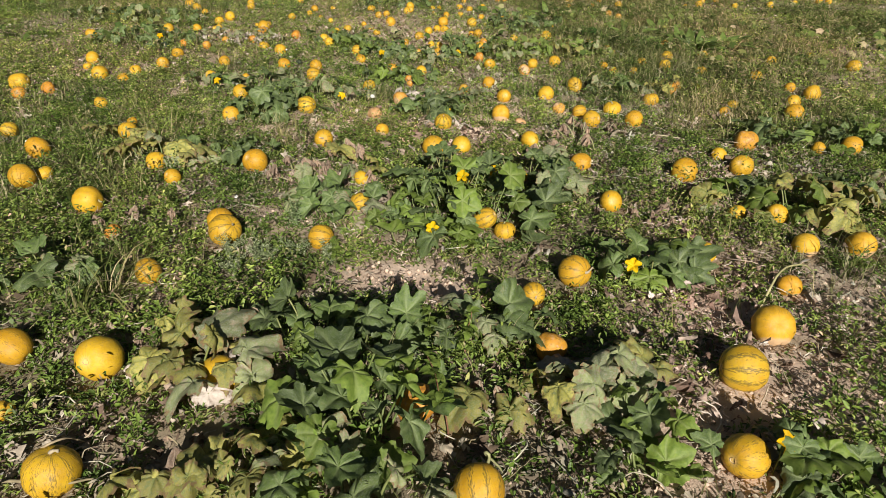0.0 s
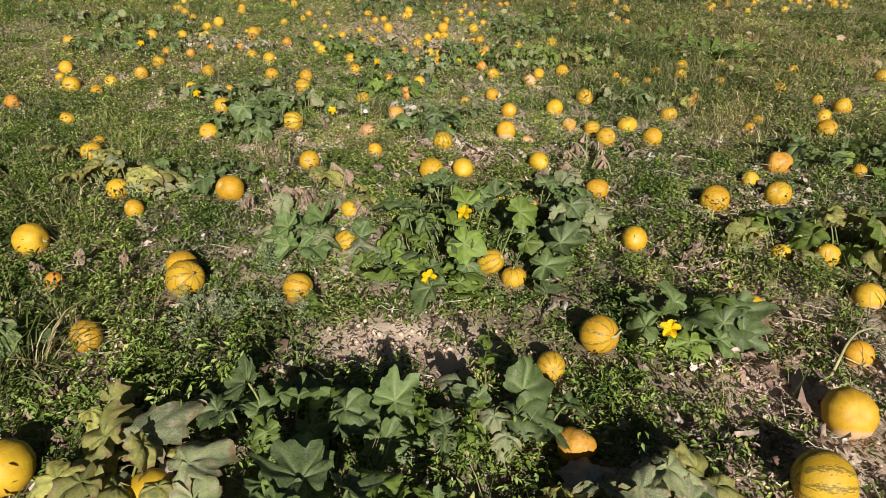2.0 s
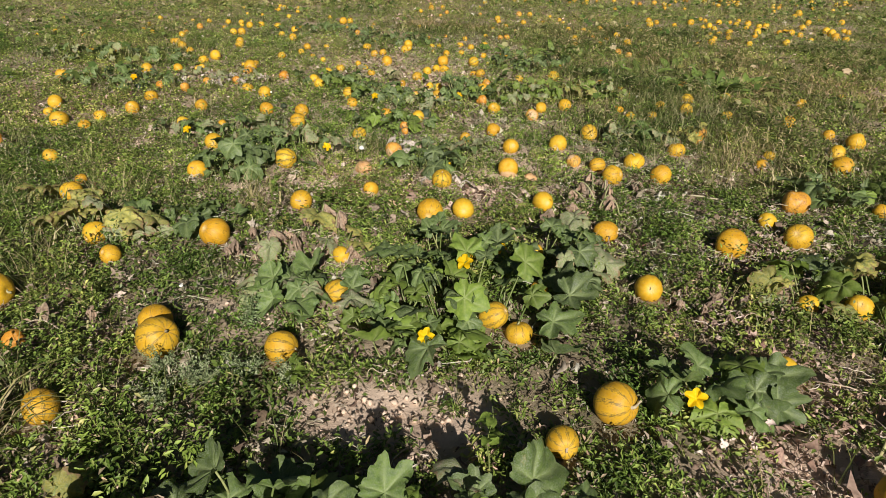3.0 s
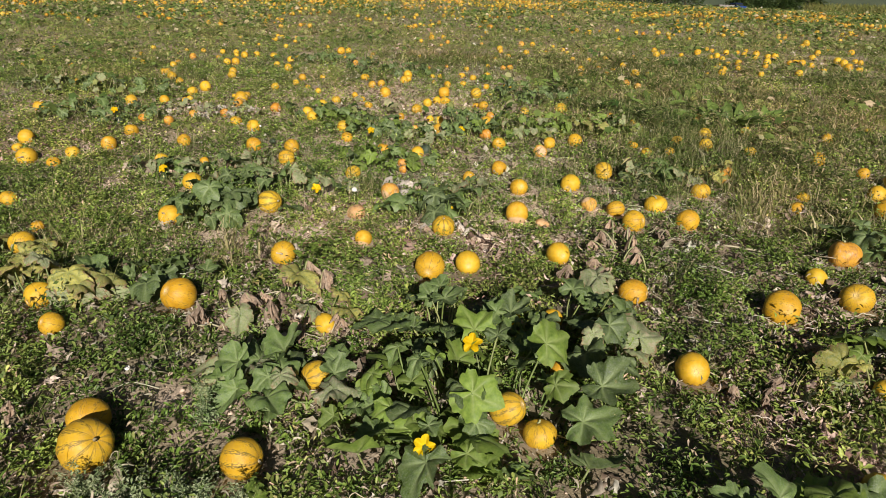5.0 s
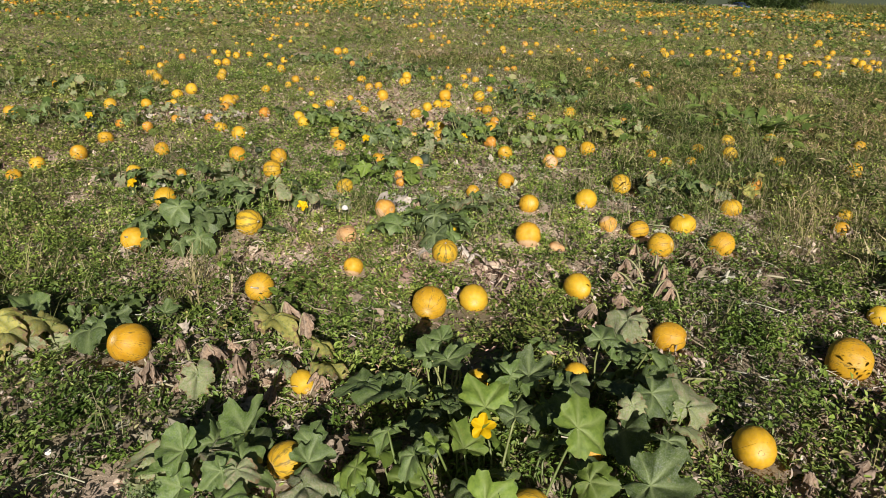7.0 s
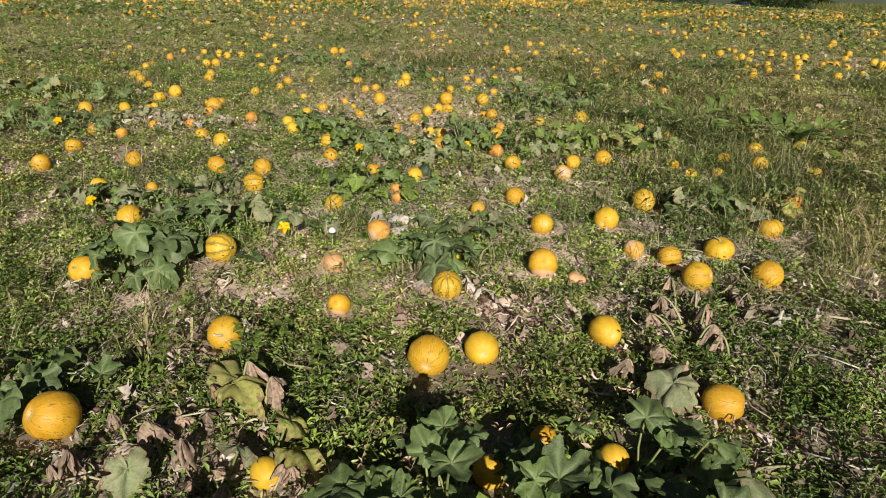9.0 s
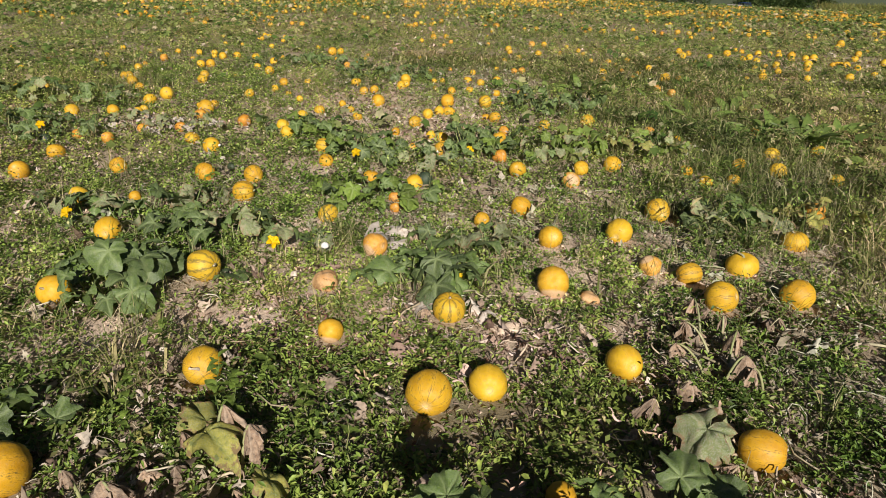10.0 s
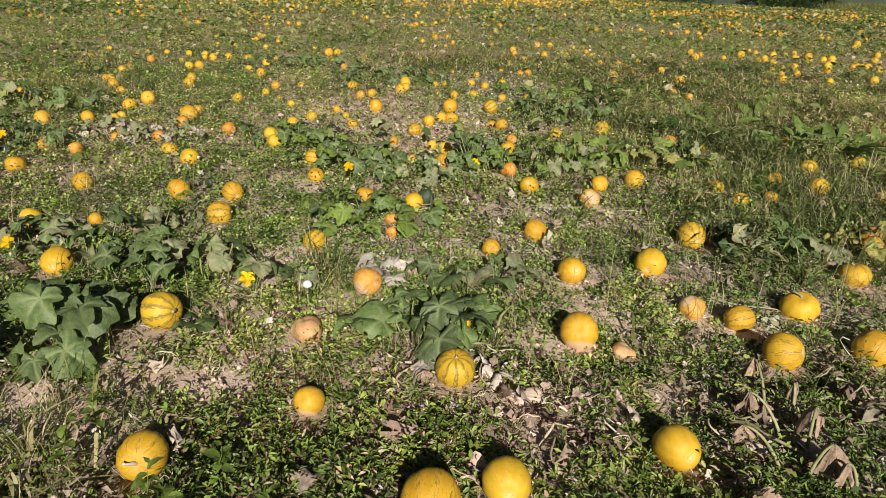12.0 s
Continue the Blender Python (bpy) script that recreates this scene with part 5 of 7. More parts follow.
clump = gourd_plant(1.58, 14.89, 0.8, 0.6, 22, 0.28, "gg", "dark green pumpkin plant with lobed leaves up the slope")
flower(clump, 2.22, 15.13, 0.1)
gourd_plant(-6.49, 14.7, 1.6, 0.5, 30, 0.24, "ggm", "dark green pumpkin plant with lobed leaves in a row uphill")
clump = gourd_plant(-5.6, 12.55, 0.95, 0.4, 22, 0.24, "gg", "dark green pumpkin plant with lobed leaves near dry leaves")
flower(clump, -5.16, 12.3, 0.2)
gourd_plant(-1.95, 12.98, 0.6, 0.4, 14, 0.18, "ggl", "dark green pumpkin plant with lobed leaves by two pumpkins")
gourd_plant(-1.44, 18.15, 1.2, 0.8, 22, 0.2, "gg", "dark green pumpkin plant with lobed leaves up the slope")
gourd_plant(-4.04, 13.15, 1.0, 0.35, 51, 0.16, "bbmw", "withered pumpkin plant, brown and grey")
gourd_plant(-3.26, 19.43, 1.4, 0.6, 22, 0.2, "gg", "dark green pumpkin plant with lobed leaves up the slope")
gourd_plant(5.01, 15.05, 0.6, 0.4, 8, 0.15, "yb", "dry yellowed pumpkin leaves")
gourd_plant(1.15, 6.77, 0.35, 0.2, 12, 0.2, "bbm", "brown withered pumpkin leaves against a pumpkin")
gourd_plant(-0.09, 8.07, 0.3, 0.12, 7, 0.14, "bw", "dry vine wound over a striped pumpkin")
gourd_plant(-0.39, 9.39, 0.3, 0.2, 10, 0.1, "bwb", "heap of dry curled pumpkin leaves")
gourd_plant(2.19, 5.69, 0.3, 0.3, 10, 0.2, "bb", "withered pumpkin plant, leaves curled brown")
gourd_plant(2.16, 5.25, 0.3, 0.2, 5, 0.15, "bm", "withered pale pumpkin leaves")
gourd_plant(1.76, 5.37, 0.4, 0.3, 12, 0.12, "bb", "dry brown pumpkin leaves")
gourd_plant(1.78, 7.98, 0.5, 0.25, 12, 0.2, "bb", "withered pumpkin leaves beside pumpkins")


def withered_stand(x, y, label, rows):
    """Dead leaves that hang from thick pale stalks. rows: the foot and the top of each stalk, its height and the leaf's size."""
    base = float(land(x, y))
    plant = new("pumpkin_plant")
    plant.location = (x, y, base)
    tagged(plant, label, "pumpkin plant", "pumpkin plants")
    for i, (fx, fy, tx, ty, up, size) in enumerate(rows):
        up, size = up + 0.06, size * 1.05
        foot = Vector((fx - x, fy - y, float(land(fx, fy)) - base - 0.01))
        top = Vector((tx - x, ty - y, float(land(tx, ty)) - base + up))
        pts = []
        for k in range(9):
            f = k / 8
            p = foot.lerp(top, f)
            p.z = foot.z + (top.z - foot.z) * math.sin(f * math.pi / 2) ** 0.75
            pts.append(p)
        part("leaf_stalk", mesh_of("leaf_stalk", *tube(pts, [0.0085 - 0.0004 * k for k in range(9)], 7), PALE_STALK), plant, None, "thick pale green stalk")
        for k in range(1 + i % 2):
            m = Matrix.Translation(top) @ pose(0.01 * k, 0, 0.004, plants.uniform(-15, 15), plants.uniform(-20, 20), plants.uniform(0, 360)) @ Matrix.Diagonal((size, size, size * plants.uniform(0.85, 1.15), 1))
            part("leaf", LEAVES["b"][(i + 2 * k) % len(LEAVES["b"])], plant, m, LEAF_WORDS["b"])
    return plant


withered_stand(1.52, 7.6, "withered pumpkin plant, ragged brown leaves on bare stalks", (
    (1.53, 7.85, 1.54, 8.08, 0.14, 0.10), (1.52, 7.64, 1.38, 7.76, 0.14, 0.10), (1.41, 7.40, 1.24, 7.48, 0.14, 0.085),
    (1.63, 7.79, 1.64, 7.85, 0.14, 0.075), (1.55, 7.50, 1.63, 7.62, 0.16, 0.12), (1.46, 7.33, 1.57, 7.36, 0.15, 0.12), (1.68, 7.30, 1.58, 7.26, 0.13, 0.07)))
withered_stand(1.2, 6.95, "withering pumpkin plant, limp brown leaves by a pumpkin", (
    (1.12, 7.12, 1.17, 7.06, 0.16, 0.10), (1.02, 6.96, 0.95, 6.92, 0.13, 0.08), (1.28, 6.9, 1.24, 6.84, 0.15, 0.11)))
withered_stand(-1.2, 6.35, "withered pumpkin plant, brown leaves hanging on stalks", (
    (-1.05, 6.55, -1.02, 6.62, 0.20, 0.11), (-0.92, 6.5, -0.88, 6.52, 0.18, 0.10), (-1.3, 6.2, -1.36, 6.22, 0.13, 0.11),
    (-1.5, 6.3, -1.56, 6.28, 0.12, 0.09), (-1.18, 6.15, -1.16, 6.1, 0.14, 0.12), (-1.65, 6.05, -1.62, 6.02, 0.12, 0.10)))
withered_stand(-2.3, 4.85, "withered pumpkin shoot with limp brown leaves", (
    (-2.45, 4.82, -2.42, 4.88, 0.13, 0.07), (-2.18, 4.86, -2.15, 4.9, 0.12, 0.065), (-2.62, 4.72, -2.66, 4.7, 0.11, 0.06)))


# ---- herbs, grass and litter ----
# dense cover is strewn only in the wedge that the camera sees
def in_view_wedge(x, y, margin=1.2):
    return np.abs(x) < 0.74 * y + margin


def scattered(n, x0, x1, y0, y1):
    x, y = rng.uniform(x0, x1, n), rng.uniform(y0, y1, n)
    k = in_view_wedge(x, y, 0.9 + 0.9 * rng.random(n) ** 2)
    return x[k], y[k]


GOURD_AT = np.array([(o.location.x, o.location.y, o.scale.y) for o in bpy.data.objects if o.name.startswith("pumpkin") and o.data])


def clear_of_gourds(x, y, share=0.5):
    """False inside a pumpkin or, with y shifted, on its camera side."""
    ok = np.ones(len(x), bool)
    for cx, cy, w in GOURD_AT:
        ok &= (x - cx) ** 2 + (y - cy) ** 2 > (w * share) ** 2
    return ok


def folded_leaf(width, fold, droop, wide=0.34):
    """A small blunt leaf along x, widest past its middle and folded on its midrib: 6 corners, 2 quads."""
    return np.array([(0, 0, 0), (wide, width * 0.62, fold * 0.7), (0.75, width, fold - droop * 0.5), (1, 0, -droop), (0.75, -width, fold - droop * 0.5), (wide, -width * 0.62, fold * 0.7)]), [(0, 3, 2, 1), (0, 5, 4, 3)]


KEELED = (np.array([(0, 0, 0), (0.55, 0.19, 0.10), (1, 0, -0.16), (0.55, -0.19, 0.10)]), [(0, 2, 1), (0, 3, 2)])
LANCET = (np.array([(0, 0, 0), (0.45, 0.075, 0.12), (1, 0, -0.22), (0.45, -0.075, 0.12)]), [(0, 3, 2, 1)])
RHOMB = (np.array([(0, 0, 0), (0.5, 0.3, 0.08), (1, 0, -0.1), (0.5, -0.3, 0.08)]), [(0, 3, 2, 1)])


def herb_layer(name, x, y, leaves, size, spread, height, mat, label, category, widths=(0.20, 0.30), simple=False, narrow=False):
    """Herbs at x, y, each of some leaves round a short stem."""
    n = len(x)
    tall = height * rng.uniform(0.4, 1.3, n) * (0.3 + 2.2 * value_noise(x, y, 0.16 + 2.5 * size, 111) ** 1.7)
    # herbs on a pumpkin's camera side are kept low, so that it shows
    if size < 0.05:
        tall = np.where(clear_of_gourds(x, y + 0.10, 1.25), tall, np.minimum(0.25 * tall, 0.04))
    elif size < 0.071:
        tall = np.where(clear_of_gourds(x, y + 0.2, 1.9), tall, np.minimum(tall, 0.06))
    blocks, kin, own = [], [], rng.random(n)
    for j in range(leaves):
        f = (j + 0.5) / leaves
        yaw = j * 2.4 + rng.uniform(0, 6.28, n)
        out = spread * rng.uniform(0.05, 1.0, n)
        px, py = x + out * np.cos(yaw), y + out * np.sin(yaw)
        pos = np.stack([px, py, land(px, py) + tall * f * rng.uniform(0.5, 1.2, n) + 0.004], 1)
        piece, faces = LANCET if narrow else RHOMB if simple else folded_leaf(widths[j // 2 % 2], 0.10, 0.12 + 0.2 * (j % 3)) if j % 2 else KEELED
        s = size * rng.uniform(0.55, 1.25, n)
        # few leaves close on a pumpkin's camera side
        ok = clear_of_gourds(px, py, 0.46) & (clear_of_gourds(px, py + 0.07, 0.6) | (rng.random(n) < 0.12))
        blocks.append((spun(piece, pos[ok], yaw[ok], (rng.uniform(0.0, 0.35, n) * np.sin(yaw) + rng.uniform(-0.35, 1.0, n))[ok], rng.uniform(-0.85, 0.85, n)[ok], s[ok]), faces))
        kin.append(np.repeat(own[ok], len(piece)))
    ob = new(name, big_mesh(name, blocks, mat))
    ob.data.attributes.new("kin", "FLOAT", "POINT").data.foreach_set("value", np.concatenate(kin).astype(np.float32))
    return tagged(ob, label, category, kind="stuff")


def thinned(x, y, keep):
    k = rng.random(len(x)) < keep
    return x[k], y[k]


# low broad-leaved herbs near the path
x, y = scattered(60000, -8.6, 8.6, 1.3, 10.5)
x, y = thinned(x, y, np.clip(1.05 - 1.0 * bare(x, y) - np.where(y < 4.8, 0.7, 0.5) * littered(x, y) - 0.2 * grassy(x, y), 0.04, 1) * lush(x, y) * tufted(x, y))
k = y < 8.3
herb_layer("low_herbs", x[k], y[k], 18, 0.036, 0.055, 0.10, HERB, "dense low green herbs covering the field soil", "weeds", (0.15, 0.23))
herb_layer("middle_herbs", x[~k], y[~k], 16, 0.032, 0.055, 0.095, MID_HERB, "dense low green herbs covering the middle of the field", "weeds", simple=True)
x, y = scattered(13000, -8.6, 8.6, 1.3, 10.5)
x, y = thinned(x, y, np.clip(value_noise(x, y, 0.8, 51) * 2.2 - 1.0 - bare(x, y), 0, 1) * clear_of_gourds(x, y + 0.12, 1.5))
herb_layer("tall_herbs", x, y, 22, 0.040, 0.06, 0.20, HERB, "taller leafy green herbs between the pumpkins", "weeds", (0.17, 0.26))
x, y = scattered(60000, -15, 15, 10.5, 19)
x, y = thinned(x, y, np.clip(1.05 - 0.9 * bare(x, y) - 0.4 * littered(x, y), 0.05, 1) * lush(x, y) * tufted(x, y, 0.2))
herb_layer("field_herbs", x, y, 9, 0.040, 0.07, 0.13, MID_HERB, "green herb cover farther up the field", "weeds", simple=True)
x, y = scattered(56000, -23, 23, 19, 30)
x, y = thinned(x, y, np.clip(1.1 - 0.8 * bare(x * 0.5, y * 0.5), 0.1, 0.9) * lush(x * 0.6, y * 0.6) * 0.85 * tufted(x, y, 0.3) * (0.12 + 0.88 * clear_of_gourds(x, y + 0.22, 1.5)))
herb_layer("upper_herbs", x, y, 7, 0.058, 0.09, 0.17, FAR_HERB, "green and straw-coloured weed cover up the slope", "weeds", simple=True)
x, y = scattered(40000, -46, 46, 30, 62)
x, y = thinned(x, y, np.clip(1.1 - 0.8 * bare(x * 0.4, y * 0.4), 0.1, 1) * np.clip(40 / y, 0.35, 1) * lush(x * 0.4, y * 0.4))
herb_layer("distant_herbs", x, y, 5, 0.10, 0.16, 0.22, FAR_HERB, "distant green and straw-coloured weed cover of the field", "weeds", simple=True)
# coarser cover outside the camera's view wedge, behind and beside the path
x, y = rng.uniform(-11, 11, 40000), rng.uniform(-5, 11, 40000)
k = ~(in_view_wedge(x, y, 1.0) & (y > 1.4)) & (rng.random(40000) < lush(x, y) * tufted(x, y, 0.2))
herb_layer("near_side_herbs", x[k], y[k], 5, 0.062, 0.10, 0.08, HERB, "low green herbs covering the field beside the path", "weeds", simple=True)
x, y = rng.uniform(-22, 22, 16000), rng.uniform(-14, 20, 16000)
k = ~(in_view_wedge(x, y, 1.0) & (y > 1.4)) & ((np.abs(x) > 10) | (y < -4))
herb_layer("side_herbs", x[k], y[k], 3, 0.12, 0.1, 0.08, HERB, "low green herbs covering the rest of the field", "weeds", simple=True)
# weeds that grow up round the fruits
x, y = np.repeat(GOURD_AT[:, 0], 26), np.repeat(GOURD_AT[:, 1], 26)
wide, way = np.repeat(GOURD_AT[:, 2], 26), rng.uniform(0, 6.28, len(x))
far_out = wide * rng.uniform(0.5, 0.85, len(x))
x, y = x + far_out * np.cos(way), y + far_out * np.sin(way)
k = rng.random(len(x)) < np.clip(1.0 - 1.3 * bare(x, y) - 0.5 * littered(x, y), 0.05, 1) * np.clip(0.35 + 0.05 * y, 0, 1)
x, y = x[k], y[k]
k = (y < 16) & (y > 9) & (rng.random(len(y)) < 0.6)
herb_layer("herbs_round_pumpkins", x[k], y[k], 9, 0.048, 0.035, 0.075, HERB, "green herbs growing up round the pumpkins", "weeds", simple=True)
k = (y < 26) & (y >= 16) & (rng.random(len(y)) < 0.35)
herb_layer("herbs_round_far_pumpkins", x[k], y[k], 9, 0.045, 0.035, 0.06, FAR_HERB, "pale green herbs round the pumpkins up the slope", "weeds", simple=True)
k = (y < 9) & (rng.random(len(y)) < 0.7)
herb_layer("herbs_by_pumpkins", x[k], y[k], 8, 0.036, 0.03, 0.075, HERB, "low green herbs close round the pumpkins", "weeds")
# dark weedy thicket beside the rows
x, y = scattered(34000, 2.0, 14, 8.5, 22)
x, y = thinned(x, y, np.clip(np.maximum(grassy(x, y), 0.5 * spot(x, y, 8.5, 17.0, 4.0, 3.0)) * 1.3 * (value_noise(x, y, 0.6, 121) * 2.8 - 1.2), 0, 1) * clear_of_gourds(x, y + 0.2, 2.0))
herb_layer("weed_thicket", x, y, 16, 0.13, 0.06, 0.20, THICKET, "green and straw knee-high weeds in a thicket", "weeds", narrow=True)
# dark rank weeds beside the open strips
x, y = scattered(60000, -13, 13, 1.3, 19)
dark = np.clip(value_noise(x, y, 1.3, 141) * 2.4 - 1.55, 0, 0.7) + np.where(y > 8, np.clip(value_noise(x, y, 0.45, 142) * 3 - 2.0, 0, 0.5), 0)
for cx, cy, rx, ry, k in RANK:
    dark = np.maximum(dark, k * spot(x, y, cx, cy, rx, ry))
dark = dark + np.clip(-0.16 * (x + 0.6 + 0.13 * y), 0, 0.5) * np.clip(value_noise(x, y, 0.5, 143) * 3 - 0.7, 0, 1)
x, y = thinned(x, y, np.clip(dark, 0, 0.8) * (1 - bare(x, y)) * (0.35 + 0.65 * clear_of_gourds(x, y + 0.1, 1.3)))
herb_layer("rank_weeds", x, y, 12, 0.036, 0.06, 0.14, DARK_HERB, "dark green rank weeds in thick patches", "weeds", simple=True)
# reddish smartweed
x, y = scattered(9000, -4, 4, 4, 9.5)
x, y = thinned(x, y, np.clip(0.9 * spot(x, y, *RED_AT) + 0.7 * spot(x, y, 2.5, 8.2, 0.45, 0.25) + 0.5 * spot(x, y, 2.05, 8.1, 0.3, 0.3) + np.clip(value_noise(x, y, 0.7, 61) - 0.8, 0, 1) * 1.5, 0, 1))
herb_layer("red_weeds", x, y, 8, 0.035, 0.05, 0.07, REDWEED, "reddish smartweed with small pinkish flower spikes", "weeds", (0.16, 0.22))


def grass_layer(name, x, y, blades, length, mat, label, simple=False, arch=False):
    n = len(x)
    piece = np.array([(0, 0.012, 0), (0, -0.012, 0), (0.5, -0.010, 0.05), (0.5, 0.010, 0.05), (0.82, -0.006, -0.02), (0.82, 0.006, -0.02), (1, 0, -0.12)])
    faces = [(0, 1, 2, 3), (3, 2, 4, 5), (5, 4, 6)]
    if simple:
        piece, faces = np.array([(0, 0.03, 0), (0, -0.03, 0), (1, 0, -0.08)]), [(0, 1, 2)]
    low, high = (0.15, 1.15) if simple else (0.45, 1.35)
    if arch:
        low, high = 0.1, 1.1
        piece, faces = np.array([(0, 0.022, 0), (0, -0.022, 0), (0.55, -0.026, 0.06), (0.55, 0.026, 0.06), (1, 0, -0.32)]) * np.array([1, 2, 1]), [(0, 1, 2, 3), (3, 2, 4)]
    blocks = []
    for j in range(blades):
        yaw = rng.uniform(0, 6.28, n)
        px, py = x + 0.03 * rng.normal(size=n), y + 0.03 * rng.normal(size=n)
        pos = np.stack([px, py, land(px, py) - 0.005], 1)
        s = length * rng.uniform(0.4, 1.25, n)
        v = spun(piece * np.array([1, 0.5, 1]), pos, yaw, rng.uniform(low, high, n), np.zeros(n), s)
        blocks.append((v, faces))
    return tagged(new(name, big_mesh(name, blocks, mat)), label, "grass", kind="stuff")


x, y = scattered(19000, -9, 9, 1.6, 17)
x, y = thinned(x, y, np.clip(grassy(x, y) * 0.95 + 0.025, 0, 1) * np.where(y < 9, clear_of_gourds(x, y + 0.1, 1.1), 1))
grass_layer("field_grass", x, y, 10, 0.31, GRASS_BLADE, "thin green and straw-dry grass among the herbs")
x, y = scattered(60000, -9, 13, 5, 22)
x, y = thinned(x, y, np.clip(grassy(x, y) * 1.3 - 0.25, 0, 0.8) * (0.35 + 0.65 * clear_of_gourds(x, y + 0.15, 1.3)) * (0.3 + 0.9 * value_noise(x, y, 0.5, 131)) * (1 - bare(x, y)) * (1 - spot(x, y, 4.75, 13.0, 0.9, 0.9)))
grass_layer("meadow_grass", x, y, 6, 0.27, GRASS_BLADE, "thick tangle of arching green and straw grass", arch=True)
x, y = scattered(46000, -38, 38, 11, 58)
x, y = thinned(x, y, np.clip(0.7 * grassy(x, y) + 0.6 * grassy(x * 0.5, y * 0.5) + 0.3, 0, 1) * (0.15 + 0.85 * clear_of_gourds(x, y + 0.25, 1.8)))
grass_layer("distant_grass", x, y, 7, 0.32, FAR_GRASS, "seeding grass farther up the field", True)


def rag(seed):
    """A dead leaf dried to a crumpled rag: a torn round sheet, pleated towards its stalk."""
    r = np.random.default_rng(seed)
    ph, open_to, cols = r.uniform(0, 6.28, 6), r.uniform(0.45, 0.95), 11
    pts = [(0, 0, 0.1)]
    for f in (0.38, 0.72, 1.0):
        for k in range(cols):
            a = 2 * math.pi * k / (cols + 0.6)
            long = 0.85 + 0.25 * math.cos(a + ph[0]) + 0.2 * math.sin(3 * a + ph[1]) + 0.14 * r.uniform(-1, 1)
            pleat = 0.6 * math.sin(4 * a + ph[2]) + 0.5 * math.sin(7 * a + ph[3] + 2 * f)
            q = long * f * open_to * (1 + 0.3 * pleat)
            pts.append((q * math.cos(a) + 0.12 * math.sin(5 * f + ph[4]), 0.7 * q * math.sin(a), 0.38 * f * pleat * (0.5 + 0.5 * math.sin(a + ph[5])) - 0.35 * f * f * (1 - open_to) + 0.1 * r.uniform(-1, 1)))
    faces = [(0, 1 + k, 2 + k) for k in range(cols - 1)]
    faces += [(1 + j * cols + k, 1 + (j + 1) * cols + k, 2 + (j + 1) * cols + k, 2 + j * cols + k) for j in range(2) for k in range(cols - 1)]
    pts = np.array(pts)
    return pts - np.array([0, 0, 0.6 * pts[:, 2].min()]), faces


def curl(seed):
    """A narrow shred of leaf, bent and twisted."""
    r = np.random.default_rng(seed)
    pts = []
    for i in range(4):
        f = i / 3
        w = (0.10 + 0.16 * r.random()) * (1 - 0.5 * f)
        tw, mid = r.uniform(-1, 1), np.array([f * 1.6 - 0.8, 0.35 * math.sin(3 * f * r.uniform(0.5, 1.5)), 0.45 * f * (1 - f) * r.uniform(0, 3)])
        for q in (-1, 1):
            pts.append(mid + q * w * np.array([0.2, math.cos(tw), math.sin(tw)]))
    return np.array(pts), [(0, 1, 3, 2), (2, 3, 5, 4), (4, 5, 7, 6)]


RAGS = [rag(k) for k in range(11)]
CURLS = [curl(k) for k in range(8)]
SIMPLE_SCRAPS = [(np.array([(-1, -0.3, 0), (0.2, -0.6, 0.3), (1, 0.1, 0), (-0.1, 0.5, 0.35)]) * q, [(0, 1, 2, 3)]) for q in (np.array([1, 1, 1]), np.array([0.8, 1.3, 1.4]))]


def litter_layer(name, x, y, size, mat, label, pieces, lift=0.012, pitch=0.9):
    """Scraps of dead leaf strewn at x, y."""
    blocks = []
    which = rng.integers(0, len(pieces), len(x))
    # no scraps inside a pumpkin or close on its camera side
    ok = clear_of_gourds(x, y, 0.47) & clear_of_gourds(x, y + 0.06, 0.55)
    for j, (piece, faces) in enumerate(pieces):
        k = (which == j) & ok
        m = int(k.sum())
        s = size * rng.uniform(0.35, 1.0, m) ** 1.3 * 1.35
        pos = np.stack([x[k], y[k], land(x[k], y[k]) + lift * (0.4 + 2.5 * rng.random(m) ** 2)], 1)
        blocks.append((spun(piece, pos, rng.uniform(0, 6.28, m), rng.uniform(-pitch, pitch, m), rng.uniform(-pitch, pitch, m), s), faces))
    return tagged(new(name, big_mesh(name, blocks, mat, pieces is RAGS)), label, "leaf litter", kind="stuff")


x, y = scattered(115000, -8.6, 8.6, 1.3, 10.5)
x, y = thinned(x, y, np.clip(0.5 + 0.5 * littered(x, y) - 0.25 * bare(x, y), 0.1, 1))
n = len(x)
shred = np.array([(-1, -0.22, 0), (1, -0.3, 0.15), (0.8, 0.3, -0.1), (-0.9, 0.25, 0.2)])
shreds = big_mesh("leaf_shreds", [(spun(shred, np.stack([x, y, land(x, y) + 0.008], 1), rng.uniform(0, 6.28, n), rng.uniform(-0.2, 1.1, n), rng.uniform(-0.8, 0.8, n), 0.012 * rng.uniform(0.4, 1.7, n)), [(0, 1, 2, 3)])], WITHERED)
tagged(new("leaf_shreds", shreds), "fine shredded dry leaf and stalk crumbs on soil", "leaf litter", kind="stuff")
x, y = scattered(58000, -8.6, 8.6, 1.3, 11)
x, y = thinned(x, y, np.clip(0.38 + 0.14 * (y > 7.5) + 0.7 * littered(x, y) - 0.4 * bare(x, y), 0.03, 1))
litter_layer("leaf_litter", x, y, 0.034, WITHERED, "curled withered tan and brown leaf shreds", CURLS, 0.024, 0.8)
x, y = scattered(20000, -8.6, 8.6, 1.3, 12)
x, y = thinned(x, y, np.clip(0.04 + 0.9 * littered(x, y) ** 1.4, 0, 1) * (1 - 0.5 * bare(x, y)))
litter_layer("large_leaf_litter", x, y, 0.068, WITHERED, "large crumpled dry pumpkin leaves on the soil", RAGS, 0.026, 1.0)
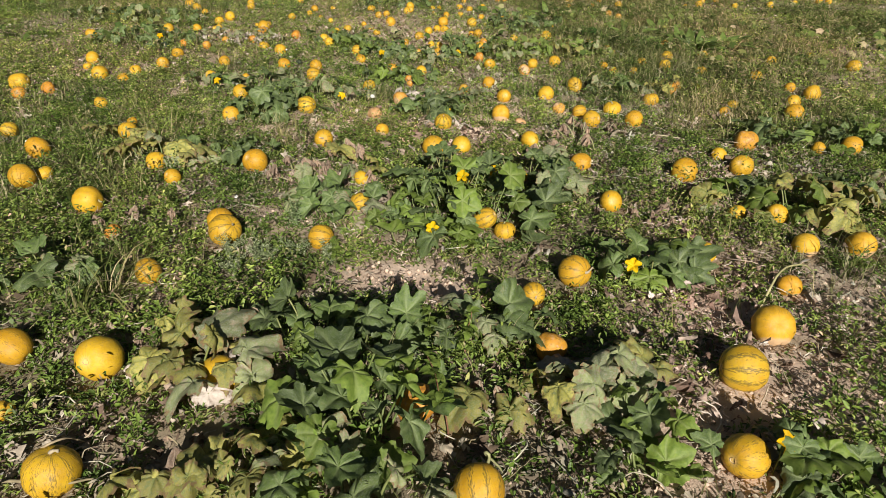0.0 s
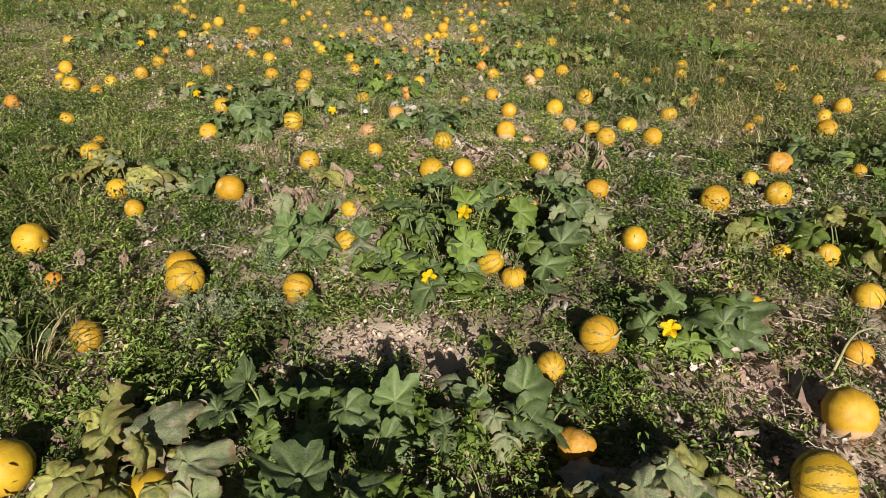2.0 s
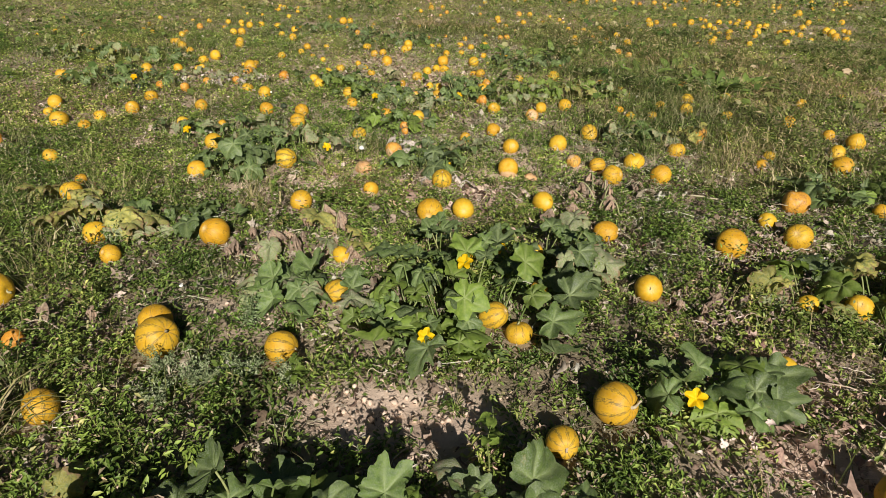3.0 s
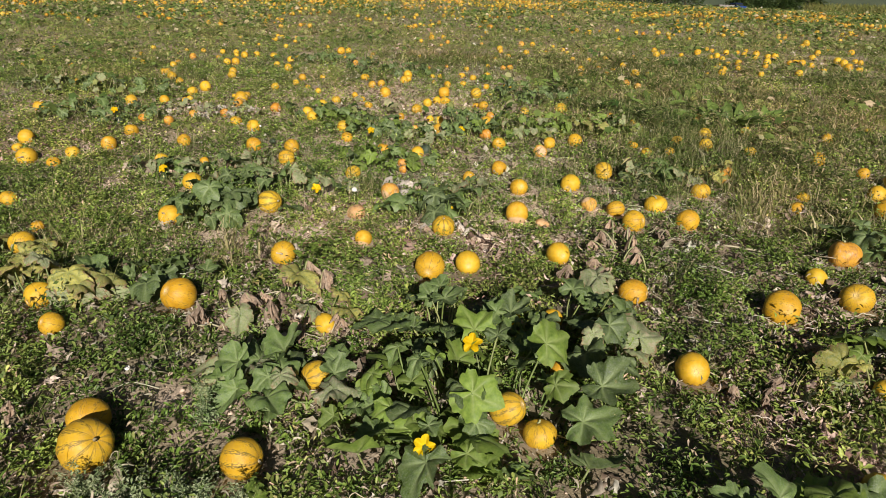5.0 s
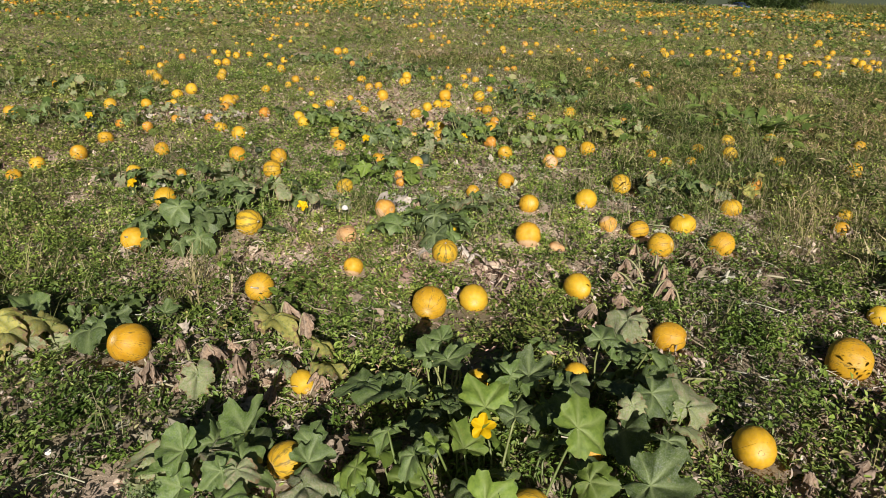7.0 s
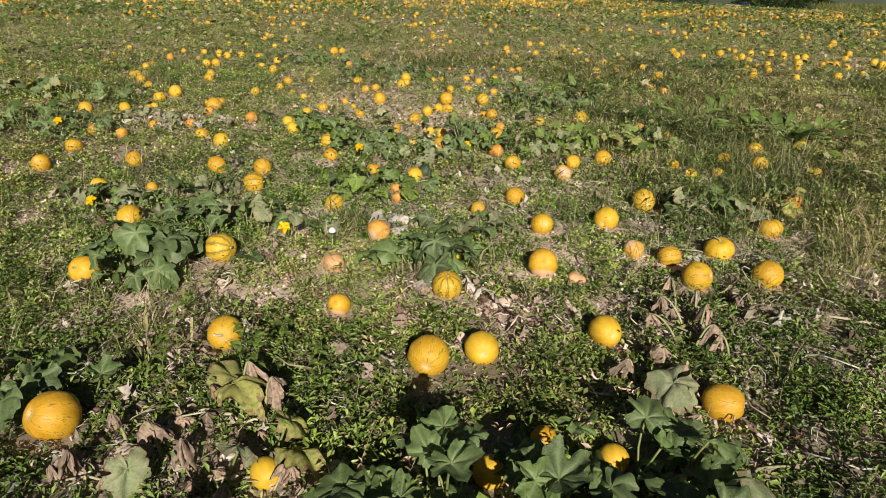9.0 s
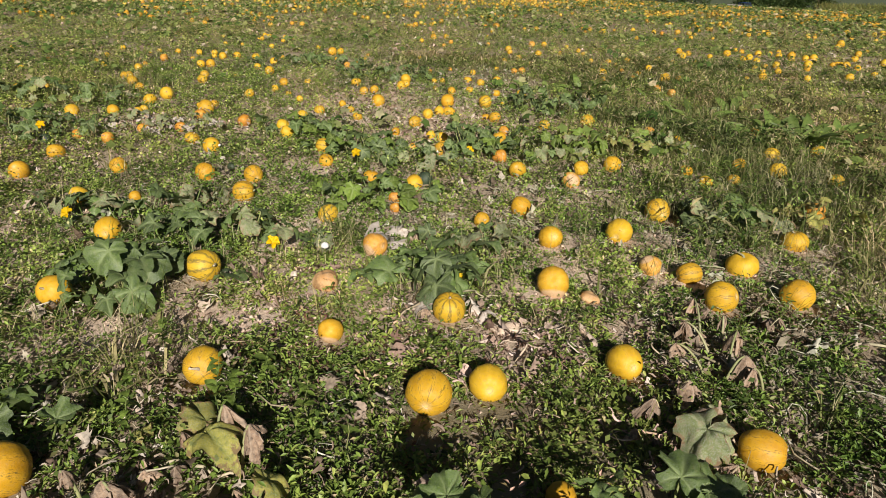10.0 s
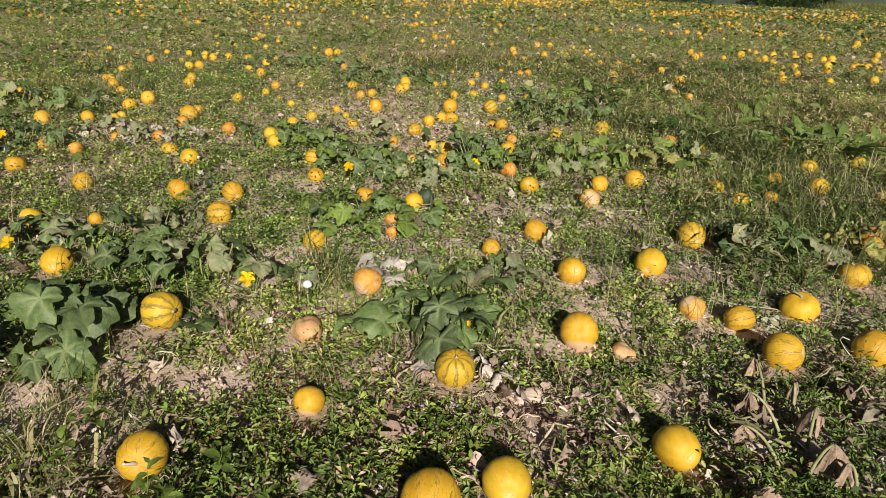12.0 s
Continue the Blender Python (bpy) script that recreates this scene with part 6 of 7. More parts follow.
x, y = scattered(14000, -5, 5, 1.3, 8.4)
x, y = thinned(x, y, np.clip(1.25 * littered(x, y) - 0.15, 0, 1) * (1 - 0.6 * bare(x, y)))
litter_layer("shrivelled_leaves", x, y, 0.040, WITHERED, "shrivelled pale pumpkin leaves piled on the soil", RAGS, 0.02, 1.3)
x, y = scattered(60000, -16, 16, 11, 20)
x, y = thinned(x, y, np.clip(0.22 + 0.8 * littered(x, y), 0, 1))
litter_layer("slope_litter", x, y, 0.036, WITHERED, "withered tan leaf scraps up the slope", SIMPLE_SCRAPS, 0.03)
x, y = scattered(30000, -40, 40, 20, 60)
x, y = thinned(x, y, np.clip(0.16 + 0.8 * littered(x * 0.6, y * 0.6) + 0.5 * (y > 44), 0, 1))
litter_layer("distant_litter", x, y, 0.075, WITHERED, "pale dry leaf patches farther up the field", SIMPLE_SCRAPS, 0.04)


def straw_layer(name, x, y, length, thick, mat, label):
    """Dry stalks lying about: bent three-sided strands."""
    n = len(x)
    blocks = []
    for j in range(6):
        r = np.random.default_rng(j + 31)
        turn = r.uniform(-5, 5, 2)
        pts = [(0.5 * math.cos(turn[0] * q) - 0.5 + q, 0.4 * math.sin(turn[0] * q + 0.4 * math.sin(turn[1] * q * 2)), 0.16 * math.sin(q * 3.0) * r.uniform(0.5, 1.2)) for q in (0, 0.11, 0.22, 0.33, 0.44, 0.55, 0.66, 0.77, 0.88, 1)]
        v, f = tube(pts, [thick / length] * 10, 3)
        piece = np.array([tuple(q) for q in v])
        k = np.arange(n) % 6 == j
        m = int(k.sum())
        s = length * rng.uniform(0.3, 1.3, m)
        pos = np.stack([x[k], y[k], land(x[k], y[k]) + 0.012 + 0.05 * s], 1)
        blocks.append((spun(piece, pos, rng.uniform(0, 6.28, m), rng.uniform(-0.25, 0.25, m), rng.uniform(-0.6, 0.6, m), s), f))
    return tagged(new(name, big_mesh(name, blocks, mat)), label, "straw", kind="stuff")


x, y = scattered(10000, -8.6, 8.6, 1.3, 11)
x, y = thinned(x, y, np.clip(0.12 + 0.5 * littered(x, y), 0, 1))
straw_layer("dry_stalks", x, y, 0.14, 0.0018, STRAW, "bleached dry weed stalks lying on the soil")
x, y = scattered(11000, -8.6, 8.6, 1.3, 11)
x, y = thinned(x, y, np.clip(0.03 + 0.8 * littered(x, y) ** 1.5, 0, 1))
straw_layer("dry_vines", x, y, 0.22, 0.0034, STRAW, "withered pale pumpkin vines lying on the soil")

# small clods and crumbs on bare soil
x, y = scattered(60000, -8, 8, 1.3, 11)
x, y = thinned(x, y, np.clip(0.03 + 0.8 * bare(x, y), 0, 1))
crumb = np.array([(1, 0, 0), (0.2, 0.9, 0.1), (-0.9, 0.2, 0), (-0.1, -1, 0.1), (0.1, 0.1, 0.8), (0, 0, -0.7)])
crumb_faces = [(0, 1, 4), (1, 2, 4), (2, 3, 4), (3, 0, 4), (1, 0, 5), (2, 1, 5), (3, 2, 5), (0, 3, 5)]
s = 0.008 * rng.uniform(0.3, 1.75, len(x)) ** 2.2
clods = big_mesh("soil_clods", [(spun(crumb, np.stack([x, y, land(x, y) + 0.2 * s], 1), rng.uniform(0, 6.28, len(x)), rng.uniform(-0.5, 0.5, len(x)), rng.uniform(-0.5, 0.5, len(x)), s), crumb_faces)], SOIL)
tagged(new("soil_clods", clods), "small crumbled clods of dry sandy soil", "soil", kind="stuff")

# ---- farther up the field ----
lobe = np.array([(0, 0, -0.05)] + [((1.0 if k % 2 == 0 else 0.62) * math.cos(k * math.pi / 5), (1.0 if k % 2 == 0 else 0.62) * math.sin(k * math.pi / 5), -0.2 if k % 2 == 0 else 0.05) for k in range(10)])
lobe_faces = [(0, 1 + k, 1 + (k + 1) % 10) for k in range(10)]
x, y = scattered(62000, -44, 44, 11.5, 60)
patch = value_noise(x, y, 2.4, 71) * 0.5 + value_noise(x * 0.45, y, 1.1, 72) * 0.25 + value_noise(x, y, 0.55, 74) * 0.25 - 0.53
patch = np.clip(patch + 0.07 * (y > 30) - 0.08 * (y > 46) * (x < 6) + 0.05 * (np.abs(x) > 8) + 0.05 * (x > 5) * (y > 21) + 0.04 * (x < -3), 0, 1) * 6.0
x, y = thinned(x, y, np.clip(patch, 0, 0.95) * clear_of_gourds(x, y + 0.2, 2.2))
n = len(x)
up = 0.06 + 0.26 * value_noise(x, y, 0.6, 73) * rng.uniform(0.3, 1.2, n)
size = (0.085 + 0.03 * np.clip((y - 20) / 20, 0, 1)) * rng.uniform(0.55, 1.25, n)
far_leaves = big_mesh("distant_vines", [(spun(lobe, np.stack([x, y, land(x, y) + up], 1), 1.57 + rng.uniform(-1.4, 1.4, n), rng.uniform(-0.1, 1.0, n), rng.uniform(-0.5, 0.5, n), size), lobe_faces)], FAR_LEAF)
tagged(new("distant_vines", far_leaves), "broad-leaved pumpkin vines spreading up the slope", "pumpkin plants", kind="stuff")

ball, ball_faces = [(0, 0, 0.42)], []
for i in range(1, 4):
    for k in range(7):
        ball.append((0.5 * math.sin(math.pi * i / 4) * math.cos(k * math.tau / 7), 0.5 * math.sin(math.pi * i / 4) * math.sin(k * math.tau / 7), 0.44 * math.cos(math.pi * i / 4)))
ball.append((0, 0, -0.42))
for k in range(7):
    ball_faces.append((0, 1 + k, 1 + (k + 1) % 7))
    for i in range(2):
        a, b = 1 + i * 7 + k, 1 + i * 7 + (k + 1) % 7
        ball_faces.append((a, a + 7, b + 7, b))
    ball_faces.append((15 + k, 22, 15 + (k + 1) % 7))
x, y = scattered(15000, -45, 45, 29, 60)
crop = np.clip(value_noise(x, y, 3.0, 81) * 0.6 + value_noise(x, y, 0.9, 82) * 0.9 - 0.86 + 0.22 * np.clip((y - 36) / 8, 0, 1) * 1.25 + 0.12 * np.clip((np.abs(x - 2) - 6) / 4, 0, 1) - 0.16 * spot(x, y, -2, 32, 9, 6) + 0.18 * (y > 46) * (x < 6), 0, 1) * 1.6
x, y = thinned(x, y, np.clip(crop, 0, 0.8) * 0.85)
n = len(x)
w = 0.20 * rng.uniform(0.65, 1.25, n)
far_gourds = big_mesh("distant_pumpkins", [(spun(np.array(ball), np.stack([x, y, land(x, y) + 0.34 * w + 0.03], 1), rng.uniform(0, 6.28, n), rng.uniform(-0.4, 0.4, n), rng.uniform(-0.4, 0.4, n), w), ball_faces)], FAR_RIND, True)
tagged(new("distant_pumpkins", far_gourds), "countless yellow pumpkins strewn up the distant slope", "pumpkins", kind="stuff")

# ---- dock plants, tall weeds, loose vines, small finds ----
def lance_mesh(mat, seed):
    r = random.Random(seed)
    verts, faces = [], []
    for i in range(9):
        f = i / 8
        w = 0.19 * math.sin(math.pi * min(1, f * 0.96 + 0.04)) ** 0.8
        z = 0.16 * math.sin(f * 2.0) - 0.55 * f * f
        for s in (-1, -0.5, 0, 0.5, 1):
            verts.append((f, s * w * r.uniform(0.92, 1.08), z + 0.06 * abs(s) + 0.02 * math.sin(f * 16 + s * 3 + seed) * abs(s)))
    for i in range(8):
        for k in range(4):
            a = i * 5 + k
            faces.append((a, a + 5, a + 6, a + 1))
    return mesh_of("lance_leaf", verts, faces, mat)


LANCES = [lance_mesh(DOCK_LEAF, 3), lance_mesh(DOCK_LEAF, 4), lance_mesh(DOCK_LEAF, 5)]
HERB_LEAVES = [lance_mesh(LEAF_LIGHT, 6), lance_mesh(LEAF_LIGHT, 7)]


def dock(x, y, leaves, length):
    """A rosette of broad lance-shaped leaves."""
    plant = new("dock_plant")
    plant.location = (x, y, float(land(x, y)))
    tagged(plant, "dark green dock plant with broad lance-shaped leaves", "weed", "dock plants")
    for i in range(leaves):
        a = i * 2.4 + plants.uniform(-0.3, 0.3)
        s = length * plants.uniform(0.6, 1.15)
        out = plants.uniform(0.03, 0.34)
        m = pose(out * math.cos(a), out * math.sin(a), 0.01, plants.uniform(8, 38)) @ Euler((plants.uniform(-0.5, 0.5), -plants.uniform(0.1, 1.05), a)).to_matrix().to_4x4() @ Matrix.Diagonal((s, s, s, 1))
        part("leaf", plants.choice(LANCES), plant, m)


for x, y, n, s in ((4.67, 13.13, 64, 0.40), (5.22, 13.36, 52, 0.40), (4.58, 13.8, 40, 0.38), (4.25, 13.35, 34, 0.34), (3.44, 15.75, 12, 0.36),
                   (2.49, 16.89, 14, 0.38), (3.8, 14.74, 12, 0.36), (4.59, 15.26, 12, 0.34), (1.47, 16.73, 10, 0.34)):
    dock(x, y, n, s)


def tall_weed(x, y, height, leaves, lean, red=True):
    """One thin upright stalk with small leaves."""
    plant = new("tall_weed")
    base = float(land(x, y))
    plant.location = (x, y, base)
    tagged(plant, "tall thin reddish weed stalk with small green leaves" if red else "thin upright green weed stalk with seed heads", "weed", "tall weeds")
    pts = [(lean * f * f + 0.01 * math.sin(9 * f), 0.02 * math.sin(5 * f), height * f - 0.01) for f in (0, 0.15, 0.3, 0.5, 0.7, 0.85, 1)]
    part("stalk", mesh_of("weed_stalk", *tube(pts, [0.0045, 0.004, 0.0036, 0.003, 0.0025, 0.002, 0.0012], 5), RED_STALK if red else PETIOLE), plant)
    for i in range(leaves):
        f = plants.uniform(0.35, 1.0)
        a = i * 2.4
        s = plants.uniform(0.04, 0.085) * (1.3 - 0.6 * f)
        m = pose(lean * f * f, 0, height * f) @ Euler((plants.uniform(-0.4, 0.4), -plants.uniform(-0.1, 0.9), a)).to_matrix().to_4x4() @ Matrix.Diagonal((s, s * 1.7, s, 1))
        part("leaf", plants.choice(HERB_LEAVES), plant, m)


def goosefoot(x, y, height, width, shoots):
    """A bushy weed with mealy grey-green sprays."""
    plant = new("goosefoot")
    base = float(land(x, y))
    plant.location = (x, y, base)
    tagged(plant, "bushy grey-green goosefoot weed with mealy seed sprays", "weed", "goosefoot weeds")
    r = np.random.default_rng(int(abs(x * 1000) + abs(y * 100)))
    for i in range(shoots):
        a, out = 2.4 * i + r.uniform(-0.4, 0.4), width * (0.25 + 0.75 * ((i + 0.5) / shoots) ** 0.5)
        h = height * r.uniform(0.6, 1.1)
        tip = np.array([out * math.cos(a), out * math.sin(a), h + float(land(x + out * math.cos(a), y + out * math.sin(a))) - base])
        bent = [tuple(tip * np.array([q ** 1.3, q ** 1.3, q])) for q in (0.0, 0.3, 0.6, 0.85, 1.0)]
        stem = part("stem", mesh_of("goosefoot_stem", *tube(bent, [0.003, 0.0027, 0.0023, 0.0018, 0.001], 5), MEALY_STALK), plant)
        n = 95
        q = r.uniform(0.2, 1.0, n)
        p = tip * np.stack([q ** 1.3, q ** 1.3, q], 1) + r.normal(size=(n, 3)) * (0.018 * (1.3 - 0.8 * q))[:, None]
        piece, faces = folded_leaf(0.2, 0.08, 0.15)
        part("leaves", big_mesh("goosefoot_leaves", [(spun(piece, p, r.uniform(0, 6.28, n), r.uniform(-0.2, 1.0, n), r.uniform(-0.5, 0.5, n), (0.036 * (1.1 - 0.7 * q) * r.uniform(0.6, 1.2, n)))
                                                     , faces)], MEALY), stem, None, "small mealy grey-green leaves")


MEALY = blade_material("mealy_leaf", [(0.0, (0.20, 0.26, 0.12)), (0.5, (0.36, 0.41, 0.23)), (0.85, (0.50, 0.53, 0.35)), (1.0, (0.60, 0.58, 0.42))], 0.12, 0.7, 0.2, 40.0)
MEALY_STALK = blade_material("mealy_stalk", [(0.0, (0.24, 0.27, 0.13)), (1.0, (0.32, 0.33, 0.18))], 0.0, 0.7, 0.2, 40.0, False)
for x, y, h, w, n in ((-1.30, 4.32, 0.20, 0.16, 9), (-1.46, 4.16, 0.15, 0.14, 6), (-1.08, 4.42, 0.17, 0.13, 6), (-0.82, 4.33, 0.20, 0.05, 5), (-1.20, 4.95, 0.24, 0.06, 4), (-1.55, 4.45, 0.14, 0.10, 5)):
    goosefoot(x, y, h, w, n)

RED_STALK = blade_material("red_stalk", [(0.0, (0.22, 0.09, 0.06)), (1.0, (0.32, 0.15, 0.10))], 0.0, 0.6, 0.3, 40.0, False)
for x, y, h, n, lean, red in ((0.04, 2.5, 0.50, 34, -0.10, True), (0.13, 3.17, 0.34, 26, 0.03, True), (-0.06, 3.28, 0.30, 24, -0.02, False),
                              (-1.62, 7.15, 0.36, 12, 0.05, False), (-1.01, 6.71, 0.36, 24, 0.02, False),
                              (-0.46, 6.51, 0.32, 3, 0.0, False), (-2.41, 10.51, 0.5, 14, 0.03, False), (-1.45, 6.6, 0.4, 16, 0.03, False),
                              (0.23, 3.67, 0.42, 16, 0.0, False), (-1.12, 6.78, 0.42, 14, 0.04, False), (-0.98, 7.1, 0.30, 10, 0.03, False), (-1.64, 7.42, 0.45, 16, 0.05, False), (-0.72, 6.85, 0.30, 12, 0.02, False), (-0.78, 4.32, 0.22, 30, 0.02, False)):
    tall_weed(x, y, h, n, lean, red)


def grass_tuft(x, y, blades, length, dry):
    """A tuft of long arching grass blades."""
    r = np.random.default_rng(int(abs(x * 100) + abs(y * 10)))
    strip, faces = [], [(2 * i, 2 * i + 1, 2 * i + 3, 2 * i + 2) for i in range(5)]
    for i in range(6):
        f = i / 5
        w = 0.011 * (1 - f) ** 0.6 + 0.0006
        strip += [(f * 0.85, w, 0.30 * math.sin(f * 1.9) - 0.42 * f ** 3), (f * 0.85, -w, 0.30 * math.sin(f * 1.9) - 0.42 * f ** 3)]
    base = float(land(x, y))
    a = r.uniform(0, 6.28, blades)
    out = r.uniform(0, 0.07, blades)
    pos = np.stack([out * np.cos(a), out * np.sin(a), np.full(blades, -0.01)], 1)
    s = length * r.uniform(0.45, 1.2, blades)
    me = big_mesh("grass_tuft", [(spun(np.array(strip), pos, a + r.uniform(-0.8, 0.8, blades), r.uniform(0.1, 1.1, blades), r.uniform(-0.3, 0.3, blades), s), faces)], GRASS_BLADE, True)
    ob = new("grass_tuft", me)
    ob.location = (x, y, base)
    tagged(ob, "tuft of long arching green grass, partly straw-dry" if dry else "tuft of long arching green grass blades", "grass tuft", "grass tufts")


for x, y, n, s, dry in ((-2.14, 3.76, 46, 0.55, True), (-2.21, 3.54, 30, 0.5, True), (-2.17, 4.15, 26, 0.42, True), (2.51, 9.48, 44, 0.42, False), (-0.99, 9.42, 40, 0.34, False),
                        (-1.83, 7.28, 30, 0.4, False), (2.08, 10.28, 36, 0.38, False), (2.25, 9.66, 26, 0.3, False), (2.94, 4.37, 40, 0.4, True), (2.84, 9.81, 30, 0.36, True),
                        (1.85, 6.99, 36, 0.34, False), (-3.79, 11.2, 30, 0.45, True), (4.4, 12.01, 44, 0.5, True), (3.67, 11.21, 44, 0.5, True), (3.54, 12.57, 44, 0.5, True), (3.89, 14.3, 44, 0.55, True)):
    grass_tuft(x, y, n, s, dry)


def loose_vine(x0, y0, x1, y1, arch, thick, dry, label):
    """A bare stalk that springs from the soil in one place and comes down in another."""
    base = float(land(x0, y0))
    pts = []
    for i in range(12):
        f = i / 11
        px, py = x0 + (x1 - x0) * f + 0.03 * math.sin(7 * f + x0), y0 + (y1 - y0) * f + 0.03 * math.sin(5 * f + y0)
        pts.append((px - x0, py - y0, float(land(px, py)) - base + 0.012 + arch * math.sin(math.pi * f) ** 0.8 * (1.2 - 0.4 * f)))
    ob = new("loose_vine", mesh_of("loose_vine", *tube(pts, [thick * (1.1 - 0.5 * i / 11) for i in range(12)], 7), DRY_STALK if dry else PALE_STALK))
    ob.location = (x0, y0, base)
    tagged(ob, label, "vine", "loose vines")


PALE, GREENISH = "bleached dry pumpkin vine lying on the soil", "pale green pumpkin runner bent over the soil"
for row in ((2.04, 3.85, 2.62, 4.22, 0.20, 0.008, False, GREENISH), (1.69, 3.74, 1.9, 3.5, 0.02, 0.006, True, PALE),
            (-1.99, 2.41, -1.75, 2.49, 0.07, 0.008, False, GREENISH), (-1.83, 2.15, -1.38, 2.2, 0.05, 0.007, True, PALE), (-1.73, 2.21, -1.55, 2.39, 0.16, 0.006, True, PALE),
            (0.16, 2.18, 0.27, 2.28, 0.20, 0.008, False, GREENISH), (1.1, 5.83, 1.58, 6.36, 0.10, 0.008, False, GREENISH),
            (1.65, 9.15, 2.13, 8.94, 0.02, 0.008, True, PALE),
            (-0.24, 8.19, -0.34, 7.91, 0.05, 0.008, True, PALE), (0.04, 8.35, 0.27, 8.27, 0.06, 0.007, True, PALE), (0.07, 8.32, 0.15, 7.93, 0.05, 0.007, True, PALE),
            (0.14, 8.26, 0.37, 8.37, 0.05, 0.006, True, PALE), (0.34, 7.5, 0.52, 7.67, 0.10, 0.006, True, PALE), (0.37, 7.54, 0.43, 7.28, 0.08, 0.006, True, PALE),
            (1.57, 7.73, 1.27, 7.8, 0.06, 0.006, True, PALE), (1.15, 7.71, 1.22, 7.58, 0.08, 0.006, True, PALE), (2.42, 7.74, 2.85, 7.74, 0.05, 0.010, True, PALE),
            (1.28, 7.75, 1.65, 7.41, 0.08, 0.009, True, PALE), (-0.21, 12.4, -0.05, 11.97, 0.1, 0.012, True, PALE), (2.82, 8.66, 3.29, 8.84, 0.03, 0.010, True, PALE)):
    loose_vine(*row)


def turned(name, profile, mat, sides=18):
    verts, faces = [], []
    for r, z in profile:
        for k in range(sides):
            a = 2 * math.pi * k / sides
            verts.append((r * math.cos(a), r * math.sin(a), z))
    for i in range(len(profile) - 1):
        for k in range(sides):
            a, b = i * sides + k, i * sides + (k + 1) % sides
            faces.append((a, b, b + sides, a + sides))
    return mesh_of(name, verts, faces, mat)


x, y = -0.99, 8.85
mushroom = new("mushroom")
mushroom.location = (x, y, float(land(x, y)) - 0.01)
tagged(mushroom, "small white round-capped mushroom on a tall stalk in grass", "mushroom")
part("cap", turned("mushroom_cap", [(0.001, 0.205), (0.015, 0.201), (0.026, 0.19), (0.031, 0.174), (0.027, 0.162), (0.008, 0.16)], WHITE), mushroom)
part("stipe", turned("mushroom_stipe", [(0.005, 0.0), (0.004, 0.09), (0.004, 0.17)], PALE_STALK, 10), mushroom)


def stone(x, y, size, mat, label, seed, name="stone"):
    bm = bmesh.new()
    bmesh.ops.create_icosphere(bm, subdivisions=3, radius=1)
    for v in bm.verts:
        k = 1 + 0.5 * (noise.noise(v.co * 1.3 + Vector((seed, 0, 0)))) + 0.2 * noise.noise(v.co * 3.5 + Vector((0, seed, 0)))
        v.co = Vector((v.co.x * k, v.co.y * k * 0.8, v.co.z * k * 0.38))
    me = bpy.data.meshes.new(name)
    bm.to_mesh(me)
    bm.free()
    me.polygons.foreach_set("use_smooth", [True] * len(me.polygons))
    me.materials.append(mat)
    ob = new(name, me)
    ob.matrix_basis = Matrix.Translation((x, y, float(land(x, y)) + 0.2 * size)) @ Matrix.Diagonal((size, size, size, 1))
    tagged(ob, label, name.replace("_", " "))


stone(-0.44, 16.01, 0.075, STONE, "pale whitish stone lying between the pumpkins", 2.0)
stone(-0.05, 7.8, 0.05, SOIL, "hard lump of dry sandy soil", 5.0, "soil_lump")
stone(0.34, 7.92, 0.10, SOIL, "pale dry soil lump among withered leaves", 7.0, "soil_lump")
stone(-0.19, 7.78, 0.06, SOIL, "hard lump of dry sandy soil", 9.0, "soil_lump")


def bindweed(x, y, up):
    """A small white trumpet flower on a thin stalk."""
    ob = new("white_flower")
    ob.location = (x, y, float(land(x, y)))
    tagged(ob, "small white bindweed flower among green herbs", "flower", "white flowers")
    part("petals", WHITE_BLOOM, ob, pose(0, 0, up, 55) @ Matrix.Diagonal((0.015, 0.015, 0.015, 1)))
    part("stalk", STALKS["fresh"][0], ob, aim((0, 0.01, -0.01), (0, 0.004, up), 0.002))


WHITE_BLOOM = turned("bindweed_bloom", [(0.08, -0.5), (0.25, 0.0), (0.6, 0.25), (1.0, 0.36)], WHITE, 15)
for x, y in ((-1.78, 5.36), (-2.84, 12.0), (-2.95, 4.41), (-4.38, 6.75), (14.06, 38.41), (0.58, 16.59)):
    bindweed(x, y, 0.09)

# small green fruits beside ripe ones
gourd(-2.49, 11.35, 0.11, "g", 70, 60)
gourd(-1.67, 8.61, 0.085, "g", 80, 40)
gourd(-5.04, 12.15, 0.16, "g", 70, 20)
gourd(0.58, 6.15, 0.07, "g", 60, 10)

# ---- beyond the brow ----
def far_z(x, y):
    return float(ground_z(x, y))


leaf_card, leaf_card_faces = folded_leaf(0.4, 0.12, 0.1)


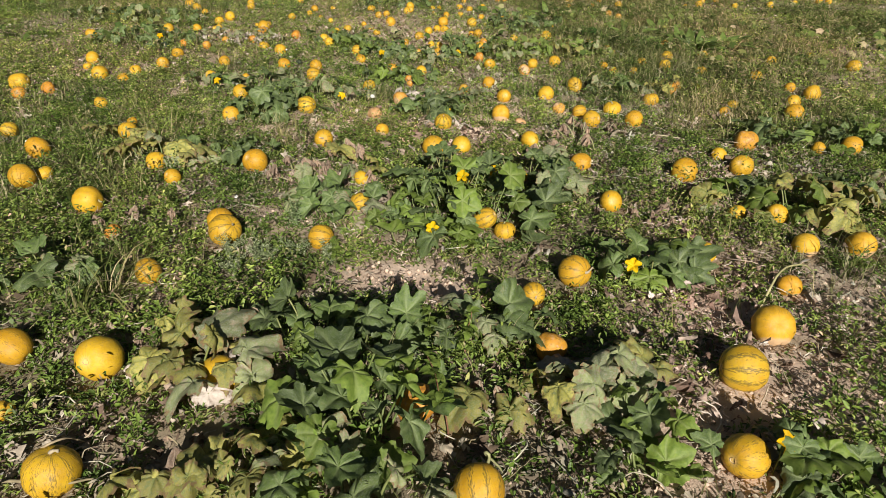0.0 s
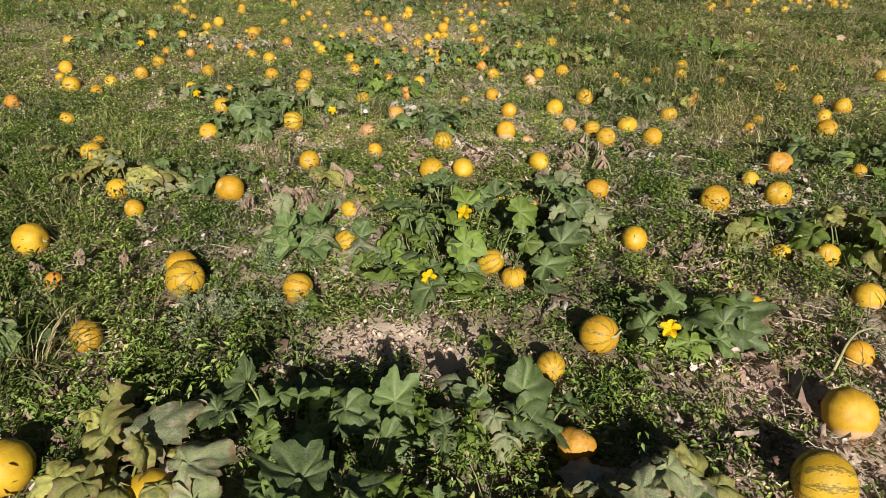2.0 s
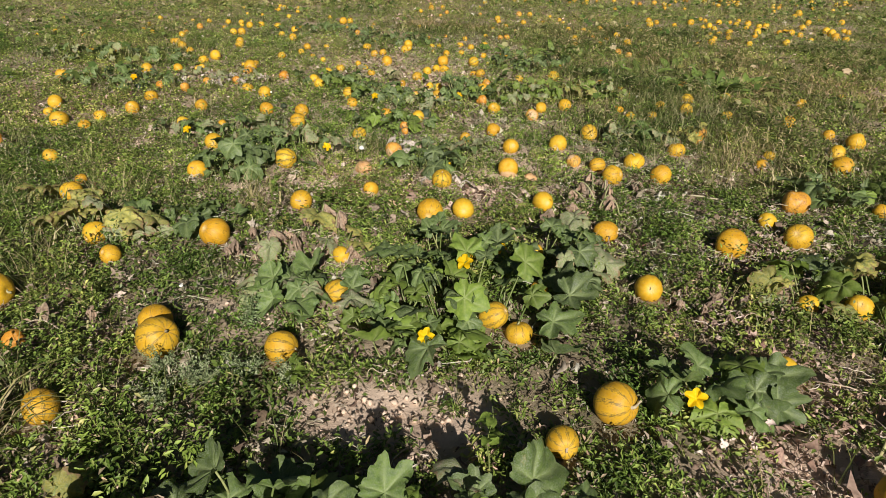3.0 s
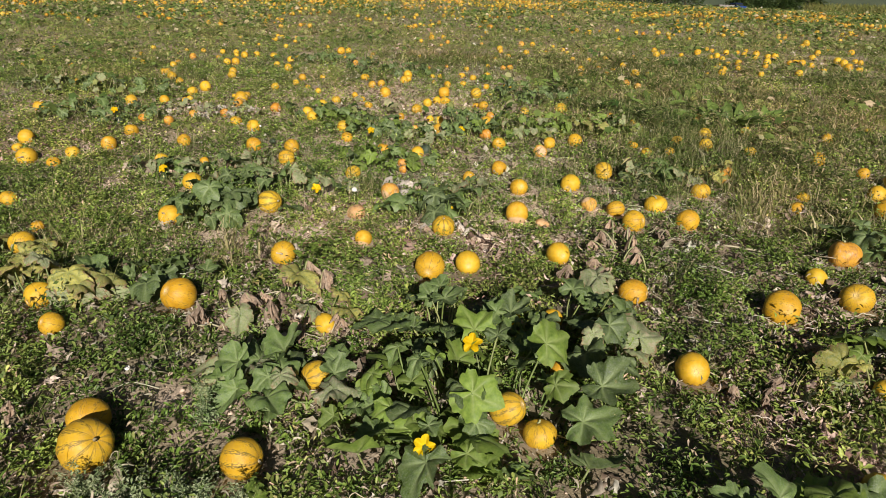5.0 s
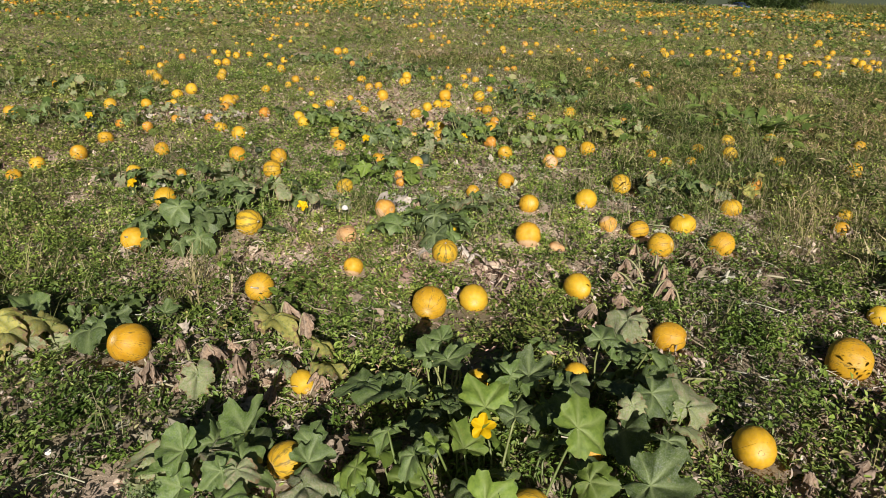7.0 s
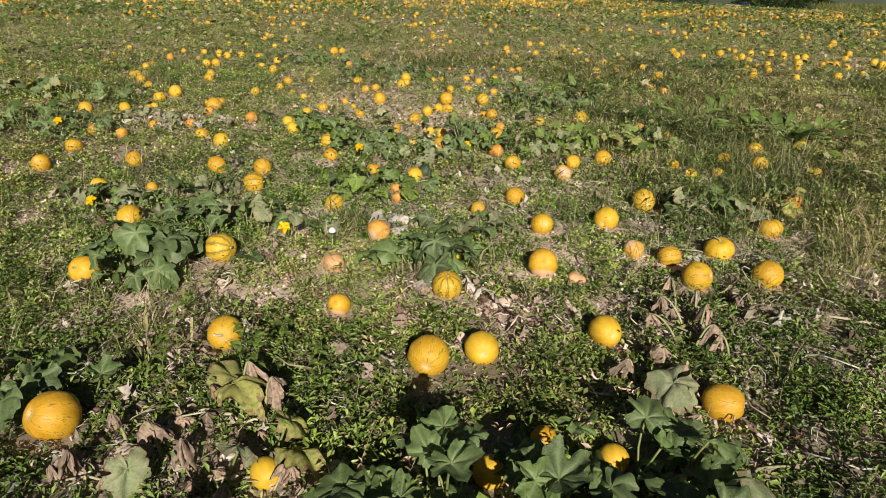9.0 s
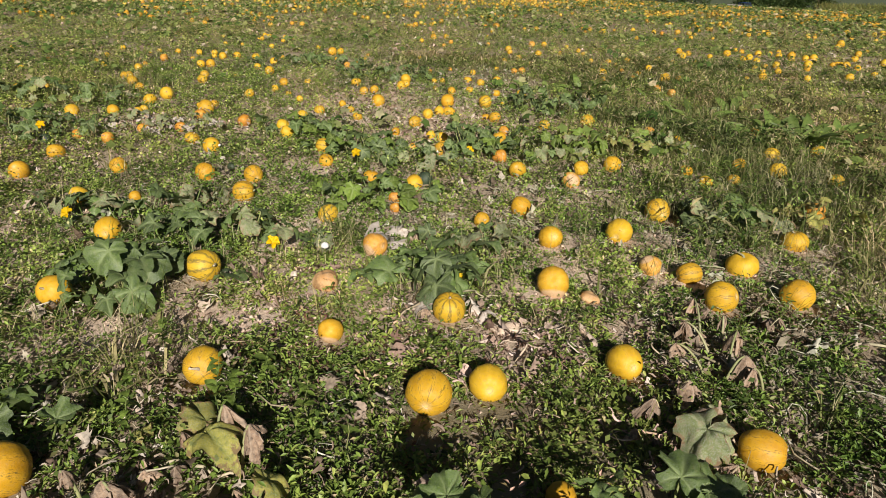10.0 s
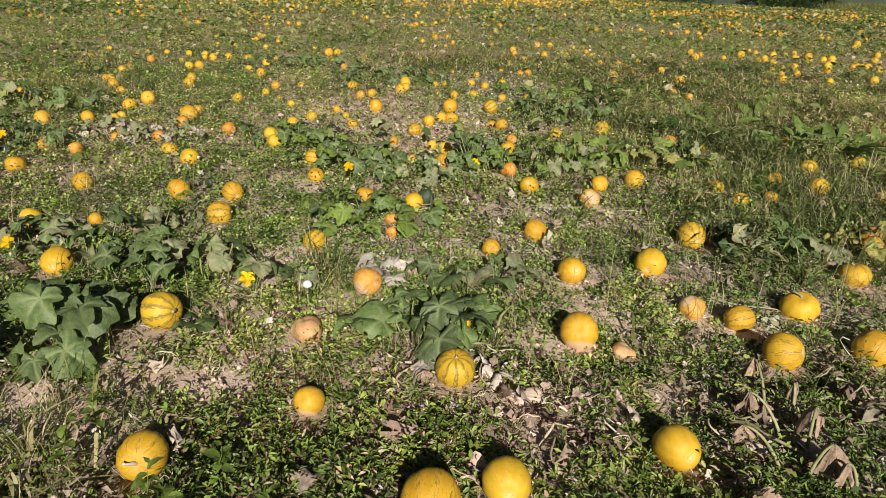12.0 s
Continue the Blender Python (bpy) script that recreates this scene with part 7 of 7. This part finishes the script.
def tree(x, y, height, width, seed, label):
    """A tapered trunk with limbs and a crown of many small leaves."""
    r = np.random.default_rng(seed)
    ob = new("tree")
    ob.location = (x, y, far_z(x, y) - 0.1)
    tagged(ob, label, "tree", "hedgerow trees")
    trunk, limbs = tube([(0, 0, 0), (0.05, 0, height * 0.3), (-0.05, 0.1, height * 0.6), (0.05, 0, height * 0.9)], [0.16, 0.13, 0.08, 0.02], 8), []
    tv, tf = list(trunk[0]), list(trunk[1])
    tips = []
    for k in range(9):
        a, z = k * 2.4, height * (0.2 + 0.07 * k)
        reach = width * 0.45 * (1 - 0.04 * k)
        end = (reach * math.cos(a), reach * math.sin(a), z + height * 0.16)
        tips.append(end)
        v, f = tube([(0, 0, z), (end[0] * 0.5, end[1] * 0.5, z + height * 0.06), end], [0.07, 0.045, 0.012], 5)
        tf += [tuple(i + len(tv) for i in q) for q in f]
        tv += list(v)
    part("trunk", mesh_of("trunk", tv, tf, BARK), ob)
    n = 2500
    c = np.array(tips + [(0, 0, height * 0.9), (0, 0, height * 0.55), (width * 0.3, 0, height * 0.12), (-width * 0.3, 0, height * 0.14)])[r.integers(0, 13, n)]
    p = c + r.normal(size=(n, 3)) * np.array([width * 0.15, width * 0.15, height * 0.09])
    p[:, 2] = np.maximum(p[:, 2], 0.1)
    me = big_mesh("crown", [(spun(leaf_card, p, r.uniform(0, 6.28, n), r.uniform(-0.8, 0.8, n), r.uniform(-0.8, 0.8, n), r.uniform(0.18, 0.40, n)), leaf_card_faces)], TREE_LEAF)
    part("crown", me, ob)


for i, (px, py, h, w) in enumerate(((31.0, 116.0, 5.5, 4.6), (34.5, 117.0, 6.5, 4.8), (38.5, 119.0, 6.0, 4.4), (27.5, 115.0, 4.5, 4.2), (46.5, 116.0, 2.6, 3.6), (50.0, 117.0, 2.4, 3.4), (54.5, 118.0, 2.6, 3.2), (58.5, 118.0, 4.6, 3.8))):
    tree(px, py, h, w, 40 + i, "dark green leafy hedgerow tree beyond the field" if h > 4 else "low dark green hedge bush beyond the field")

x, y = rng.uniform(36, 74, 24000), rng.uniform(77, 86, 24000)
keep = x > 38.6 + 0.3 * (y - 77)
x, y = x[keep], y[keep]
n = len(x)
blade = np.array([(0, 0.03, 0), (0, -0.03, 0), (0.55, -0.035, 0.06), (0.55, 0.035, 0.06), (1, 0, -0.1)])
maize = big_mesh("maize_field", [(spun(blade, np.stack([x, y, ground_z(x, y) + rng.uniform(0, 1.1, n)], 1), rng.uniform(0, 6.28, n), rng.uniform(0.1, 1.3, n), np.zeros(n), rng.uniform(0.3, 0.6, n)), [(0, 1, 2, 3), (3, 2, 4)])], MAIZE)
tagged(new("maize_field", maize), "ripening yellow-green maize field behind the brow", "crop", kind="stuff")


def car(x, y, turn):
    """A small blue car beyond the brow."""
    ob = new("car")
    ob.matrix_basis = pose(x, y, far_z(x, y), 0, 0, turn)
    tagged(ob, "blue parked car on the track beyond the field", "car")
    side = [(-2.05, 0.35), (-2.1, 0.75), (-1.95, 0.98), (-1.1, 1.0), (0.9, 0.98), (1.75, 0.86), (2.08, 0.66), (2.1, 0.35)]
    roof = [(-1.5, 0.97), (-1.15, 1.42), (0.1, 1.45), (0.95, 0.96)]

    def loft(prof, half, top_half):
        m = len(prof)
        low, high = min(p[1] for p in prof), max(p[1] for p in prof)
        verts = [(px, s * (half + (top_half - half) * (pz - low) / (high - low)), pz) for s in (-1, 1) for px, pz in prof]
        faces = [tuple(range(m)), tuple(range(2 * m - 1, m - 1, -1))]
        faces += [(i, i + m, (i + 1) % m + m, (i + 1) % m) for i in range(m)]
        return verts, faces
    part("body", mesh_of("car_body", *loft(side, 0.85, 0.80), CAR_PAINT, False), ob)
    part("cabin", mesh_of("car_cabin", *loft(roof, 0.76, 0.60), DARK_GLASS, False), ob, None, "dark tinted cabin windows")
    part("roof", mesh_of("car_roof", *loft([(-1.2, 1.40), (-1.1, 1.47), (0.05, 1.49), (0.16, 1.41)], 0.63, 0.58), CAR_PAINT, False), ob)
    for sx in (-1.3, 1.32):
        for sy in (-0.78, 0.78):
            w = part("wheel", turned("tyre", [(0.19, -0.09), (0.29, -0.09), (0.31, -0.05), (0.31, 0.05), (0.29, 0.09), (0.19, 0.09)], RUBBER), ob, pose(sx, sy, 0.31, 90))
            part("rim", turned("rim", [(0.02, -0.05), (0.19, -0.07), (0.19, 0.07), (0.02, 0.05)], STEEL), w)


car(43.85, 112.0, 104)


def farm_trailer(x, y, turn):
    """A low grey tipping trailer: tub, drawbar and two wheels."""
    ob = new("farm_trailer")
    ob.matrix_basis = pose(x, y, far_z(x, y), 0, 0, turn)
    tagged(ob, "low weathered grey farm trailer beside the blue car", "trailer")
    verts = [(sx * (1.1 + 0.18 * k), sy * (0.72 + 0.12 * k), 0.55 + 0.6 * k) for k in (0, 1) for sx, sy in ((-1, -1), (1, -1), (1, 1), (-1, 1))]
    verts += [(sx * 1.22, sy * 0.79, 1.15) for sx, sy in ((-1, -1), (1, -1), (1, 1), (-1, 1))] + [(sx * 1.08, sy * 0.68, 0.62) for sx, sy in ((-1, -1), (1, -1), (1, 1), (-1, 1))]
    faces = [(3, 2, 1, 0), (12, 13, 14, 15)] + [(a + i, a + (i + 1) % 4, a + 4 + (i + 1) % 4, a + 4 + i) for a in (0, 4, 8) for i in range(4)]
    part("tub", mesh_of("trailer_tub", verts, faces, TRAILER_GREY, False), ob)
    part("drawbar", mesh_of("trailer_drawbar", *tube([(1.0, 0, 0.5), (1.6, 0, 0.46), (2.1, 0, 0.42)], [0.05, 0.045, 0.04], 8), STEEL), ob)
    for sy in (-0.72, 0.72):
        w = part("wheel", turned("tyre", [(0.19, -0.09), (0.29, -0.09), (0.31, -0.05), (0.31, 0.05), (0.29, 0.09), (0.19, 0.09)], RUBBER), ob, pose(-0.1, sy, 0.31, 90))
        part("rim", turned("rim", [(0.02, -0.05), (0.19, -0.07), (0.19, 0.07), (0.02, 0.05)], STEEL), w)


farm_trailer(41.9, 111.0, 10)

x, y = 48.2, 112.0
marker = new("marker_post", turned("marker_post", [(0.001, -0.1), (0.07, -0.1), (0.065, 1.0), (0.05, 1.06), (0.001, 1.08)], WHITE, 10))
marker.location = (x, y, far_z(x, y))
tagged(marker, "short white marker post standing by the track", "post")

hill_x, hill_y = np.linspace(-300, 420, 121), np.linspace(230, 420, 33)
HX, HY = np.meshgrid(hill_x, hill_y)
HZ = ground_z(HX, HY) + 46 * np.sin(np.clip((HY - 230) / 190, 0, 1) * math.pi / 2) * np.clip(0.75 + 0.5 * value_noise(HX, HY, 90, 91), 0, 1.3) + 6 * value_noise(HX, HY, 12, 92) - 4
k = (np.arange(32)[:, None] * 121 + np.arange(120)[None, :]).ravel()
hill = mesh_of("wooded_hill", np.stack([HX, HY, HZ], 2).reshape(-1, 3), np.stack([k, k + 1, k + 122, k + 121], 1).tolist(), WOODED)
tagged(new("backdrop_hill", hill), "dark wooded hillside in the distance", "hill", kind="structure")
